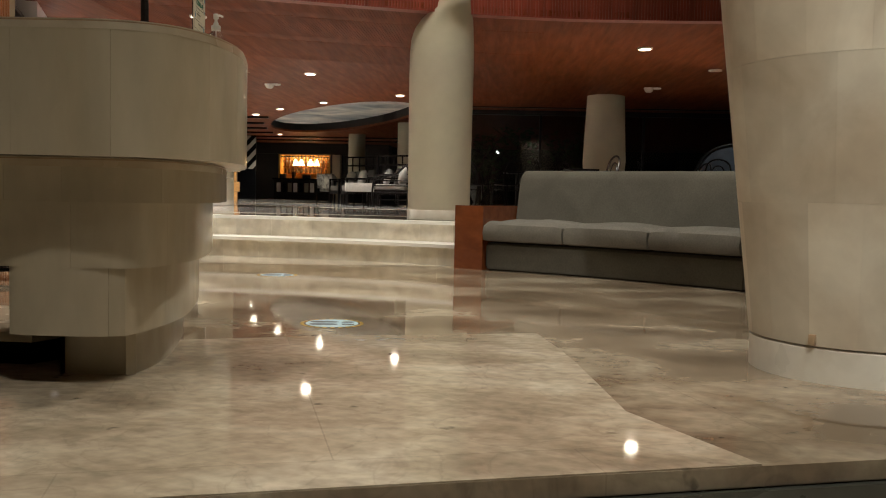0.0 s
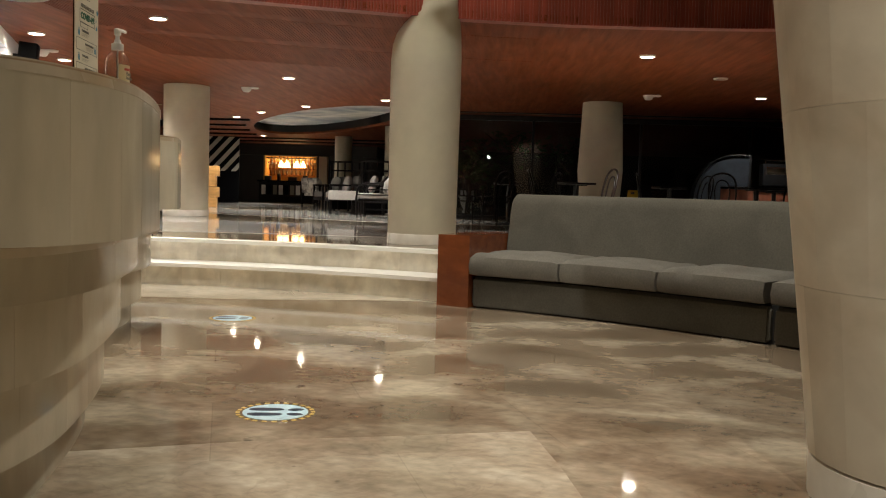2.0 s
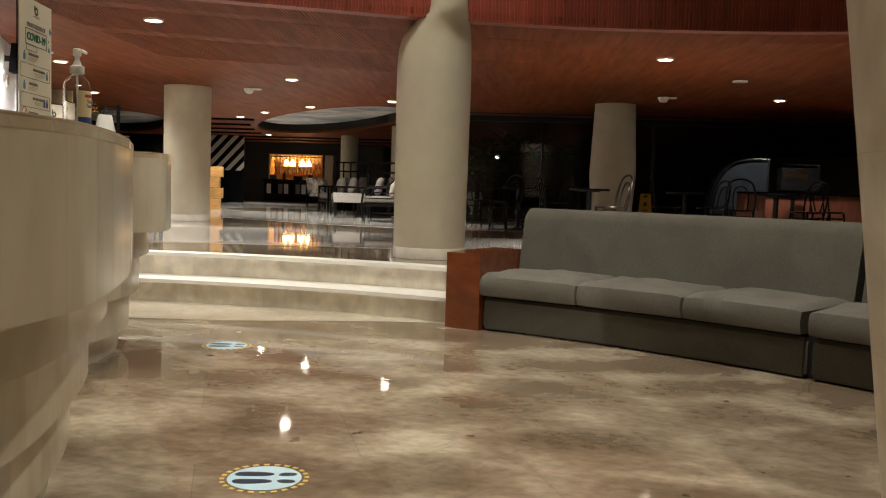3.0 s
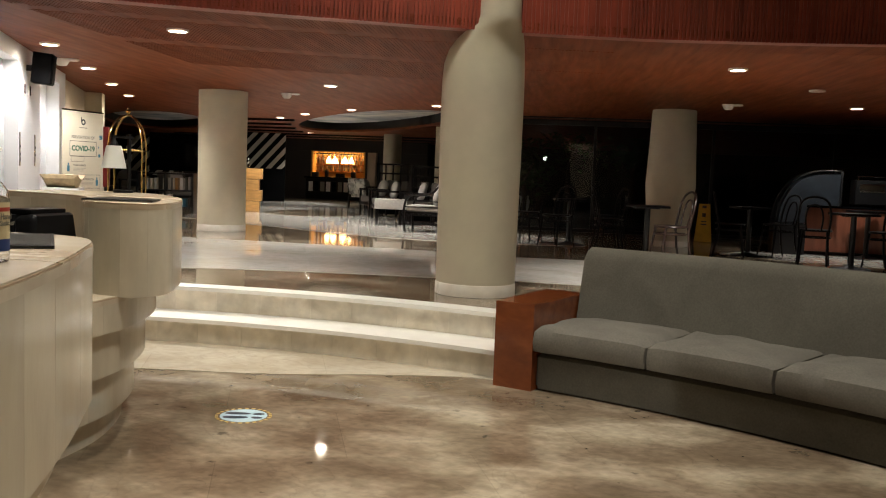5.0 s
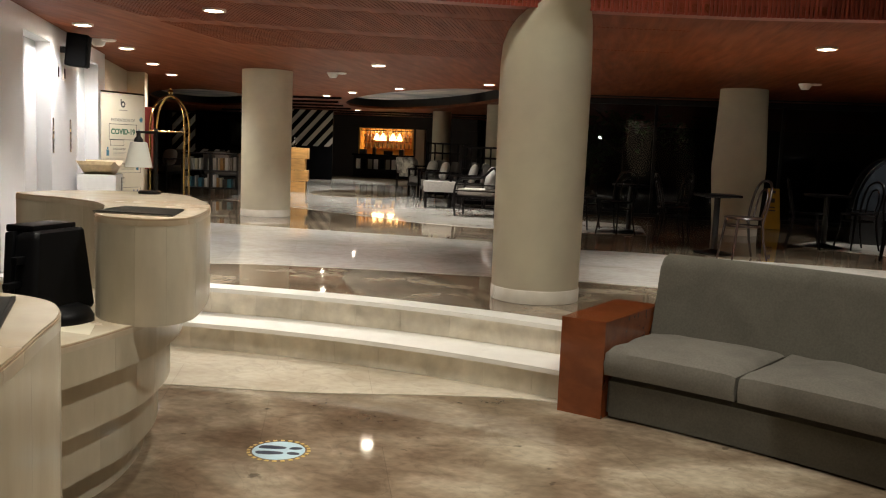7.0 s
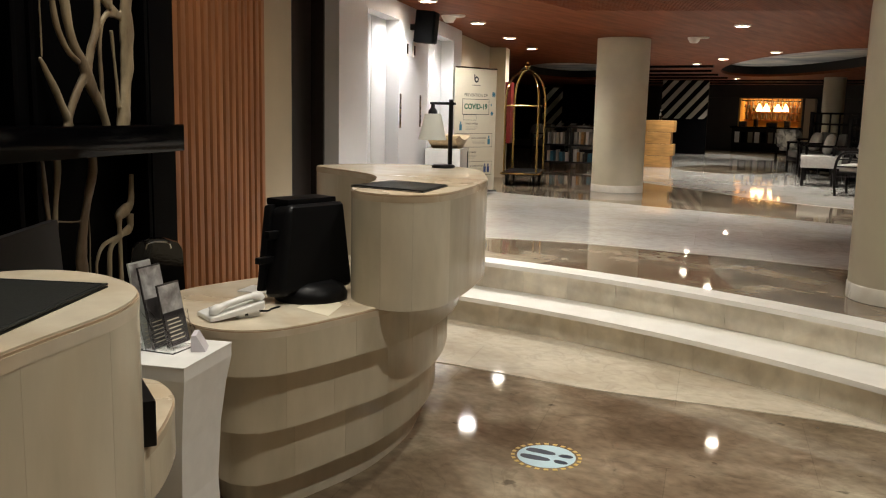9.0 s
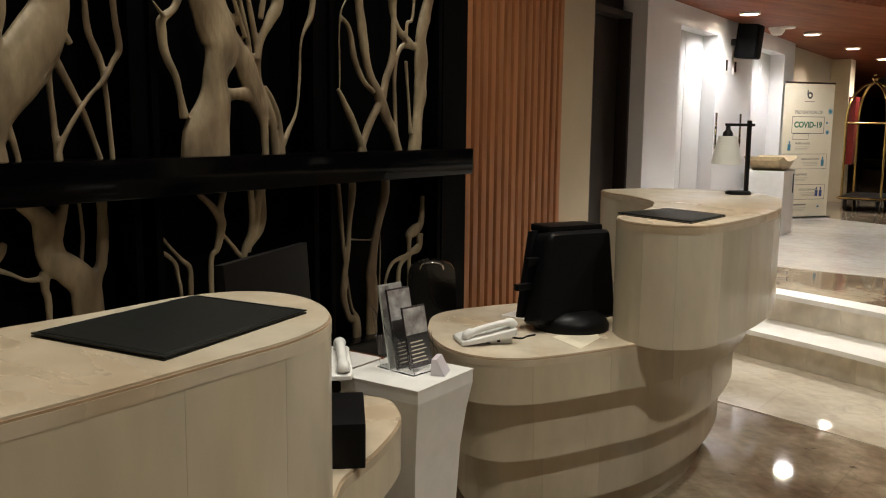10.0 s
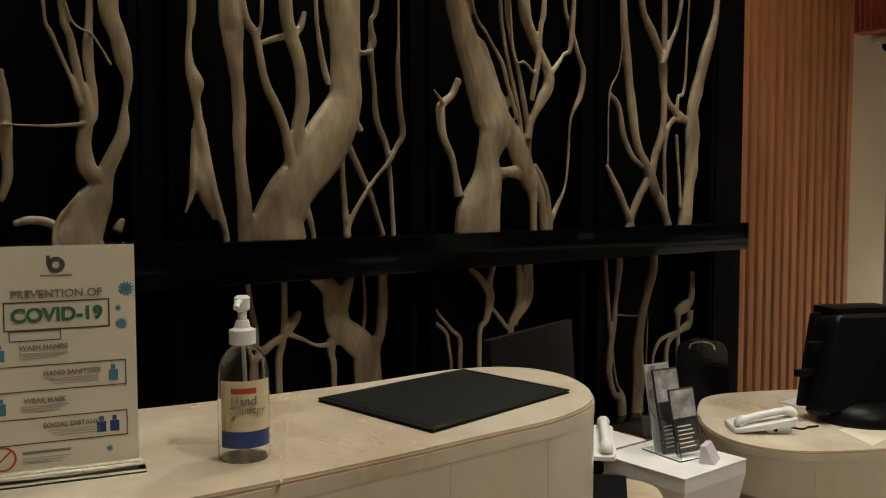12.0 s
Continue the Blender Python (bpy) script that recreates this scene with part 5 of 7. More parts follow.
def ring_bm(bm, x, z, r, w, y, seg=28):
    """A flat ring in the x-z plane, facing -y."""
    a = [bm.verts.new((x + r * math.cos(2 * math.pi * i / seg), y, z + r * math.sin(2 * math.pi * i / seg))) for i in range(seg)]
    b = [bm.verts.new((x + (r - w) * math.cos(2 * math.pi * i / seg), y, z + (r - w) * math.sin(2 * math.pi * i / seg))) for i in range(seg)]
    for i in range(seg):
        bm.faces.new((a[i], a[(i + 1) % seg], b[(i + 1) % seg], b[i]))
    return bm


def burst(bm, x, z, r, y):
    """A small round spiky germ mark, flat, facing -y."""
    n = 36
    c = bm.verts.new((x, y, z))
    rim = [bm.verts.new((x + (r if i % 3 else r * 0.55) * math.cos(2 * math.pi * i / n), y, z + (r if i % 3 else r * 0.55) * math.sin(2 * math.pi * i / n))) for i in range(n)]
    for i in range(n):
        bm.faces.new((c, rim[i], rim[(i + 1) % n]))
    return bm


def outline_bars(bm, x0, x1, z0, z1, w, y):
    for lo, hi in (((x0, z0), (x1, z0 + w)), ((x0, z1 - w), (x1, z1)), ((x0, z0 + w), (x0 + w, z1 - w)), ((x1 - w, z0 + w), (x1, z1 - w))):
        box(bm, (lo[0], y, lo[1]), (hi[0], y + 0.0004, hi[1]))
    return bm


def poster_marks(parent, wd, ht, y, k):
    """The printing on the health notice, for a sheet of that width and height, its foot at z = 0."""
    bm = ring_bm(bmesh.new(), 0, ht * 0.925, wd * 0.055, wd * 0.03, y)
    box(bm, (-wd * 0.06, y, ht * 0.925), (-wd * 0.035, y + 0.0004, ht * 0.965))
    part("mark", bm, INK, parent, "round black mark")
    part("caption_bar", box(bmesh.new(), (-wd * 0.1, y, ht * 0.876), (wd * 0.1, y + 0.0004, ht * 0.882)), GREY_INK, parent)
    text("heading", "PREVENTION OF", wd * 0.076, GREY_INK, parent, pose(0, y, ht * 0.80, 90))
    text("title", "COVID-19", wd * 0.128, GREEN_INK, parent, pose(0, y, ht * 0.708, 90), bold=0.035)
    part("title_frame", outline_bars(bmesh.new(), -wd * 0.33, wd * 0.33, ht * 0.645, ht * 0.77, wd * 0.009, y), INK, parent)
    part("callout", outline_bars(bmesh.new(), -wd * 0.30, wd * 0.02, ht * 0.60, ht * 0.645, wd * 0.006, y), INK, parent)
    for x, z, r in ((0.44, 0.81, 0.05), (0.385, 0.725, 0.022), (0.405, 0.655, 0.04), (0.31, 0.10, 0.024)):
        part("germ_mark", burst(bmesh.new(), wd * x, ht * z, wd * r, y), BLUE_INK, parent)
    rows = ((0.555, "WASH HANDS", -1), (0.440, "HAND SANITIZER", 1), (0.325, "WEAR MASK", -1), (0.212, "SOCIAL DISTANCE", 1), (0.10, "", -1))
    for z, words, side in rows:
        x0, x1 = (-wd * 0.24, wd * 0.06) if side < 0 else (-wd * 0.08, wd * 0.25)
        if words:
            text("line_title", words, wd * 0.046, GREY_INK, parent, pose((x0 + x1) / 2, y, ht * (z + 0.016), 90))
        else:
            part("line_title", box(bmesh.new(), (x0, y, ht * (z + 0.010)), (x1, y + 0.0004, ht * (z + 0.022))), GREY_INK, parent)
        for q in range(3):
            part("line_bar", box(bmesh.new(), (x0 + wd * 0.02 * q * (side > 0), y, ht * (z - 0.010 - 0.011 * q)), (x1 - wd * 0.03 * q * (side < 0), y + 0.0004, ht * (z - 0.006 - 0.011 * q))), FAINT_INK, parent)
        if side > 0:
            part("row_frame", outline_bars(bmesh.new(), -wd * 0.47, wd * 0.43, ht * (z - 0.058), ht * (z + 0.055), wd * 0.006, y), INK, parent)
        if not words:
            bm = ring_bm(bmesh.new(), -wd * 0.36, ht * z, wd * 0.085, wd * 0.014, y)
            box(bm, (-wd * 0.07, y, -wd * 0.006), (wd * 0.07, y + 0.0004, wd * 0.006), 0, pose(-wd * 0.36, 0, ht * z, 0, -45))
            part("ban_ring", bm, RED_PRINT, parent, "dark red forbidding ring")
            continue
        for k in range(2 if words == "SOCIAL DISTANCE" else 1):
            x = wd * ((0.345 - 0.085 * (1 - k)) if side > 0 and words == "SOCIAL DISTANCE" else 0.345 if side > 0 else -0.36)
            bm = box(bmesh.new(), (x - wd * 0.03, y, ht * (z - 0.036)), (x + wd * 0.03, y + 0.0004, ht * (z + 0.012)))
            box(bm, (x - wd * 0.014, y, ht * (z + 0.014)), (x + wd * 0.014, y + 0.0004, ht * (z + 0.034)))
            part("pictogram", bm, NAVY if words == "SOCIAL DISTANCE" else BLUE_INK, parent)


sign = thing("table_sign", "cream health notice in a clear acrylic stand on the desk", "sign", pose(-0.722, 3.122, LEDGE_1_Z, 0, 0, 97))
part("sheet", box(bmesh.new(), (-0.099, -0.0012, 0.012), (0.099, 0.0012, 0.312)), PAPER, sign)
part("acrylic_plate", box(bmesh.new(), (-0.101, 0.0018, 0.006), (0.101, 0.0048, 0.314)), ACRYLIC, sign)
part("acrylic_foot", box(bmesh.new(), (-0.106, -0.035, 0.0), (0.106, 0.035, 0.006), 0.001), ACRYLIC, sign)
poster_marks(sign, 0.198, 0.31, -0.0022, 1)


def pump_bottle(at, label):
    th = thing("pump_bottle", label, "hand sanitizer", at)
    part("bottle", lathe(bmesh.new(), [(0.0, 0.0), (0.034, 0.0), (0.037, 0.004), (0.037, 0.125), (0.034, 0.142), (0.024, 0.156), (0.016, 0.162), (0.015, 0.172), (0.0145, 0.172), (0.0153, 0.1615), (0.0233, 0.155), (0.0332, 0.1415), (0.0362, 0.1248), (0.0362, 0.0045), (0.0335, 0.0012), (0.0, 0.0012)], 32, closed=False), CLEAR, th, "clear plastic bottle")
    def band(z0, z1, a0, a1, r, n=14):
        b = bmesh.new()
        rows = [[b.verts.new((r * math.sin(radians(a0 + (a1 - a0) * i / n)), -r * math.cos(radians(a0 + (a1 - a0) * i / n)), z)) for i in range(n + 1)] for z in (z0, z1)]
        for i in range(n):
            b.faces.new((rows[0][i], rows[0][i + 1], rows[1][i + 1], rows[1][i]))
        return b
    lab = part("label", band(0.022, 0.118, -62, 62, 0.0374), LABEL_CREAM, th, "cream and blue wrap label")
    part("blue_band", band(0.022, 0.046, -62, 62, 0.0377), NAVY, lab)
    part("red_swoosh", band(0.100, 0.108, -34, 22, 0.0377), RED_PRINT, lab)
    text("label_words", "Hand", 0.017, GREY_INK, th, pose(-0.004, -0.0381, 0.090, 90), depth=0.0003)
    text("label_words", "Sanitizer", 0.0145, GREY_INK, th, pose(0.001, -0.0381, 0.077, 90), depth=0.0003)
    part("collar", lathe(bmesh.new(), [(0.019, 0.166), (0.019, 0.186), (0.012, 0.189), (0.009, 0.200)], 24), WHITE_PLASTIC, th)
    pump = part("pump_head", lathe(bmesh.new(), [(0.0065, 0.198), (0.0065, 0.212), (0.011, 0.216), (0.0115, 0.232), (0.008, 0.235)], 20), WHITE_PLASTIC, th)
    part("nozzle", tube(bmesh.new(), [(0, 0, 0.226), (-0.008, -0.018, 0.227), (-0.012, -0.032, 0.221)], [0.0055, 0.005, 0.004], 10), WHITE_PLASTIC, pump)
    part("dip_tube", tube(bmesh.new(), [(0, 0, 0.01), (0.004, 0, 0.09), (0, 0, 0.18)], 0.003, 8), WHITE_PLASTIC, th)
    return th


pump_bottle(pose(-0.735, 3.365, LEDGE_1_Z, 0, 0, 92), "clear pump bottle of hand gel with a cream and blue label")


def flat_quad(name, pts, z, t, material, label, category):
    return solid(name, prism(bmesh.new(), [Vector(p) for p in pts], z, z + t, 0.001), material, label, category)


def folder(pts, z, label):
    """A leatherette folder: back cover, pages, front cover with a raised seam."""
    pts = [Vector(p) for p in pts]
    mid = sum(pts, Vector((0, 0))) / 4
    th = thing("menu_folder", label, "folder")
    part("back_cover", prism(bmesh.new(), pts, z, z + 0.0025, 0.0008), LEATHERETTE, th)
    part("pages", prism(bmesh.new(), [mid + (p - mid) * 0.97 for p in pts], z + 0.0026, z + 0.0045), PAPER, th, "thin white pages")
    front = part("front_cover", prism(bmesh.new(), pts, z + 0.0046, z + 0.0075, 0.0008), LEATHERETTE, th)
    for a, b in zip(pts, pts[1:] + pts[:1]):
        a, b = mid + (a - mid) * 0.95, mid + (b - mid) * 0.95
        part("seam", tube(bmesh.new(), [(*a, z + 0.0075), (*b, z + 0.0075)], 0.0012, 6), LEATHERETTE, front)
    return th


folder([(-0.77, 3.66), (-0.965, 3.99), (-1.215, 3.86), (-1.04, 3.52)], LEDGE_1_Z, "black leatherette folder lying on the desk ledge")
solid("trim_ledge_joint", prism(bmesh.new(), [Vector((-0.60, 3.40)), Vector((-0.603, 3.404)), Vector((-1.06, 3.475)), Vector((-1.06, 3.470))], LEDGE_1_Z - 0.002, LEDGE_1_Z + 0.0006), DESK_STONE, "pale joint in the ledge stone", "joint", "structure")
folder([(-1.83, 5.70), (-1.47, 5.69), (-1.57, 6.00), (-1.86, 6.01)], LEDGE_2_Z, "black folder lying on the far desk ledge")


def table_lamp(at, label):
    """Square post, side arm, tapered shade hanging from it."""
    th = thing("table_lamp", label, "lamp", at)
    part("foot", lathe(bmesh.new(), [(0.062, 0.0), (0.062, 0.012), (0.055, 0.018)], 28), BLACK_METAL, th)
    part("post", box(bmesh.new(), (0.03, -0.009, 0.015), (0.048, 0.009, 0.365), 0.002), BLACK_METAL, th)
    part("arm", box(bmesh.new(), (-0.085, -0.006, 0.336), (0.066, 0.006, 0.350), 0.002), BLACK_METAL, th)
    part("socket", lathe(bmesh.new(), [(0.010, 0.34), (0.012, 0.318), (0.024, 0.305), (0.026, 0.284), (0.0, 0.283)], 20, pose(-0.07, 0, 0), closed=False), BLACK_METAL, th)
    part("shade", lathe(bmesh.new(), [(0.040, 0.288), (0.045, 0.286), (0.075, 0.150), (0.073, 0.150), (0.043, 0.283)], 28, pose(-0.07, 0, 0), closed=False), SHADE, th, "tapered white glass shade")
    return th


table_lamp(pose(-2.25, 6.97, LEDGE_2_Z, 0, 0, 62), "black desk lamp with a tapered white shade, unlit, on the ledge")
table_lamp(pose(-0.66, 2.52, LEDGE_1_Z, 0, 0, 160), "black desk lamp with a tapered white shade, on the entrance ledge")

# terminal with a bulky back
term = thing("desk_monitor", "bulky black desk monitor seen from behind, on a round foot", "monitor", pose(-1.885, 5.53, DESK_Z, 0, 0, 84))
part("foot", lathe(bmesh.new(), [(0.14, 0.0), (0.142, 0.02), (0.125, 0.05), (0.08, 0.07)], 36), BLACK_PLASTIC, term)
part("neck", box(bmesh.new(), (-0.05, -0.03, 0.03), (0.05, 0.045, 0.14), 0.01), BLACK_PLASTIC, term)
def lean(bm):
    """Draw the upper end of one flank in, as on a tapered housing."""
    for v in bm.verts:
        if v.co.x < 0:
            v.co.x += 0.095 * max(0.0, v.co.z) / 0.375 - 0.02
    return bm


part("screen_housing", lean(box(bmesh.new(), (-0.185, 0.045, 0.05), (0.185, 0.085, 0.375), 0.012, pose(0, 0, 0, -9))), BLACK_PLASTIC, term)
part("rear_cover", lean(box(bmesh.new(), (-0.178, -0.06, 0.025), (0.178, 0.05, 0.365), 0.035, pose(0, 0, 0, -9), 3)), BLACK_PLASTIC, term, "rounded black rear cover")
part("rating_label", box(bmesh.new(), (-0.02, -0.0575, 0.185), (0.02, -0.0555, 0.205), 0, pose(0, 0, 0, -9)), WHITE_PLASTIC, term, "small white label")
part("top_unit", box(bmesh.new(), (-0.09, 0.03, 0.355), (0.16, 0.16, 0.385), 0.012), BLACK_PLASTIC, term)
part("side_port", box(bmesh.new(), (-0.18, 0.03, 0.24), (-0.09, 0.06, 0.27), 0.006), BLACK_PLASTIC, term)
part("side_port", box(bmesh.new(), (-0.225, 0.03, 0.15), (-0.13, 0.06, 0.175), 0.006), BLACK_PLASTIC, term)

mon = thing("desk_monitor", "slim black desk monitor behind the raised ledge", "monitor", pose(-1.47, 4.15, 0.72, 0, 0, 128))
part("screen", box(bmesh.new(), (-0.21, -0.012, 0.13), (0.21, 0.012, 0.45), 0.004, pose(0, 0, 0, -4)), BLACK_PLASTIC, mon)
part("stand", box(bmesh.new(), (-0.03, -0.01, 0.01), (0.03, 0.03, 0.2), 0.004), BLACK_PLASTIC, mon)
part("foot", box(bmesh.new(), (-0.12, -0.08, 0.0), (0.12, 0.08, 0.012), 0.004), BLACK_PLASTIC, mon)


def telephone(at, label):
    th = thing("telephone", label, "telephone", at)
    bm = prism(bmesh.new(), [Vector((-0.13, -0.075)), Vector((-0.10, -0.085)), Vector((0.11, -0.085)), Vector((0.12, -0.075)), Vector((0.12, 0.075)), Vector((0.11, 0.085)), Vector((-0.10, 0.085)), Vector((-0.13, 0.075))], 0.004, 0.022, 0.007)
    for v in bm.verts:
        v.co.z += (0.20 if v.co.z > 0.012 else 0.13) * (v.co.x + 0.13)
    part("body", bm, WHITE_PLASTIC, th)
    part("stand", box(bmesh.new(), (0.0, -0.065, 0.0), (0.10, 0.065, 0.032), 0.008), WHITE_PLASTIC, th)
    line = curve_through([(-0.105, -0.048, 0.030), (-0.10, -0.048, 0.046), (-0.06, -0.048, 0.062), (0.0, -0.048, 0.078), (0.06, -0.048, 0.090), (0.098, -0.048, 0.090), (0.112, -0.048, 0.076)], 4)
    part("handset", tube(bmesh.new(), line, [0.021] * 7 + [0.015] * 11 + [0.021] * 7, 12, 1.15), WHITE_PLASTIC, th)
    for i in range(4):
        for j in range(3):
            x, y = -0.085 + i * 0.026, -0.008 + j * 0.026
            part("key", box(bmesh.new(), (x, y, 0.030 + 0.2 * (x + 0.10)), (x + 0.017, y + 0.018, 0.036 + 0.2 * (x + 0.10)), 0.002), TRIM, th)
    part("display", box(bmesh.new(), (0.04, 0.0, 0.060), (0.09, 0.07, 0.0685), 0.002), GREY_INK, th)
    part("socket_panel", box(bmesh.new(), (0.03, -0.0662, 0.010), (0.045, -0.0648, 0.024)), BLACK_PLASTIC, th)
    return th


phone = telephone(pose(-1.88, 5.12, DESK_Z, 0, 0, 70) @ Matrix.Scale(0.8, 4), "off-white desk telephone with its handset on")
telephone(pose(-1.80, 4.46, 0.7385, 0, 0, 156) @ Matrix.Scale(0.8, 4), "off-white desk telephone on the papers behind the pedestal")
solid("cash_box", box(bmesh.new(), (-0.16, -0.12, 0.0), (0.16, 0.12, 0.105), 0.006), BLACK_PLASTIC, "black metal box on the lower desk", "box", at=pose(-1.30, 4.12, 0.72, 0, 0, 62))
flat_quad("paper_sheet", [(-1.62, 5.33), (-1.70, 5.50), (-1.86, 5.62), (-1.80, 5.36)], DESK_Z, 0.0012, PAPER, "sheet of paper under the monitor on the desk", "paper")
flat_quad("paper_sheet", [(-2.18, 5.42), (-2.06, 5.46), (-2.10, 5.58), (-2.22, 5.54)], DESK_Z, 0.004, WHITE_PLASTIC, "small stack of white paper on the desk", "paper")
part("cord", tube(bmesh.new(), curve_through([(0.10, 0.02, 0.02), (0.13, 0.02, 0.006), (0.17, 0.0, 0.005), (0.20, 0.03, 0.005), (0.25, 0.05, 0.005)], 6), 0.004, 6), BLACK_PLASTIC, phone, "thin black cord")

# white waisted pedestal with leaflets
ped = thing("pedestal", "white painted square pedestal with waisted sides, between the desks", "pedestal", pose(-1.672, 4.66, 0, 0, 0, WALL_TURN))
bm, rings = bmesh.new(), []
for z, h in ((0.0, 0.135), (0.15, 0.118), (0.32, 0.112), (0.50, 0.120), (0.62, 0.133), (0.70, 0.146), (0.736, 0.146)):
    rings.append([bm.verts.new((x * h, y * h, z)) for x, y in ((-1, -1), (1, -1), (1, 1), (-1, 1))])
for a, b in zip(rings, rings[1:]):
    for i in range(4):
        bm.faces.new((a[i], a[(i + 1) % 4], b[(i + 1) % 4], b[i]))
bm.faces.new(rings[0][::-1])
bm.faces.new(rings[-1])
part("body", bm, WHITE_PLASTIC, ped, "", smooth=False)
part("top_slab", box(bmesh.new(), (-0.148, -0.148, 0.7365), (0.148, 0.148, 0.742), 0.002), WHITE_PLASTIC, ped)
DARK_PRINT = mat("dark_leaflet_print", (0.035, 0.03, 0.03), 0.4, noise_scale=12, noise_amount=0.3)
PHOTO = mat("leaflet_photo", (0.45, 0.44, 0.43), 0.4, noise_scale=25, noise_amount=0.5, second=(0.16, 0.14, 0.13), second_scale=14)
PALE_PRINT = mat("pale_leaflet_print", (0.42, 0.43, 0.40), 0.4, noise_scale=12, noise_amount=0.2)
hold = thing("leaflet_holder", "clear acrylic leaflet holder filled with dark printed leaflets", "leaflet holder", pose(-1.70, 4.68, 0.7425, 0, 0, WALL_TURN - 8))
for k, (y, z, h) in enumerate(((-0.055, 0.0, 0.14), (0.0, 0.010, 0.19), (0.032, 0.016, 0.20))):
    part("acrylic_pocket", box(bmesh.new(), (-0.055, y - 0.016, z * 0.2), (0.055, y - 0.014, z + h * 0.72), 0, pose(0, 0, 0, -12)), ACRYLIC, hold)
    lf = part("leaflet", box(bmesh.new(), (-0.049, y - 0.008, 0.004), (0.049, y - 0.002, z + h + 0.05), 0, pose(0, 0, 0, -12)), DARK_PRINT if k < 2 else PALE_PRINT, hold, "dark printed leaflet" if k < 2 else "pale printed leaflet")
    part("photo", box(bmesh.new(), (-0.047, y - 0.0088, z + h * 0.75), (0.047, y - 0.0082, z + h + 0.045), 0, pose(0, 0, 0, -12)), PHOTO, lf)
    for q in range(6):
        part("text_bar", box(bmesh.new(), (-0.035, y - 0.0088, 0.02 + q * 0.012), (0.03 - 0.006 * (q % 3), y - 0.0083, 0.023 + q * 0.012), 0, pose(0, 0, 0, -12)), PAPER, lf)
for x in (-0.0575, 0.0555):
    for y0, y1, h in ((-0.085, -0.02, 0.13), (-0.02, 0.06, 0.19)):
        bm = prism(bmesh.new(), [Vector((y0, 0.002)), Vector((y1, 0.002)), Vector((y1 + 0.22 * h, h)), Vector((y0 + 0.10 * h, 0.45 * h))], 0.0, 0.002)
        bmesh.ops.transform(bm, matrix=Matrix(((0, 0, 1, x), (1, 0, 0, 0), (0, 1, 0, 0), (0, 0, 0, 1))), verts=bm.verts)
        part("acrylic_cheek", bm, ACRYLIC, hold)
part("acrylic_base", box(bmesh.new(), (-0.058, -0.08, 0.0), (0.058, 0.075, 0.004)), ACRYLIC, hold)
bm = prism(bmesh.new(), [Vector((-0.035, -0.022)), Vector((0.035, -0.022)), Vector((0.035, 0.022)), Vector((-0.035, 0.022))], 0.0, 0.05, 0.002)
for v in bm.verts:
    if v.co.z > 0.02:
        v.co.y = v.co.y * 0.35 + 0.012
solid("card_holder", bm, mat("pale_lilac_plastic", (0.60, 0.56, 0.60), 0.3, noise_amount=0.03), "pale lilac plastic card holder on the pedestal", "card holder", at=pose(-1.60, 4.735, 0.7425, 0, 0, WALL_TURN + 20))
tray = thing("paper_tray", "wooden tray with white papers behind the pedestal", "tray", pose(-1.90, 4.56, 0.72, 0, 0, WALL_TURN))
part("tray_base", box(bmesh.new(), (-0.13, -0.1, 0.0), (0.13, 0.1, 0.012), 0.002), ARM_WOOD, tray)
part("paper", box(bmesh.new(), (-0.11, -0.08, 0.0125), (0.10, 0.08, 0.018)), WHITE_PLASTIC, tray)
stand = thing("side_table", "low dark table holding papers behind the desks", "table", pose(-1.90, 4.56, 0, 0, 0, WALL_TURN))
part("top", box(bmesh.new(), (-0.14, -0.11, 0.69), (0.14, 0.11, 0.7195), 0.003), BLACK_WOOD, stand)
for x in (-0.12, 0.12):
    for y in (-0.09, 0.09):
        part("leg", box(bmesh.new(), (x - 0.012, y - 0.012, 0.0), (x + 0.012, y + 0.012, 0.69)), BLACK_WOOD, stand)

ch = thing("office_chair", "glossy black office chair behind the desk", "chair", pose(-2.78, 5.49, 0, 0, 0, 236))
bm = bmesh.new()
half = [(0.118 * (1 - 0.16 * u) * min(1.0, math.sqrt(max(0.0, 1 - max(0.0, (u - 0.84) / 0.16) ** 2)) * 0.75 + 0.25), 0.50 + 0.41 * u) for u in [k / 18 for k in range(19)]]
prof = [(-w, z) for w, z in half] + [(w, z) for w, z in half[::-1]]
lo = [bm.verts.new((x, 0.20 - 0.05 * (x / 0.12) ** 2, z)) for x, z in prof]
hi = [bm.verts.new((x, 0.245 - 0.05 * (x / 0.12) ** 2, z)) for x, z in prof]
m = len(prof)
for i in range(m):
    bm.faces.new((lo[i], lo[(i + 1) % m], hi[(i + 1) % m], hi[i]))
bm.faces.new(lo[::-1])
bm.faces.new(hi)
part("backrest", bm, mat("glossy_black_leather", (0.004, 0.004, 0.0045), 0.16, noise_scale=30, noise_amount=0.2, bump=0.1, bump_scale=80), ch)
# highlight on the leather's top edge, shaped as a thin chrome bar
part("highlight_bar", tube(bmesh.new(), curve_through([(-0.05, 0.262, 0.872), (-0.04, 0.27, 0.895), (0.0, 0.272, 0.902), (0.04, 0.27, 0.895), (0.05, 0.262, 0.872)], 5), 0.0035, 8), CHROME, ch, "thin chrome bar standing for the highlight on the backrest's top")
part("seat", box(bmesh.new(), (-0.22, -0.22, 0.42), (0.22, 0.20, 0.48), 0.025, None, 3), LEATHERETTE, ch)
part("back_strut", tube(bmesh.new(), [(0, 0.1, 0.42), (0, 0.24, 0.43), (0, 0.245, 0.56)], 0.018, 8), BLACK_METAL, ch)
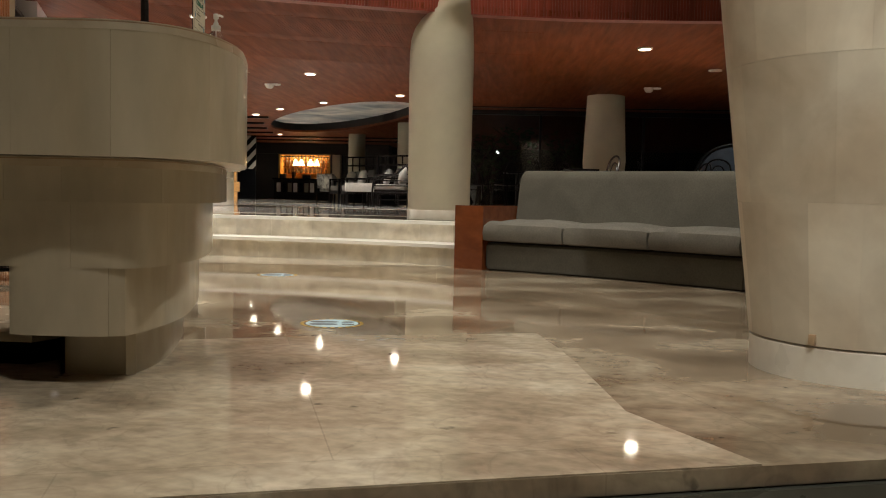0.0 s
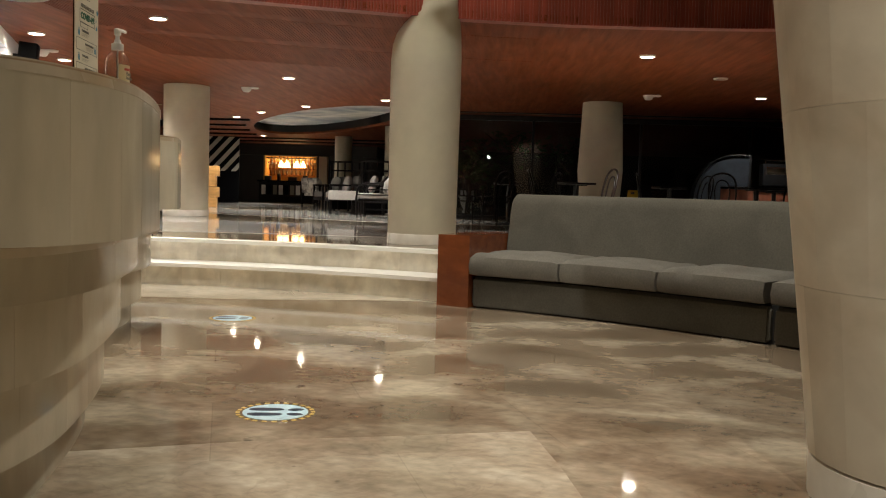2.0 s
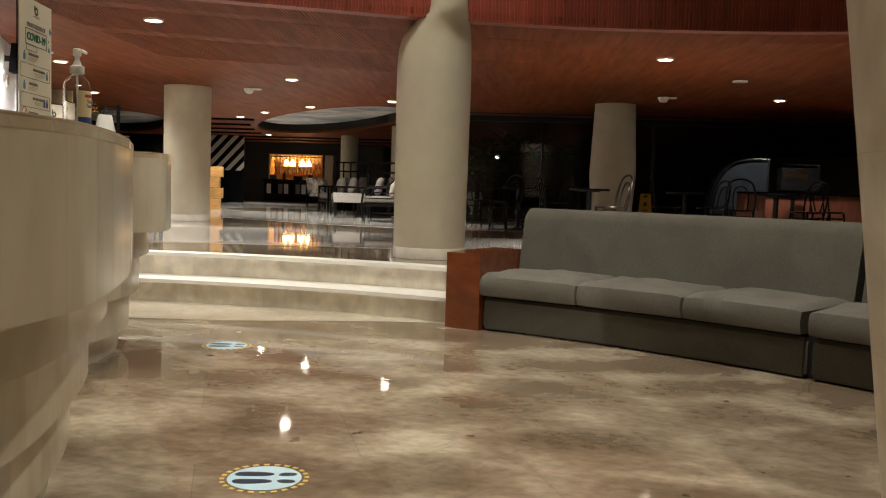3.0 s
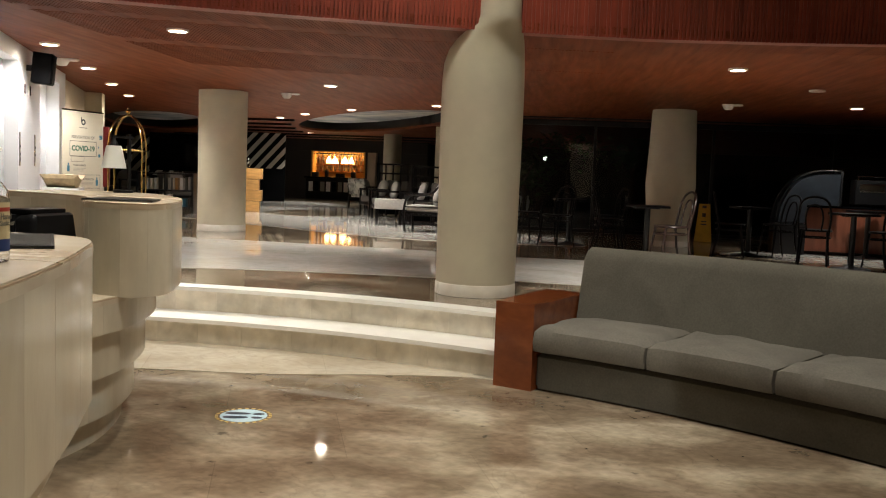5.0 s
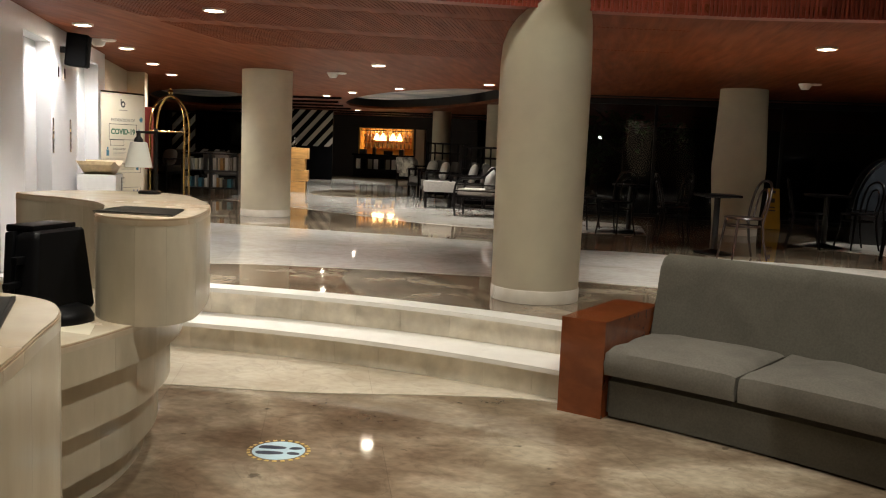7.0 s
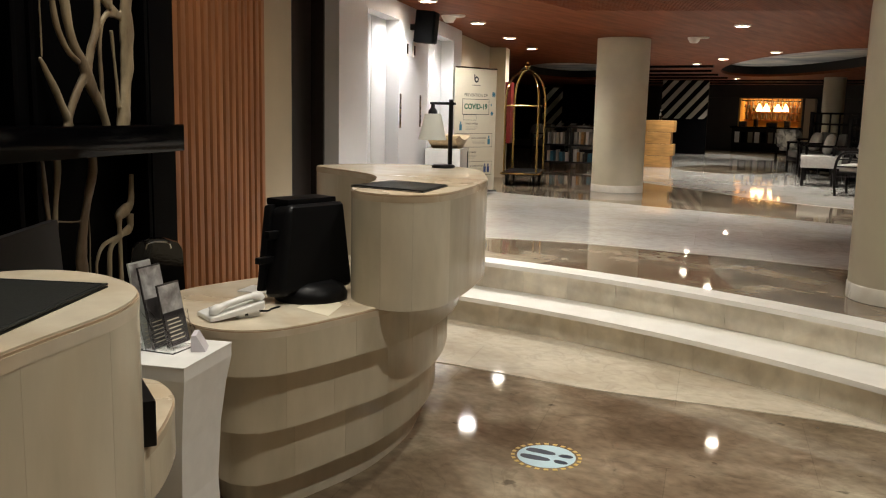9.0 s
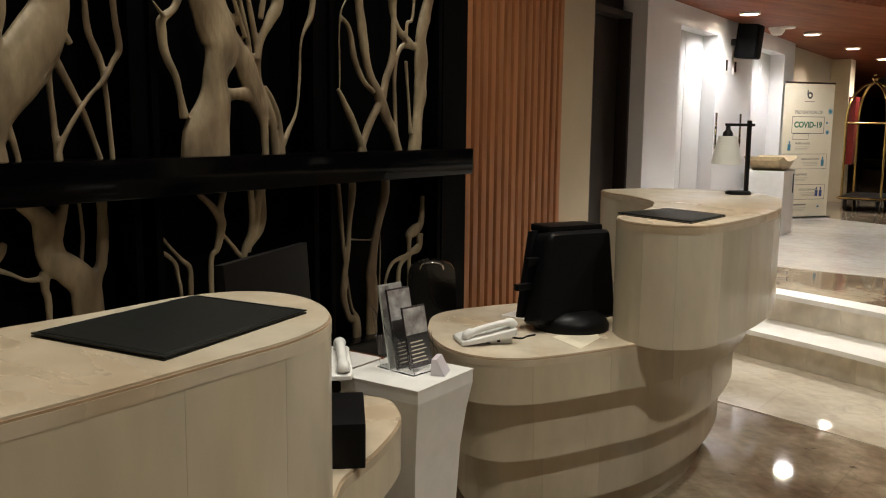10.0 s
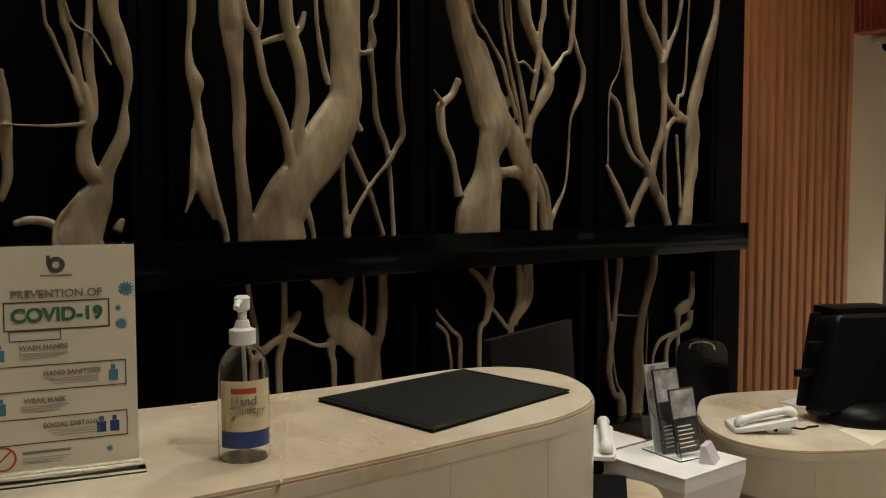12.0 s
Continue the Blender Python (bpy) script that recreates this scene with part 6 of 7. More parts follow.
part("gas_column", cyl(bmesh.new(), 0.025, 0.025, 0.06, 0.43), BLACK_METAL, ch)
for k in range(5):
    a = k * 72
    part("foot_arm", box(bmesh.new(), (0.0, -0.018, 0.055), (0.27, 0.018, 0.08), 0.005, pose(0, 0, 0, 0, 0, a)), BLACK_METAL, ch)
    part("castor", lathe(bmesh.new(), [(0.0, -0.015), (0.027, -0.012), (0.027, 0.012), (0.0, 0.015)], 14, pose(0.26 * math.cos(radians(a)), 0.26 * math.sin(radians(a)), 0.0275, 90, 0, a), closed=False), BLACK_PLASTIC, ch)

# floor stickers
STICK_BLUE = mat("pale_blue_sticker", (0.52, 0.70, 0.78), 0.35, noise_scale=14, noise_amount=0.06)
STICK_YELLOW = mat("yellow_sticker_edge", (0.62, 0.42, 0.10), 0.4, noise_amount=0.08)
STICK_DARK = mat("navy_footprint", (0.02, 0.03, 0.055), 0.4, noise_amount=0.1)


def sticker(at):
    th = thing("floor_sticker", "round pale blue floor sticker with dark footprints", "floor sticker", at, "distance stickers")
    part("blue_disc", lathe(bmesh.new(), [(0.126, 0.0), (0.126, 0.0014)], 48), STICK_BLUE, th)
    for k in range(24):
        part("rim_dash", strip(bmesh.new(), [Vector((0.136 * math.cos(radians(k * 15 + q)), 0.136 * math.sin(radians(k * 15 + q)))) for q in (0, 4, 8)], [Vector((0.152 * math.cos(radians(k * 15 + q)), 0.152 * math.sin(radians(k * 15 + q)))) for q in (0, 4, 8)], 0.0, 0.0015), STICK_YELLOW, th)
    for side in (-1, 1):
        sole = curve_through([(-0.105, side * 0.036), (-0.09, side * 0.058), (-0.04, side * 0.062), (0.015, side * 0.052), (0.03, side * 0.036), (0.01, side * 0.020), (-0.05, side * 0.016), (-0.095, side * 0.020)], 4, True)
        heel = curve_through([(0.045, side * 0.030), (0.06, side * 0.052), (0.095, side * 0.052), (0.108, side * 0.038), (0.095, side * 0.022), (0.06, side * 0.018)], 4, True)
        part("footprint_sole", prism(bmesh.new(), sole, 0.0, 0.0022), STICK_DARK, th)
        part("footprint_heel", prism(bmesh.new(), heel, 0.0, 0.0022), STICK_DARK, th)
    return th


st = sticker(pose(-0.325, 3.885, 0.0005, 0, 0, 8))
copy_thing(st, pose(-1.21, 6.275, 0.0005, 0, 0, 8))

# ---- lift wall and its things ----
for s0, s1 in ((6.95, 7.02), (6.14, 6.20)):
    th = thing("lift_button_panel", "narrow chrome call panel on the white wall", "lift panel", wall_pose(0), "lift panels")
    part("plate", box(bmesh.new(), (s0, -0.108, 1.28), (s1, -0.1, 1.62), 0.002), CHROME, th)
    for z in (1.40, 1.48):
        part("button", lathe(bmesh.new(), [(0.014, 0.0), (0.014, 0.006)], 14, pose((s0 + s1) / 2, -0.108, z, 90)), BLACK_PLASTIC, th)
    part("display", box(bmesh.new(), (s0 + 0.01, -0.1095, 1.32), (s1 - 0.01, -0.1085, 1.37)), BLACK_GLOSS, th)
for s0 in (6.33, 6.62):
    th = thing("wall_indicator", "small dark indicator plate high on the white wall", "lift panel", wall_pose(0))
    part("plate", box(bmesh.new(), (s0, -0.115, 2.0), (s0 + 0.09, -0.1, 2.15), 0.003), TRIM, th)
    part("window", box(bmesh.new(), (s0 + 0.015, -0.1165, 2.02), (s0 + 0.075, -0.1155, 2.12)), BLACK_GLOSS, th)
lift = thing("door_2", "glossy white lift doors with a thin dark gap, closed", "lift door", wall_pose(0))
lift["kind"] = "structure"
GLOSS_WHITE = mat("glossy_white_panel", (0.66, 0.66, 0.66), 0.18, noise_scale=2, noise_amount=0.03)
for a, b in ((5.12, 5.605), (5.612, 6.10)):
    part("leaf", box(bmesh.new(), (a, 0.03, 0.39), (b, 0.058, 2.325), 0.002), GLOSS_WHITE, lift)
part("dark_gap", box(bmesh.new(), (5.10, 0.05, 0.39), (5.12, 0.0585, 2.325)), SHADOW_GAP, lift)

spk = thing("wall_speaker", "black loudspeaker box on a bracket, high on the white wall", "loudspeaker", wall_pose(0))
part("cabinet", box(bmesh.new(), (-0.095, -0.10, -0.16), (0.095, 0.10, 0.16), 0.02, pose(6.56, -0.26, 2.30, 5), 3), BLACK_PANEL, spk)
part("grille", box(bmesh.new(), (-0.085, -0.108, -0.15), (0.085, -0.101, 0.15), 0.003, pose(6.56, -0.26, 2.30, 5)), BLACK_PANEL, spk)
part("bracket", box(bmesh.new(), (6.53, -0.18, 2.27), (6.59, -0.098, 2.33), 0.004), BLACK_METAL, spk)

stn = thing("hand_wash_cabinet", "white cabinet with a curved wooden bowl top, by the lift wall", "cabinet", wall_pose(7.35, 0.34, UPPER))
part("body", box(bmesh.new(), (-0.25, -0.20, 0.0), (0.25, 0.20, 0.66), 0.01), WHITE_PLASTIC, stn)
bm = bmesh.new()
rings = []
for k in range(9):
    u = k / 8 * 2 - 1
    rings.append([bm.verts.new((0.31 * u, y, z)) for y, z in ((-0.20, 0.755 + 0.05 * u * u), (0.20, 0.755 + 0.05 * u * u), (0.15, 0.645 + 0.12 * u * u), (-0.15, 0.645 + 0.12 * u * u))])
for a, b in zip(rings, rings[1:]):
    for i in range(4):
        bm.faces.new((a[i], a[(i + 1) % 4], b[(i + 1) % 4], b[i]))
bm.faces.new(rings[0])
bm.faces.new(rings[-1][::-1])
part("bowl_top", bm, mat("pale_bowl_wood", (0.45, 0.34, 0.19), 0.45, noise_scale=6, noise_amount=0.15, stretch=(1, 5, 5)), stn, "curved pale wooden top")
part("slot", box(bmesh.new(), (0.14, -0.203, 0.42), (0.19, -0.2005, 0.62)), SHADOW_GAP, stn)

ban = thing("rollup_banner", "cream roll-up banner with a printed health notice", "banner", pose(-5.72, 12.81, UPPER, 0, 0, 76.8))
part("foot_case", box(bmesh.new(), (-0.39, -0.06, 0.0), (0.39, 0.06, 0.05), 0.015), CHROME, ban)
part("sheet", box(bmesh.new(), (-0.375, -0.002, 0.045), (0.375, 0.002, 1.62)), PAPER, ban)
part("top_rail", box(bmesh.new(), (-0.38, -0.008, 1.615), (0.38, 0.008, 1.635), 0.003), CHROME, ban)
part("pole", cyl(bmesh.new(), 0.01, 0.01, 0.03, 1.62, pose(0, 0.02, 0), 10), CHROME, ban)
poster_marks(ban, 0.74, 1.60, -0.005, 2)

cart = thing("luggage_cart", "polished brass birdcage luggage cart on black wheels", "luggage cart", wall_pose(11.0, 0.75, UPPER))
part("platform", box(bmesh.new(), (-0.50, -0.27, 0.155), (0.50, 0.27, 0.20), 0.02), BLACK_WOOD, cart)
part("platform_rim", box(bmesh.new(), (-0.52, -0.29, 0.165), (0.52, 0.29, 0.19), 0.012), BRASS, cart)
for sx in (-1, 1):
    for sy in (-1, 1):
        part("hoop_post", tube(bmesh.new(), curve_through([(sx * 0.46, sy * 0.24, 0.19), (sx * 0.46, sy * 0.24, 0.8), (sx * 0.46, sy * 0.24, 1.25), (sx * 0.38, sy * 0.20, 1.50), (sx * 0.2, sy * 0.1, 1.66), (0, 0, 1.71)], 6), 0.016, 10), BRASS, cart)
        part("wheel", lathe(bmesh.new(), [(0.0, -0.02), (0.06, -0.02), (0.075, -0.012), (0.075, 0.012), (0.06, 0.02), (0.0, 0.02)], 22, pose(sx * 0.38, sy * 0.2, 0.076, 90), closed=False), BLACK_PLASTIC, cart)
        part("fork", box(bmesh.new(), (sx * 0.38 - 0.02, sy * 0.2 - 0.03, 0.09), (sx * 0.38 + 0.02, sy * 0.2 + 0.03, 0.158), 0.004), BLACK_METAL, cart)
for y in (-0.24, 0.24):
    part("hanger_rail", tube(bmesh.new(), [(-0.46, y, 1.17), (0.46, y, 1.17)], 0.012, 10), BRASS, cart)
for x in (-0.46, 0.46):
    part("end_rail", tube(bmesh.new(), [(x, -0.24, 1.17), (x, 0.24, 1.17)], 0.012, 10), BRASS, cart)
part("finial", lathe(bmesh.new(), [(0.03, 1.70), (0.045, 1.715), (0.02, 1.73), (0.042, 1.765), (0.03, 1.79), (0.012, 1.80), (0.02, 1.815), (0.0, 1.83)], 20), BRASS, cart)

solid("fire_hose_box", box(bmesh.new(), (12.14, -0.35, 0.95), (12.46, -0.25, 1.95), 0.006), mat("fire_red_paint", (0.22, 0.014, 0.014), 0.4, noise_amount=0.06), "red fire hose box on the beige pier", "fire box", at=wall_pose(0))

cam_dome = thing("security_camera", "small dark dome camera on a white mount under the ceiling's edge", "camera", wall_pose(3.38, 0.10, 2.40))
part("mount", lathe(bmesh.new(), [(0.05, 0.03), (0.055, 0.06), (0.055, 0.075)], 20), WHITE_PLASTIC, cam_dome)
part("arm", box(bmesh.new(), (-0.02, -0.01, 0.05), (0.02, 0.10, 0.075), 0.004), WHITE_PLASTIC, cam_dome)
part("dome", lathe(bmesh.new(), [(0.005, -0.018), (0.028, -0.010), (0.043, 0.010), (0.046, 0.032)], 20), BLACK_GLOSS, cam_dome)

for x, y in ((-5.15, 11.3), (2.87, 14.6), (-3.57, 14.8)):
    th = thing("smoke_detector", "off-white smoke detector under the wooden ceiling", "detector", pose(x, y, CEIL), "smoke detectors")
    part("base_plate", lathe(bmesh.new(), [(0.07, -0.02), (0.08, -0.012), (0.08, 0.0)], 20, pose(0.12, 0, 0)), TRIM, th)
    part("body", lathe(bmesh.new(), [(0.045, -0.075), (0.06, -0.06), (0.085, -0.015), (0.085, 0.001)], 20), TRIM, th)

# ---- lounge, bar and far things ----
def bentwood_chair(at, material, label, group=""):
    th = thing("bentwood_chair", label, "chair", at, group)
    part("seat", lathe(bmesh.new(), [(0.0, 0.445), (0.195, 0.445), (0.205, 0.455), (0.20, 0.468), (0.15, 0.462), (0.0, 0.458)], 28, closed=False), material, th)
    part("seat_ring", lathe(bmesh.new(), [(0.19, 0.36), (0.197, 0.36), (0.197, 0.378), (0.19, 0.378), (0.19, 0.36)], 28, closed=False), material, th)
    for sx in (-1, 1):
        part("front_leg", tube(bmesh.new(), [(sx * 0.14, -0.13, 0.45), (sx * 0.16, -0.16, 0.2), (sx * 0.18, -0.19, 0.0)], [0.016, 0.014, 0.011], 8), material, th)
        part("back_leg", tube(bmesh.new(), [(sx * 0.16, 0.14, 0.46), (sx * 0.165, 0.17, 0.2), (sx * 0.175, 0.22, 0.0)], [0.015, 0.014, 0.011], 8), material, th)
    part("outer_hoop", tube(bmesh.new(), curve_through([(-0.17, 0.14, 0.40), (-0.185, 0.19, 0.65), (-0.14, 0.23, 0.82), (0, 0.245, 0.875), (0.14, 0.23, 0.82), (0.185, 0.19, 0.65), (0.17, 0.14, 0.40)], 6), 0.0145, 8), material, th)
    part("inner_hoop", tube(bmesh.new(), curve_through([(-0.085, 0.165, 0.46), (-0.10, 0.20, 0.62), (-0.07, 0.225, 0.74), (0, 0.233, 0.78), (0.07, 0.225, 0.74), (0.10, 0.20, 0.62), (0.085, 0.165, 0.46)], 6), 0.011, 8), material, th)
    return th


DARK_BENT = mat("dark_bentwood", (0.022, 0.009, 0.005), 0.35, noise_scale=8, noise_amount=0.2)
bentwood_chair(pose(1.88, 12.5, UPPER, 0, 0, -72), DARK_BENT, "dark brown bentwood chair with a double hoop back, by the column")
black_chair = bentwood_chair(pose(3.62, 14.45, UPPER, 0, 0, -70), BLACK_WOOD, "black bentwood chair in the dim dining area", "dining area chairs")
for x, y, a in ((3.74, 13.2, 160), (4.62, 13.25, -60), (2.92, 14.2, 80), (1.25, 13.9, 95), (0.55, 14.6, -40), (0.1, 15.4, 60), (1.35, 15.2, -120), (5.2, 14.0, 30)):
    copy_thing(black_chair, pose(x, y, UPPER, 0, 0, a))


def cafe_table(at, group="dining area tables"):
    th = thing("cafe_table", "black square cafe table on a round iron foot", "table", at, group)
    part("tabletop", box(bmesh.new(), (-0.22, -0.22, 0.66), (0.22, 0.22, 0.69), 0.006), BLACK_WOOD, th)
    part("pedestal", cyl(bmesh.new(), 0.035, 0.035, 0.02, 0.66), BLACK_METAL, th)
    part("foot", lathe(bmesh.new(), [(0.23, 0.0), (0.23, 0.01), (0.08, 0.03), (0.04, 0.05)], 24), BLACK_METAL, th)
    part("cross_bracket", box(bmesh.new(), (-0.15, -0.02, 0.645), (0.15, 0.02, 0.66), 0.002), BLACK_METAL, th)
    return th


tb = cafe_table(pose(1.65, 12.95, UPPER, 0, 0, 10))
for x, y in ((3.25, 14.55), (4.15, 13.05), (0.75, 15.1), (5.0, 15.0)):
    copy_thing(tb, pose(x, y, UPPER, 0, 0, 10))

yel = thing("wet_floor_sign", "folded yellow plastic wet floor sign standing open", "warning sign", pose(3.13, 17.4, UPPER, 0, 0, -12))
YELLOW = mat("yellow_plastic", (0.55, 0.33, 0.02), 0.45, noise_scale=10, noise_amount=0.08)
for s in (-1, 1):
    bm = prism(bmesh.new(), [Vector((-0.145, 0)), Vector((0.145, 0)), Vector((0.09, 0.66)), Vector((-0.09, 0.66))], -0.008, 0.008, 0.003)
    bmesh.ops.transform(bm, matrix=pose(0, s * 0.12, 0, 90 + s * 9), verts=bm.verts)
    part("leaf", bm, YELLOW, yel)
for z, w, h in ((0.60, 0.07, 0.045), (0.30, 0.10, 0.02), (0.35, 0.09, 0.02), (0.46, 0.06, 0.07)):
    part("print_bar", box(bmesh.new(), (-w / 2, -0.004, -h / 2), (w / 2, 0.0, h / 2), 0, pose(0, -0.132 + z * 0.158, z, -9)), INK, yel)

counter = thing("bar_counter", "red-brown panelled serving counter with a black top", "counter", pose(5.3, 15.6, UPPER, 0, 0, -8))
part("front", box(bmesh.new(), (-1.1, -0.3, 0.05), (1.4, 0.3, 0.70), 0.006), mat("counter_red_wood", (0.20, 0.065, 0.035), 0.4, noise_scale=4, noise_amount=0.2, stretch=(5, 5, 0.6)), counter)
part("top", box(bmesh.new(), (-1.15, -0.35, 0.70), (1.45, 0.35, 0.735), 0.006), BLACK_GLOSS, counter)
part("kick", box(bmesh.new(), (-1.05, -0.26, 0.0), (1.35, 0.26, 0.05)), SHADOW_GAP, counter)
case = thing("display_case", "curved glass display case, empty, on a black base", "display case", pose(4.25, 15.5, UPPER, 0, 0, -8))
part("base", box(bmesh.new(), (-0.45, -0.3, 0.0), (0.0, 0.3, 0.46), 0.01), BLACK_METAL, case)
curve_p = [(-0.44, 0.46), (-0.40, 0.72), (-0.28, 0.98), (-0.10, 1.16), (0.15, 1.24), (0.45, 1.25)]
bm = bmesh.new()
pts = curve_through([(x, z) for x, z in curve_p], 5)
rows = [[bm.verts.new((p.x, y, p.y)) for p in pts] for y in (-0.3, 0.3)]
for i in range(len(pts) - 1):
    bm.faces.new((rows[0][i], rows[0][i + 1], rows[1][i + 1], rows[1][i]))
bmesh.ops.solidify(bm, geom=bm.faces[:], thickness=0.006)
part("curved_glass", bm, ACRYLIC, case)
# bluish sheen of the curved glass, put in as a coloured body behind it
inner = [Vector((p.x * 0.93 + 0.02, 0.47 + (p.y - 0.46) * 0.93)) for p in pts]
bm = prism(bmesh.new(), inner + [Vector((inner[-1].x, 0.74)), Vector((0.0, 0.74)), Vector((0.0, 0.47))], -0.27, 0.27)
bmesh.ops.transform(bm, matrix=pose(0, 0, 0, 90), verts=bm.verts)
part("sheen_liner", bm, mat("blue_grey_glass_sheen", (0.016, 0.021, 0.028), 0.35, noise_scale=9, noise_amount=0.3), case, "dim blue-grey body added for the sheen of the glass")
for y in (-0.3, 0.3):
    part("edge_trim", tube(bmesh.new(), [(p.x, y, p.y) for p in pts], 0.008, 8), BLACK_METAL, case, "thin metal edge")
part("back_frame", box(bmesh.new(), (0.43, -0.3, 0.736), (0.46, 0.3, 1.25), 0.004), BLACK_METAL, case)
part("inner_shelf", box(bmesh.new(), (-0.2, -0.28, 0.80), (0.42, 0.28, 0.806)), ACRYLIC, case)
ap = thing("coffee_machine", "dark coffee machine with a steel front on the counter", "machine", pose(5.25, 15.55, UPPER + 0.735, 0, 0, -8))
part("body", box(bmesh.new(), (-0.3, -0.2, 0.03), (0.3, 0.2, 0.40), 0.03, None, 3), BLACK_METAL, ap)
part("steel_panel", box(bmesh.new(), (-0.24, -0.208, 0.22), (0.10, -0.201, 0.34), 0.004), CHROME, ap)
part("cup_rail", tube(bmesh.new(), [(-0.28, -0.18, 0.45), (0.28, -0.18, 0.45)], 0.008, 8), CHROME, ap)
for x in (-0.26, 0.26):
    part("foot", cyl(bmesh.new(), 0.02, 0.02, 0.0, 0.032, pose(x, 0, 0), 10), BLACK_PLASTIC, ap)
    part("rail_post", cyl(bmesh.new(), 0.006, 0.006, 0.39, 0.45, pose(x, -0.18, 0), 8), CHROME, ap)

# dark windows to the garden
PANE = glass("window_pane", (0.55, 0.6, 0.62), 0.0, 1.45)
def window_run(name, a, b, count):
    a, b = Vector(a), Vector(b)
    th = thing(name, "tall dark window wall in black frames, night outside", "window")
    th["kind"] = "structure"
    d = (b - a).normalized()
    th.matrix_world = pose(a.x, a.y, UPPER, 0, 0, math.degrees(math.atan2(d.y, d.x)))
    ln = (b - a).length
    h = CEIL - UPPER - 0.003
    part("head_frame", box(bmesh.new(), (0, -0.05, h - 0.10), (ln, 0.05, h), 0.003), BLACK_METAL, th)
    part("sill", box(bmesh.new(), (0, -0.05, 0.0), (ln, 0.05, 0.06), 0.003), BLACK_METAL, th)
    for i in range(count + 1):
        x = ln * i / count
        part("mullion", box(bmesh.new(), (x - 0.025, -0.045, 0.06), (x + 0.025, 0.045, h - 0.10), 0.002), BLACK_METAL, th)
        if i < count:
            p = part("pane", box(bmesh.new(), (x + 0.026, -0.004, 0.061), (x + ln / count - 0.026, 0.004, h - 0.101)), PANE, th)
            p.visible_shadow = False


window_run("window_1", (-0.9, 18.7), (12.15, 18.7), 6)
window_run("window_2", (-0.9, 33.9), (-0.9, 18.8), 7)
solid("trim_ceiling_edge", box(bmesh.new(), (-0.8, 17.95, CEIL - 0.025), (12.1, 18.02, CEIL - 0.002), 0.003), DARK_DOOR, "dark trim along the ceiling's outer edge", "trim", "structure")
solid("ground", prism(bmesh.new(), [Vector((-0.7, 19.0)), Vector((12.1, 19.0)), Vector((12.1, 33.8)), Vector((-0.7, 33.8))], UPPER, UPPER + 0.02), NIGHT, "dark garden ground outside the windows", "ground", "structure")

LEAF = mat("garden_leaf", (0.045, 0.10, 0.03), 0.6, noise_scale=6, noise_amount=0.3)
BARK = mat("garden_bark", (0.06, 0.045, 0.03), 0.85, noise_scale=12, noise_amount=0.3, bump=0.4)


def tree(at, h, crown_r, seed):
    rnd = random.Random(seed)
    th = thing("garden_tree", "small leafy garden tree in the dark outside the windows", "tree", at, "garden trees")
    bm = tube(bmesh.new(), [(0, 0, 0), (0.03, 0.02, h * 0.35), (-0.02, 0.05, h * 0.7)], [0.07, 0.055, 0.03], 8)
    for k in range(5):
        a = k * 72 + rnd.uniform(-20, 20)
        z = h * rnd.uniform(0.4, 0.65)
        tube(bm, [(0, 0, z), (0.4 * crown_r * math.cos(radians(a)), 0.4 * crown_r * math.sin(radians(a)), z + 0.2), (0.8 * crown_r * math.cos(radians(a)), 0.8 * crown_r * math.sin(radians(a)), z + 0.5)], [0.03, 0.02, 0.008], 6)
    part("trunk", bm, BARK, th)
    verts, faces = [], []
    for k in range(700):
        v = Vector((rnd.gauss(0, 0.45), rnd.gauss(0, 0.45), rnd.gauss(0, 0.38)))
        if v.length > 1.1 or noise.noise(v * 2.3 + Vector((seed, 0, 0))) < -0.12:
            continue
        c = Vector((0, 0, h * 0.74)) + v * crown_r
        a = Vector((rnd.uniform(-1, 1), rnd.uniform(-1, 1), rnd.uniform(-0.6, 0.6))).normalized()
        b = a.cross(Vector((rnd.uniform(-1, 1), rnd.uniform(-1, 1), rnd.uniform(-1, 1)))).normalized()
        s = rnd.uniform(0.05, 0.10)
        j = len(verts)
        verts += [c - a * s, c + b * s * 0.4, c + a * s, c - b * s * 0.4]
        faces.append((j, j + 1, j + 2, j + 3))
    me = bpy.data.meshes.new("crown")
    me.from_pydata(verts, [], faces)
    me.materials.append(LEAF)
    ob = new("crown", me)
    ob.parent = th
    return th


for x, y, h, r, s in ((0.9, 23.5, 2.7, 1.0, 3), (0.2, 26.5, 3.2, 1.2, 5), (2.6, 25.0, 2.4, 0.9, 8), (-0.1, 21.3, 1.5, 0.7, 11)):
    tree(pose(x, y, UPPER + 0.02), h, r, s)
GARDEN_GLOW = mat("garden_lamp_glow", (0.9, 0.9, 0.85), 0.4, emit=(0.95, 0.95, 0.85), emit_strength=6, noise_amount=0.02)
for x, y, z in ((0.35, 24.6, 1.45),):
    th = thing("garden_lamp", "small lit garden lamp on a thin post", "lamp", pose(x, y, UPPER + 0.02), "garden lamps")
    part("post", cyl(bmesh.new(), 0.018, 0.018, 0.0, z), BLACK_METAL, th)
    part("globe", lathe(bmesh.new(), [(0.005, z), (0.04, z + 0.02), (0.05, z + 0.05), (0.04, z + 0.08), (0.005, z + 0.10)], 16), GARDEN_GLOW, th, "glowing globe")
pot = thing("garden_urn", "white urn among the dark plants", "urn", pose(-0.15, 22.4, UPPER + 0.02))
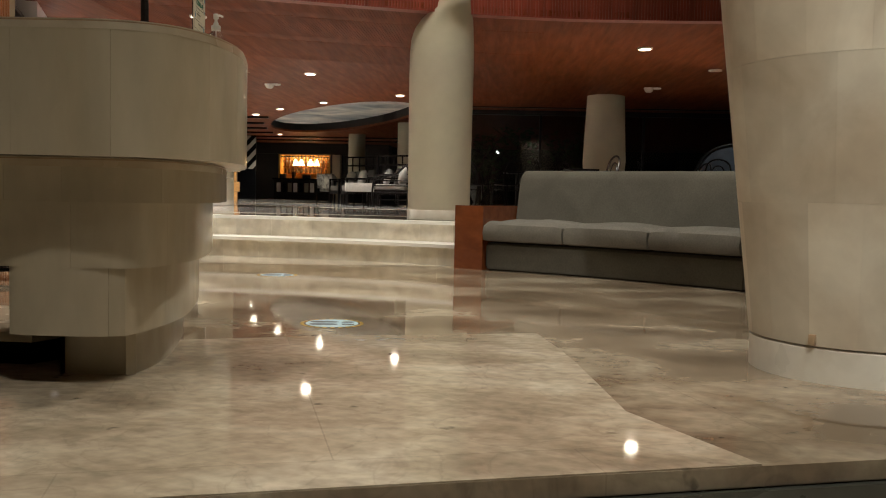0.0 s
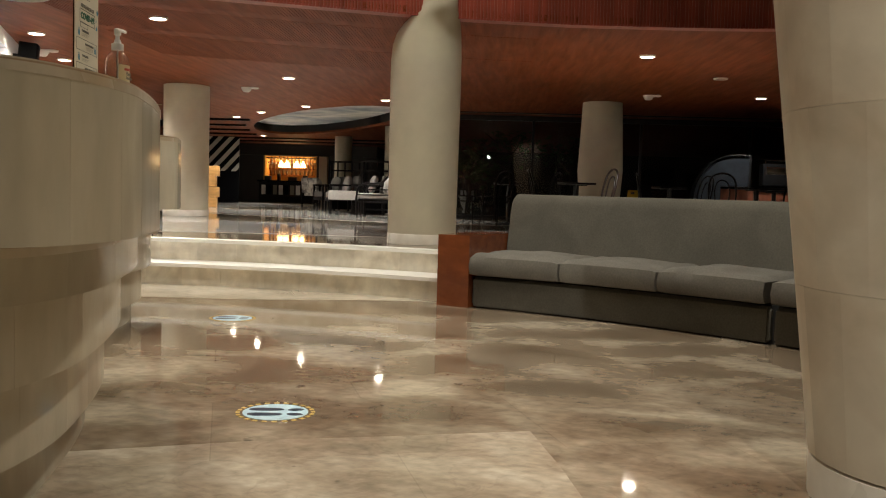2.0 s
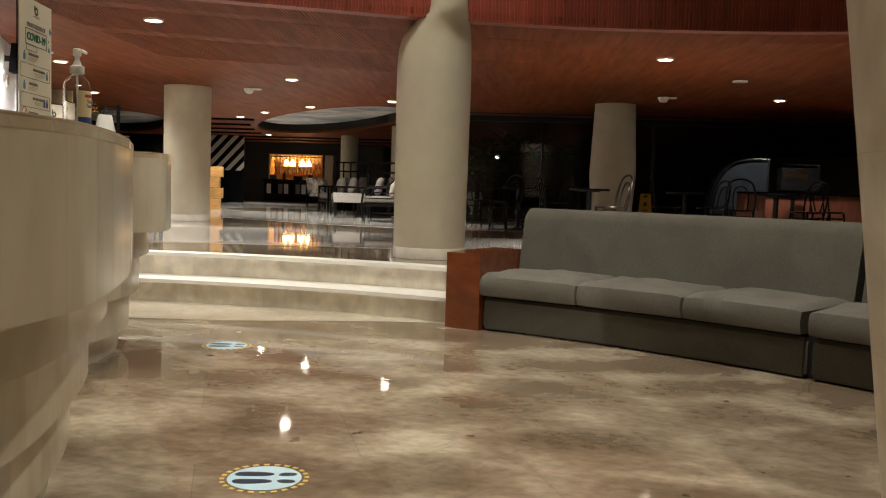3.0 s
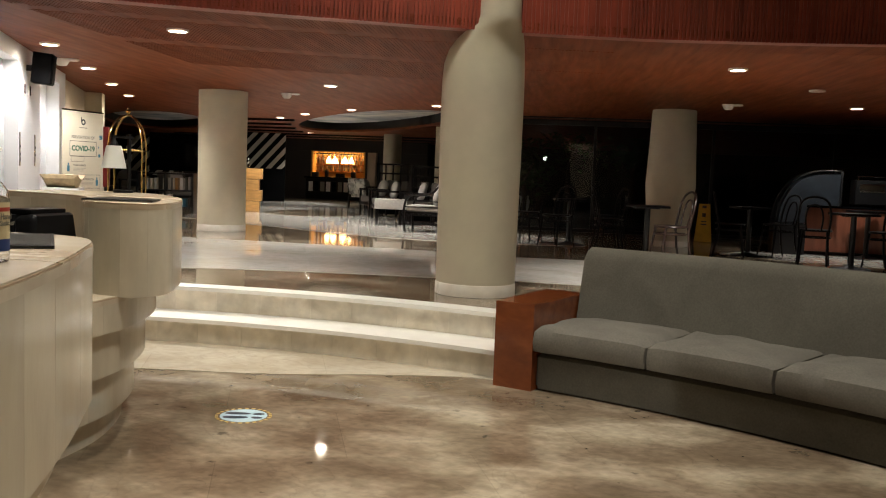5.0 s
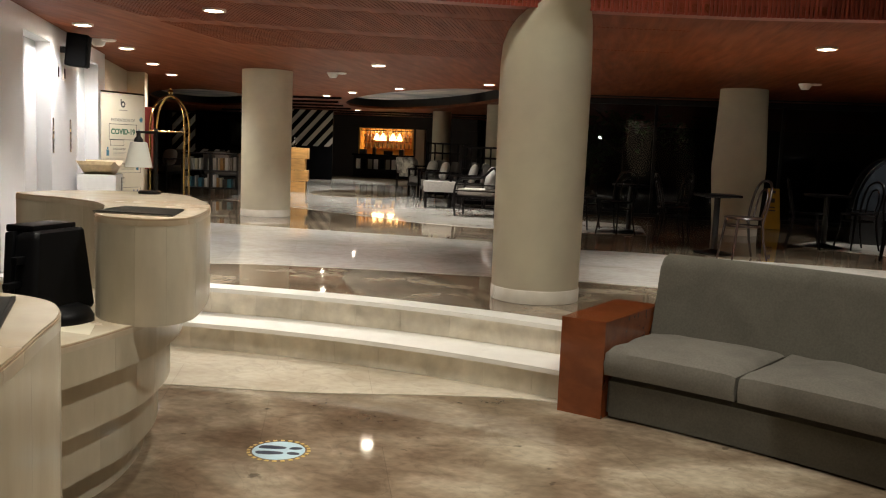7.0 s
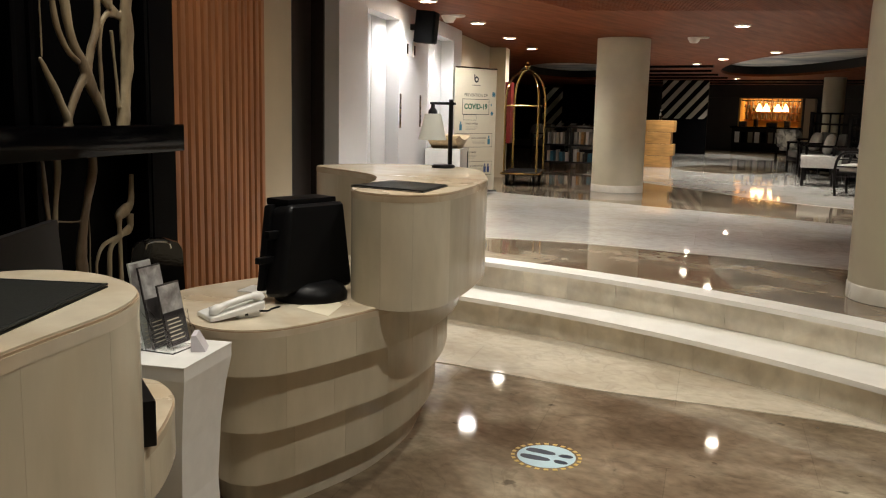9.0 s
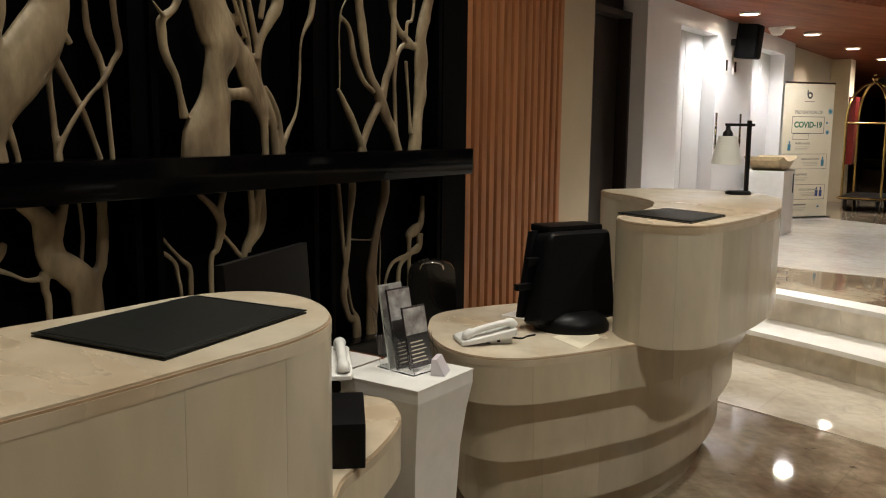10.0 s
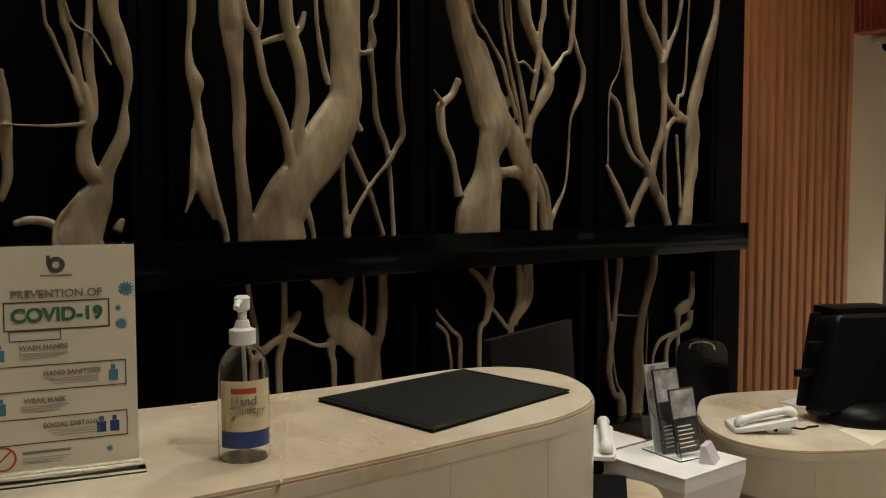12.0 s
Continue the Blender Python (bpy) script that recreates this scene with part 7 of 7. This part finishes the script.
part("bowl", lathe(bmesh.new(), [(0.10, 0.0), (0.12, 0.02), (0.08, 0.08), (0.16, 0.25), (0.19, 0.42), (0.16, 0.52), (0.18, 0.56)], 24), WHITE_PLASTIC, pot)

# wooden host stand
hs = thing("host_stand", "golden wooden host stand built of stacked planks", "host stand", pose(-6.30, 21.05, UPPER, 0, 0, 15))
GOLD_WOOD = mat("golden_plank_wood", (0.46, 0.25, 0.08), 0.45, noise_scale=5, noise_amount=0.22, vary=0.15, stretch=(1, 5, 5))
for k, (w, o) in enumerate(((0.27, 0.0), (0.30, 0.02), (0.27, -0.015), (0.31, 0.01))):
    part("plank_block", box(bmesh.new(), (-w + o, -0.25, 0.002 + k * 0.245), (w + o, 0.25, 0.24 + k * 0.245), 0.008), GOLD_WOOD, hs)
part("core", box(bmesh.new(), (-0.24, -0.22, 0.0), (0.24, 0.22, 0.97)), BLACK_WOOD, hs)
bot = thing("gel_bottle", "small bottle standing on the host stand", "bottle", pose(-6.28, 21.0, UPPER + 0.976))
part("body", lathe(bmesh.new(), [(0.03, 0.0), (0.03, 0.12), (0.012, 0.15), (0.012, 0.19)], 16), CLEAR, bot)
part("pump", lathe(bmesh.new(), [(0.014, 0.19), (0.014, 0.21), (0.006, 0.215), (0.006, 0.235)], 12), WHITE_PLASTIC, bot)

# striped screens
STRIPE_WHITE = mat("screen_white", (0.36, 0.34, 0.29), 0.6, noise_amount=0.06)
def striped_screen(at, w, z0, z1):
    th = thing("striped_screen", "dark screen wall with bold slanting white stripes", "screen wall", at, "striped screens")
    part("board", box(bmesh.new(), (-w / 2, 0.0, 0.0), (w / 2, 0.06, z1)), BLACK_PANEL, th)
    x = -w / 2 - 1.0
    while x < w / 2:
        poly = [Vector((x, z0)), Vector((x + 0.16, z0)), Vector((x + 0.16 + (z1 - z0) * 0.9, z1)), Vector((x + (z1 - z0) * 0.9, z1))]
        for lim, sgn in ((-w / 2, 1), (w / 2, -1)):
            cut = []
            for a, b in zip(poly, poly[1:] + poly[:1]):
                da, db = (a.x - lim) * sgn, (b.x - lim) * sgn
                if da >= 0:
                    cut.append(a)
                if da * db < 0:
                    cut.append(a + (b - a) * (da / (da - db)))
            poly = cut
        if len(poly) > 2:
            bm = prism(bmesh.new(), poly, 0.0, 0.012)
            bmesh.ops.transform(bm, matrix=pose(0, -0.001, 0, 90), verts=bm.verts)
            part("stripe", bm, STRIPE_WHITE, th)
        x += 0.34
    return th


striped_screen(pose(-8.2, 28.0, UPPER, 0, 0, 8), 1.3, 1.0, 2.08)
striped_screen(pose(-10.1, 24.5, UPPER, 0, 0, 12), 1.5, 0.7, 1.75)

# bar at the far end
bar = thing("bar", "lit bar with a warm yellow back wall over a black counter", "bar", pose(-6.93, 32.4, UPPER))
AMBER = mat("amber_back_wall", (0.62, 0.33, 0.08), 0.6, noise_scale=3, noise_amount=0.15)
part("back_wall", box(bmesh.new(), (-0.98, 0.75, 0.4), (0.98, 0.8, 1.75)), AMBER, bar)
for x in (-0.98, 0.93):
    part("side_wall", box(bmesh.new(), (x, 0.0, 0.0), (x + 0.05, 0.8, 1.75)), AMBER, bar)
part("bulkhead", box(bmesh.new(), (-3.0, -0.1, 1.70), (3.2, 0.85, 2.11)), DARK_WALL, bar)
part("dark_side", box(bmesh.new(), (-3.0, 0.0, 0.0), (-0.985, 0.1, 1.70)), DARK_WALL, bar)
part("dark_side", box(bmesh.new(), (0.985, 0.0, 0.0), (3.2, 0.1, 1.70)), DARK_WALL, bar)
part("counter_front", box(bmesh.new(), (-1.05, -0.35, 0.0), (1.05, -0.02, 0.74), 0.006), BLACK_WOOD, bar)
part("counter_top", box(bmesh.new(), (-1.1, -0.42, 0.74), (1.1, 0.02, 0.79), 0.006), BLACK_GLOSS, bar)
for z in (0.98, 1.22, 1.46):
    part("shelf", box(bmesh.new(), (-0.93, 0.55, z), (0.93, 0.75, z + 0.03)), ARM_WOOD, bar)
for k in range(9):
    part("front_panel", box(bmesh.new(), (-0.95 + k * 0.21, -0.358, 0.28), (-0.80 + k * 0.21, -0.351, 0.62)), (WHITE_PLASTIC, BLACK_GLOSS, GREY_INK)[k % 3], bar)
part("lit_pillar", box(bmesh.new(), (1.12, -0.30, 0.0), (1.42, -0.01, 1.69), 0.01), BEIGE_WALL, bar, "beige pillar beside the bar")
part("glass_rack", box(bmesh.new(), (-0.92, 0.10, 1.60), (0.92, 0.34, 1.63), 0.004), BLACK_WOOD, bar, "dark hanging rack")
for k in range(14):
    part("hanging_glass", lathe(bmesh.new(), [(0.030, 1.59), (0.004, 1.55), (0.004, 1.50), (0.028, 1.46), (0.030, 1.40)], 10, pose(-0.84 + k * 0.13, 0.22, 0)), TRIM, bar)
for k, (x, w, h) in enumerate(((-0.75, 0.22, 0.16), (-0.35, 0.10, 0.24), (0.15, 0.30, 0.13), (0.62, 0.16, 0.20))):
    part("counter_item", box(bmesh.new(), (x - w / 2, -0.30, 0.791), (x + w / 2, -0.10, 0.79 + h), 0.012), (BLACK_METAL, BLACK_PLASTIC, BLACK_WOOD, BLACK_METAL)[k], bar, "dark bar machine")
rnd = random.Random(4)
BOTTLE_GLASS = mat("amber_bottle_glass", (0.10, 0.045, 0.014), 0.15, noise_amount=0.1)
first = None
for z in (1.011, 1.251, 1.491):
    for k in range(12):
        p = pose(-6.93 - 0.86 + k * 0.155 + rnd.uniform(-0.02, 0.02), 33.05, UPPER + z)
        if first is None:
            first = thing("liquor_bottle", "amber glass bottle on the bar shelf", "bottle", p, "bar bottles")
            part("body", lathe(bmesh.new(), [(0.035, 0.0), (0.035, 0.14), (0.013, 0.18), (0.013, 0.235)], 12), BOTTLE_GLASS, first)
            part("cap", lathe(bmesh.new(), [(0.015, 0.235), (0.015, 0.255)], 10), BLACK_PLASTIC, first)
        else:
            copy_thing(first, p)
PENDANT_GLOW = mat("pendant_glow", (1, 0.8, 0.5), 0.4, emit=(1.0, 0.66, 0.28), emit_strength=9, noise_amount=0.02)
for x, w in ((-7.30, 0.10), (-7.08, 0.13), (-6.72, 0.13), (-6.48, 0.10)):
    th = thing("pendant_lamp", "glowing bell-shaped pendant lamp over the bar", "lamp", pose(x, 32.55, UPPER + 1.28), "bar pendants")
    part("shade", lathe(bmesh.new(), [(w, 0.0), (w * 0.8, 0.10), (w * 0.3, 0.20), (0.03, 0.24)], 20), PENDANT_GLOW, th, "glowing amber shade")
    part("cord", cyl(bmesh.new(), 0.008, 0.008, 0.23, 0.43, None, 8), BLACK_METAL, th)
area = bpy.data.lights.new("bar_shelf_light", "AREA")
area.energy, area.color, area.shape, area.size, area.size_y = 34, (1.0, 0.62, 0.24), "RECTANGLE", 1.7, 0.3
new("bar_shelf_light", area).matrix_world = look((-6.93, 32.85, UPPER + 1.68), (-6.93, 33.0, UPPER))

# dark ribs across the far ceiling
for y, x0, x1 in ((21.2, -7.2, -5.3), (23.0, -7.8, -5.9), (24.8, -8.5, -6.3), (26.6, -9.3, -6.6), (28.4, -9.8, -1.2), (30.2, -12, -1.2)):
    solid("ceiling_beam", box(bmesh.new(), (x0, y - 0.04, CEIL - 0.05), (x1, y + 0.04, CEIL - 0.001)), BLACK_WOOD, "dark beam under the lounge ceiling", "beam", "structure")

# lounge seats
LINEN = mat("pale_linen", (0.42, 0.40, 0.37), 0.85, noise_scale=30, noise_amount=0.1, bump=0.1, bump_scale=120)
PATTERN = mat("patterned_fabric", (0.62, 0.60, 0.54), 0.85, noise_scale=9, noise_amount=0.1, second=(0.10, 0.09, 0.09), second_scale=7)
TAUPE = mat("taupe_fabric", (0.10, 0.09, 0.08), 0.85, noise_scale=30, noise_amount=0.1)


def pillow(bm, w, h, d, m):
    made = bmesh.ops.create_uvsphere(bm, u_segments=18, v_segments=10, radius=1.0)["verts"]
    for v in made:
        x, y, z = v.co
        sx = math.copysign(abs(x) ** 0.6, x)
        sz = math.copysign(abs(z) ** 0.6, z)
        v.co = (sx * w / 2, y * d / 2, sz * h / 2)
    bmesh.ops.transform(bm, matrix=m, verts=made)
    return bm


def frame_armchair(at, fabric, label, group=""):
    th = thing("lounge_armchair", label, "armchair", at, group)
    for sx in (-1, 1):
        for sy in (-1, 1):
            part("leg", box(bmesh.new(), (sx * 0.33 - 0.022, sy * 0.32 - 0.022, 0.0), (sx * 0.33 + 0.022, sy * 0.32 + 0.022, 0.62), 0.003), BLACK_WOOD, th)
        part("armrest", box(bmesh.new(), (sx * 0.33 - 0.03, -0.35, 0.58), (sx * 0.33 + 0.03, 0.35, 0.62), 0.004), BLACK_WOOD, th)
        part("side_rail", box(bmesh.new(), (sx * 0.33 - 0.018, -0.31, 0.26), (sx * 0.33 + 0.018, 0.31, 0.31), 0.003), BLACK_WOOD, th)
    part("front_rail", box(bmesh.new(), (-0.32, -0.335, 0.24), (0.32, -0.30, 0.31), 0.003), BLACK_WOOD, th)
    part("seat_cushion", box(bmesh.new(), (-0.305, -0.33, 0.31), (0.305, 0.27, 0.45), 0.04, None, 3), fabric, th)
    part("back_cushion", box(bmesh.new(), (-0.30, 0.18, 0.44), (0.30, 0.31, 0.86), 0.05, pose(0, 0, 0, -8), 3), fabric, th)
    part("scatter_pillow", pillow(bmesh.new(), 0.42, 0.38, 0.16, pose(0.0, 0.10, 0.63, -15)), LINEN, th, "pale scatter pillow")
    return th


ac = frame_armchair(pose(-2.85, 20.0, UPPER, 0, 0, -70), TAUPE, "black-framed lounge armchair with a pale pillow", "lounge armchairs")
copy_thing(ac, pose(-2.1, 18.75, UPPER, 0, 0, -80))
copy_thing(ac, pose(-3.4, 21.6, UPPER, 0, 0, -60))
copy_thing(ac, pose(-1.85, 20.6, UPPER, 0, 0, 110))
frame_armchair(pose(-4.45, 25.3, UPPER, 0, 0, 150), PATTERN, "armchair in bold dark and pale patterned fabric")
tabl = thing("lounge_table", "low black lounge table with a pale cloth", "table", pose(-2.55, 18.35, UPPER, 0, 0, 12))
part("top", box(bmesh.new(), (-0.28, -0.28, 0.44), (0.28, 0.28, 0.48), 0.004), BLACK_WOOD, tabl)
part("cloth", box(bmesh.new(), (-0.30, -0.30, 0.30), (0.30, 0.30, 0.485), 0.012), LINEN, tabl, "pale cloth")
for sx in (-1, 1):
    for sy in (-1, 1):
        part("leg", box(bmesh.new(), (sx * 0.26 - 0.02, sy * 0.26 - 0.02, 0.0), (sx * 0.26 + 0.02, sy * 0.26 + 0.02, 0.44)), BLACK_WOOD, tabl)
wk = thing("wicker_chair", "black open-frame wicker armchair with a striped white cushion", "armchair", pose(-1.62, 16.75, UPPER, 0, 0, -95))
for sx in (-1, 1):
    part("side_hoop", tube(bmesh.new(), curve_through([(sx * 0.30, -0.32, 0.0), (sx * 0.33, -0.34, 0.35), (sx * 0.33, -0.25, 0.60), (sx * 0.32, 0.10, 0.64), (sx * 0.30, 0.30, 0.80), (sx * 0.27, 0.36, 0.55), (sx * 0.28, 0.33, 0.0)], 6), 0.020, 8), BLACK_WOOD, wk)
    for z in (0.15, 0.28, 0.42, 0.52):
        part("side_cane", tube(bmesh.new(), [(sx * 0.325, -0.33, z), (sx * 0.285, 0.34, z)], 0.009, 6), BLACK_WOOD, wk)
for z in (0.40, 0.52, 0.64, 0.76):
    part("back_cane", tube(bmesh.new(), [(-0.29, 0.33, z), (0.29, 0.33, z)], 0.010, 6), BLACK_WOOD, wk)
part("seat", box(bmesh.new(), (-0.30, -0.32, 0.30), (0.30, 0.32, 0.34), 0.006), BLACK_WOOD, wk)
part("cushion", box(bmesh.new(), (-0.28, -0.30, 0.341), (0.28, 0.28, 0.45), 0.035, None, 3), LINEN, wk)
part("back_pillow", pillow(bmesh.new(), 0.46, 0.40, 0.16, pose(0, 0.20, 0.62, -12)), LINEN, wk, "white pillow")


def lattice(at, w, h, label):
    th = thing("lattice_screen", label, "screen", at, "lattice screens")
    for x in (0.0, w):
        part("post", box(bmesh.new(), (x - 0.03, -0.03, 0.0), (x + 0.03, 0.03, h), 0.003), BLACK_WOOD, th)
    for z in (0.25, h * 0.6, h * 0.8, h - 0.03):
        part("rail", box(bmesh.new(), (0.03, -0.02, z - 0.02), (w - 0.03, 0.02, z + 0.02)), BLACK_WOOD, th)
    k = 1
    while k * 0.2 < w:
        part("bar", box(bmesh.new(), (k * 0.2 - 0.012, -0.015, 0.27), (k * 0.2 + 0.012, 0.015, h - 0.05)), BLACK_WOOD, th)
        k += 1
    part("panel", box(bmesh.new(), (0.03, 0.021, 0.02), (w - 0.03, 0.03, h * 0.6)), BLACK_PANEL, th)
    return th


lattice(pose(-3.55, 22.3, UPPER, 0, 0, -20), 1.0, 1.22, "black wooden lattice screen in the lounge")
lattice(pose(-2.35, 19.6, UPPER, 0, 0, -12), 1.1, 1.16, "low black wooden lattice screen behind the seats")

# left lounge: dark shelving, a screen, stools
rk = thing("magazine_rack", "low black open rack filled with magazines and boxes", "rack", pose(-7.3, 19.0, UPPER, 0, 0, 10))
for x in (-0.55, 0.0, 0.55):
    part("upright", box(bmesh.new(), (x - 0.02, -0.18, 0.0), (x + 0.02, 0.18, 0.82), 0.002), BLACK_METAL, rk)
for z in (0.12, 0.46, 0.80):
    part("shelf", box(bmesh.new(), (-0.57, -0.19, z - 0.015), (0.57, 0.19, z + 0.015), 0.002), BLACK_METAL, rk)
cols = [WHITE_PLASTIC, PAPER, GREY_INK, BLUE_INK, LINEN, INK, GOLD_WOOD]
rnd = random.Random(9)
for z in (0.136, 0.476):
    x = -0.5
    while x < 0.48:
        w = rnd.uniform(0.03, 0.09)
        hh = rnd.uniform(0.16, 0.27)
        bx = solid("magazine", box(bmesh.new(), (0, -0.10, 0), (w * 0.9, 0.10, hh), 0.002), cols[rnd.randrange(len(cols))], "magazine or box standing on the black rack", "magazine", group="magazines on the rack", at=pose(-7.3, 19.0, UPPER, 0, 0, 10) @ pose(x if abs(x) > 0.03 else 0.04, 0, z))
        x += w + rnd.uniform(0.0, 0.05)
tv = thing("television", "large dark television on a black stand in the lounge", "television", pose(-8.5, 22.2, UPPER, 0, 0, 12))
part("screen", box(bmesh.new(), (-0.62, -0.03, 0.85), (0.62, 0.03, 1.75), 0.008), BLACK_GLOSS, tv)
part("stand_post", box(bmesh.new(), (-0.05, -0.02, 0.05), (0.05, 0.05, 0.9), 0.004), BLACK_METAL, tv)
part("stand_foot", box(bmesh.new(), (-0.4, -0.25, 0.0), (0.4, 0.25, 0.05), 0.006), BLACK_METAL, tv)
copy_thing(ac, pose(-7.9, 20.8, UPPER, 0, 0, 40))
copy_thing(ac, pose(-9.6, 21.6, UPPER, 0, 0, -20))
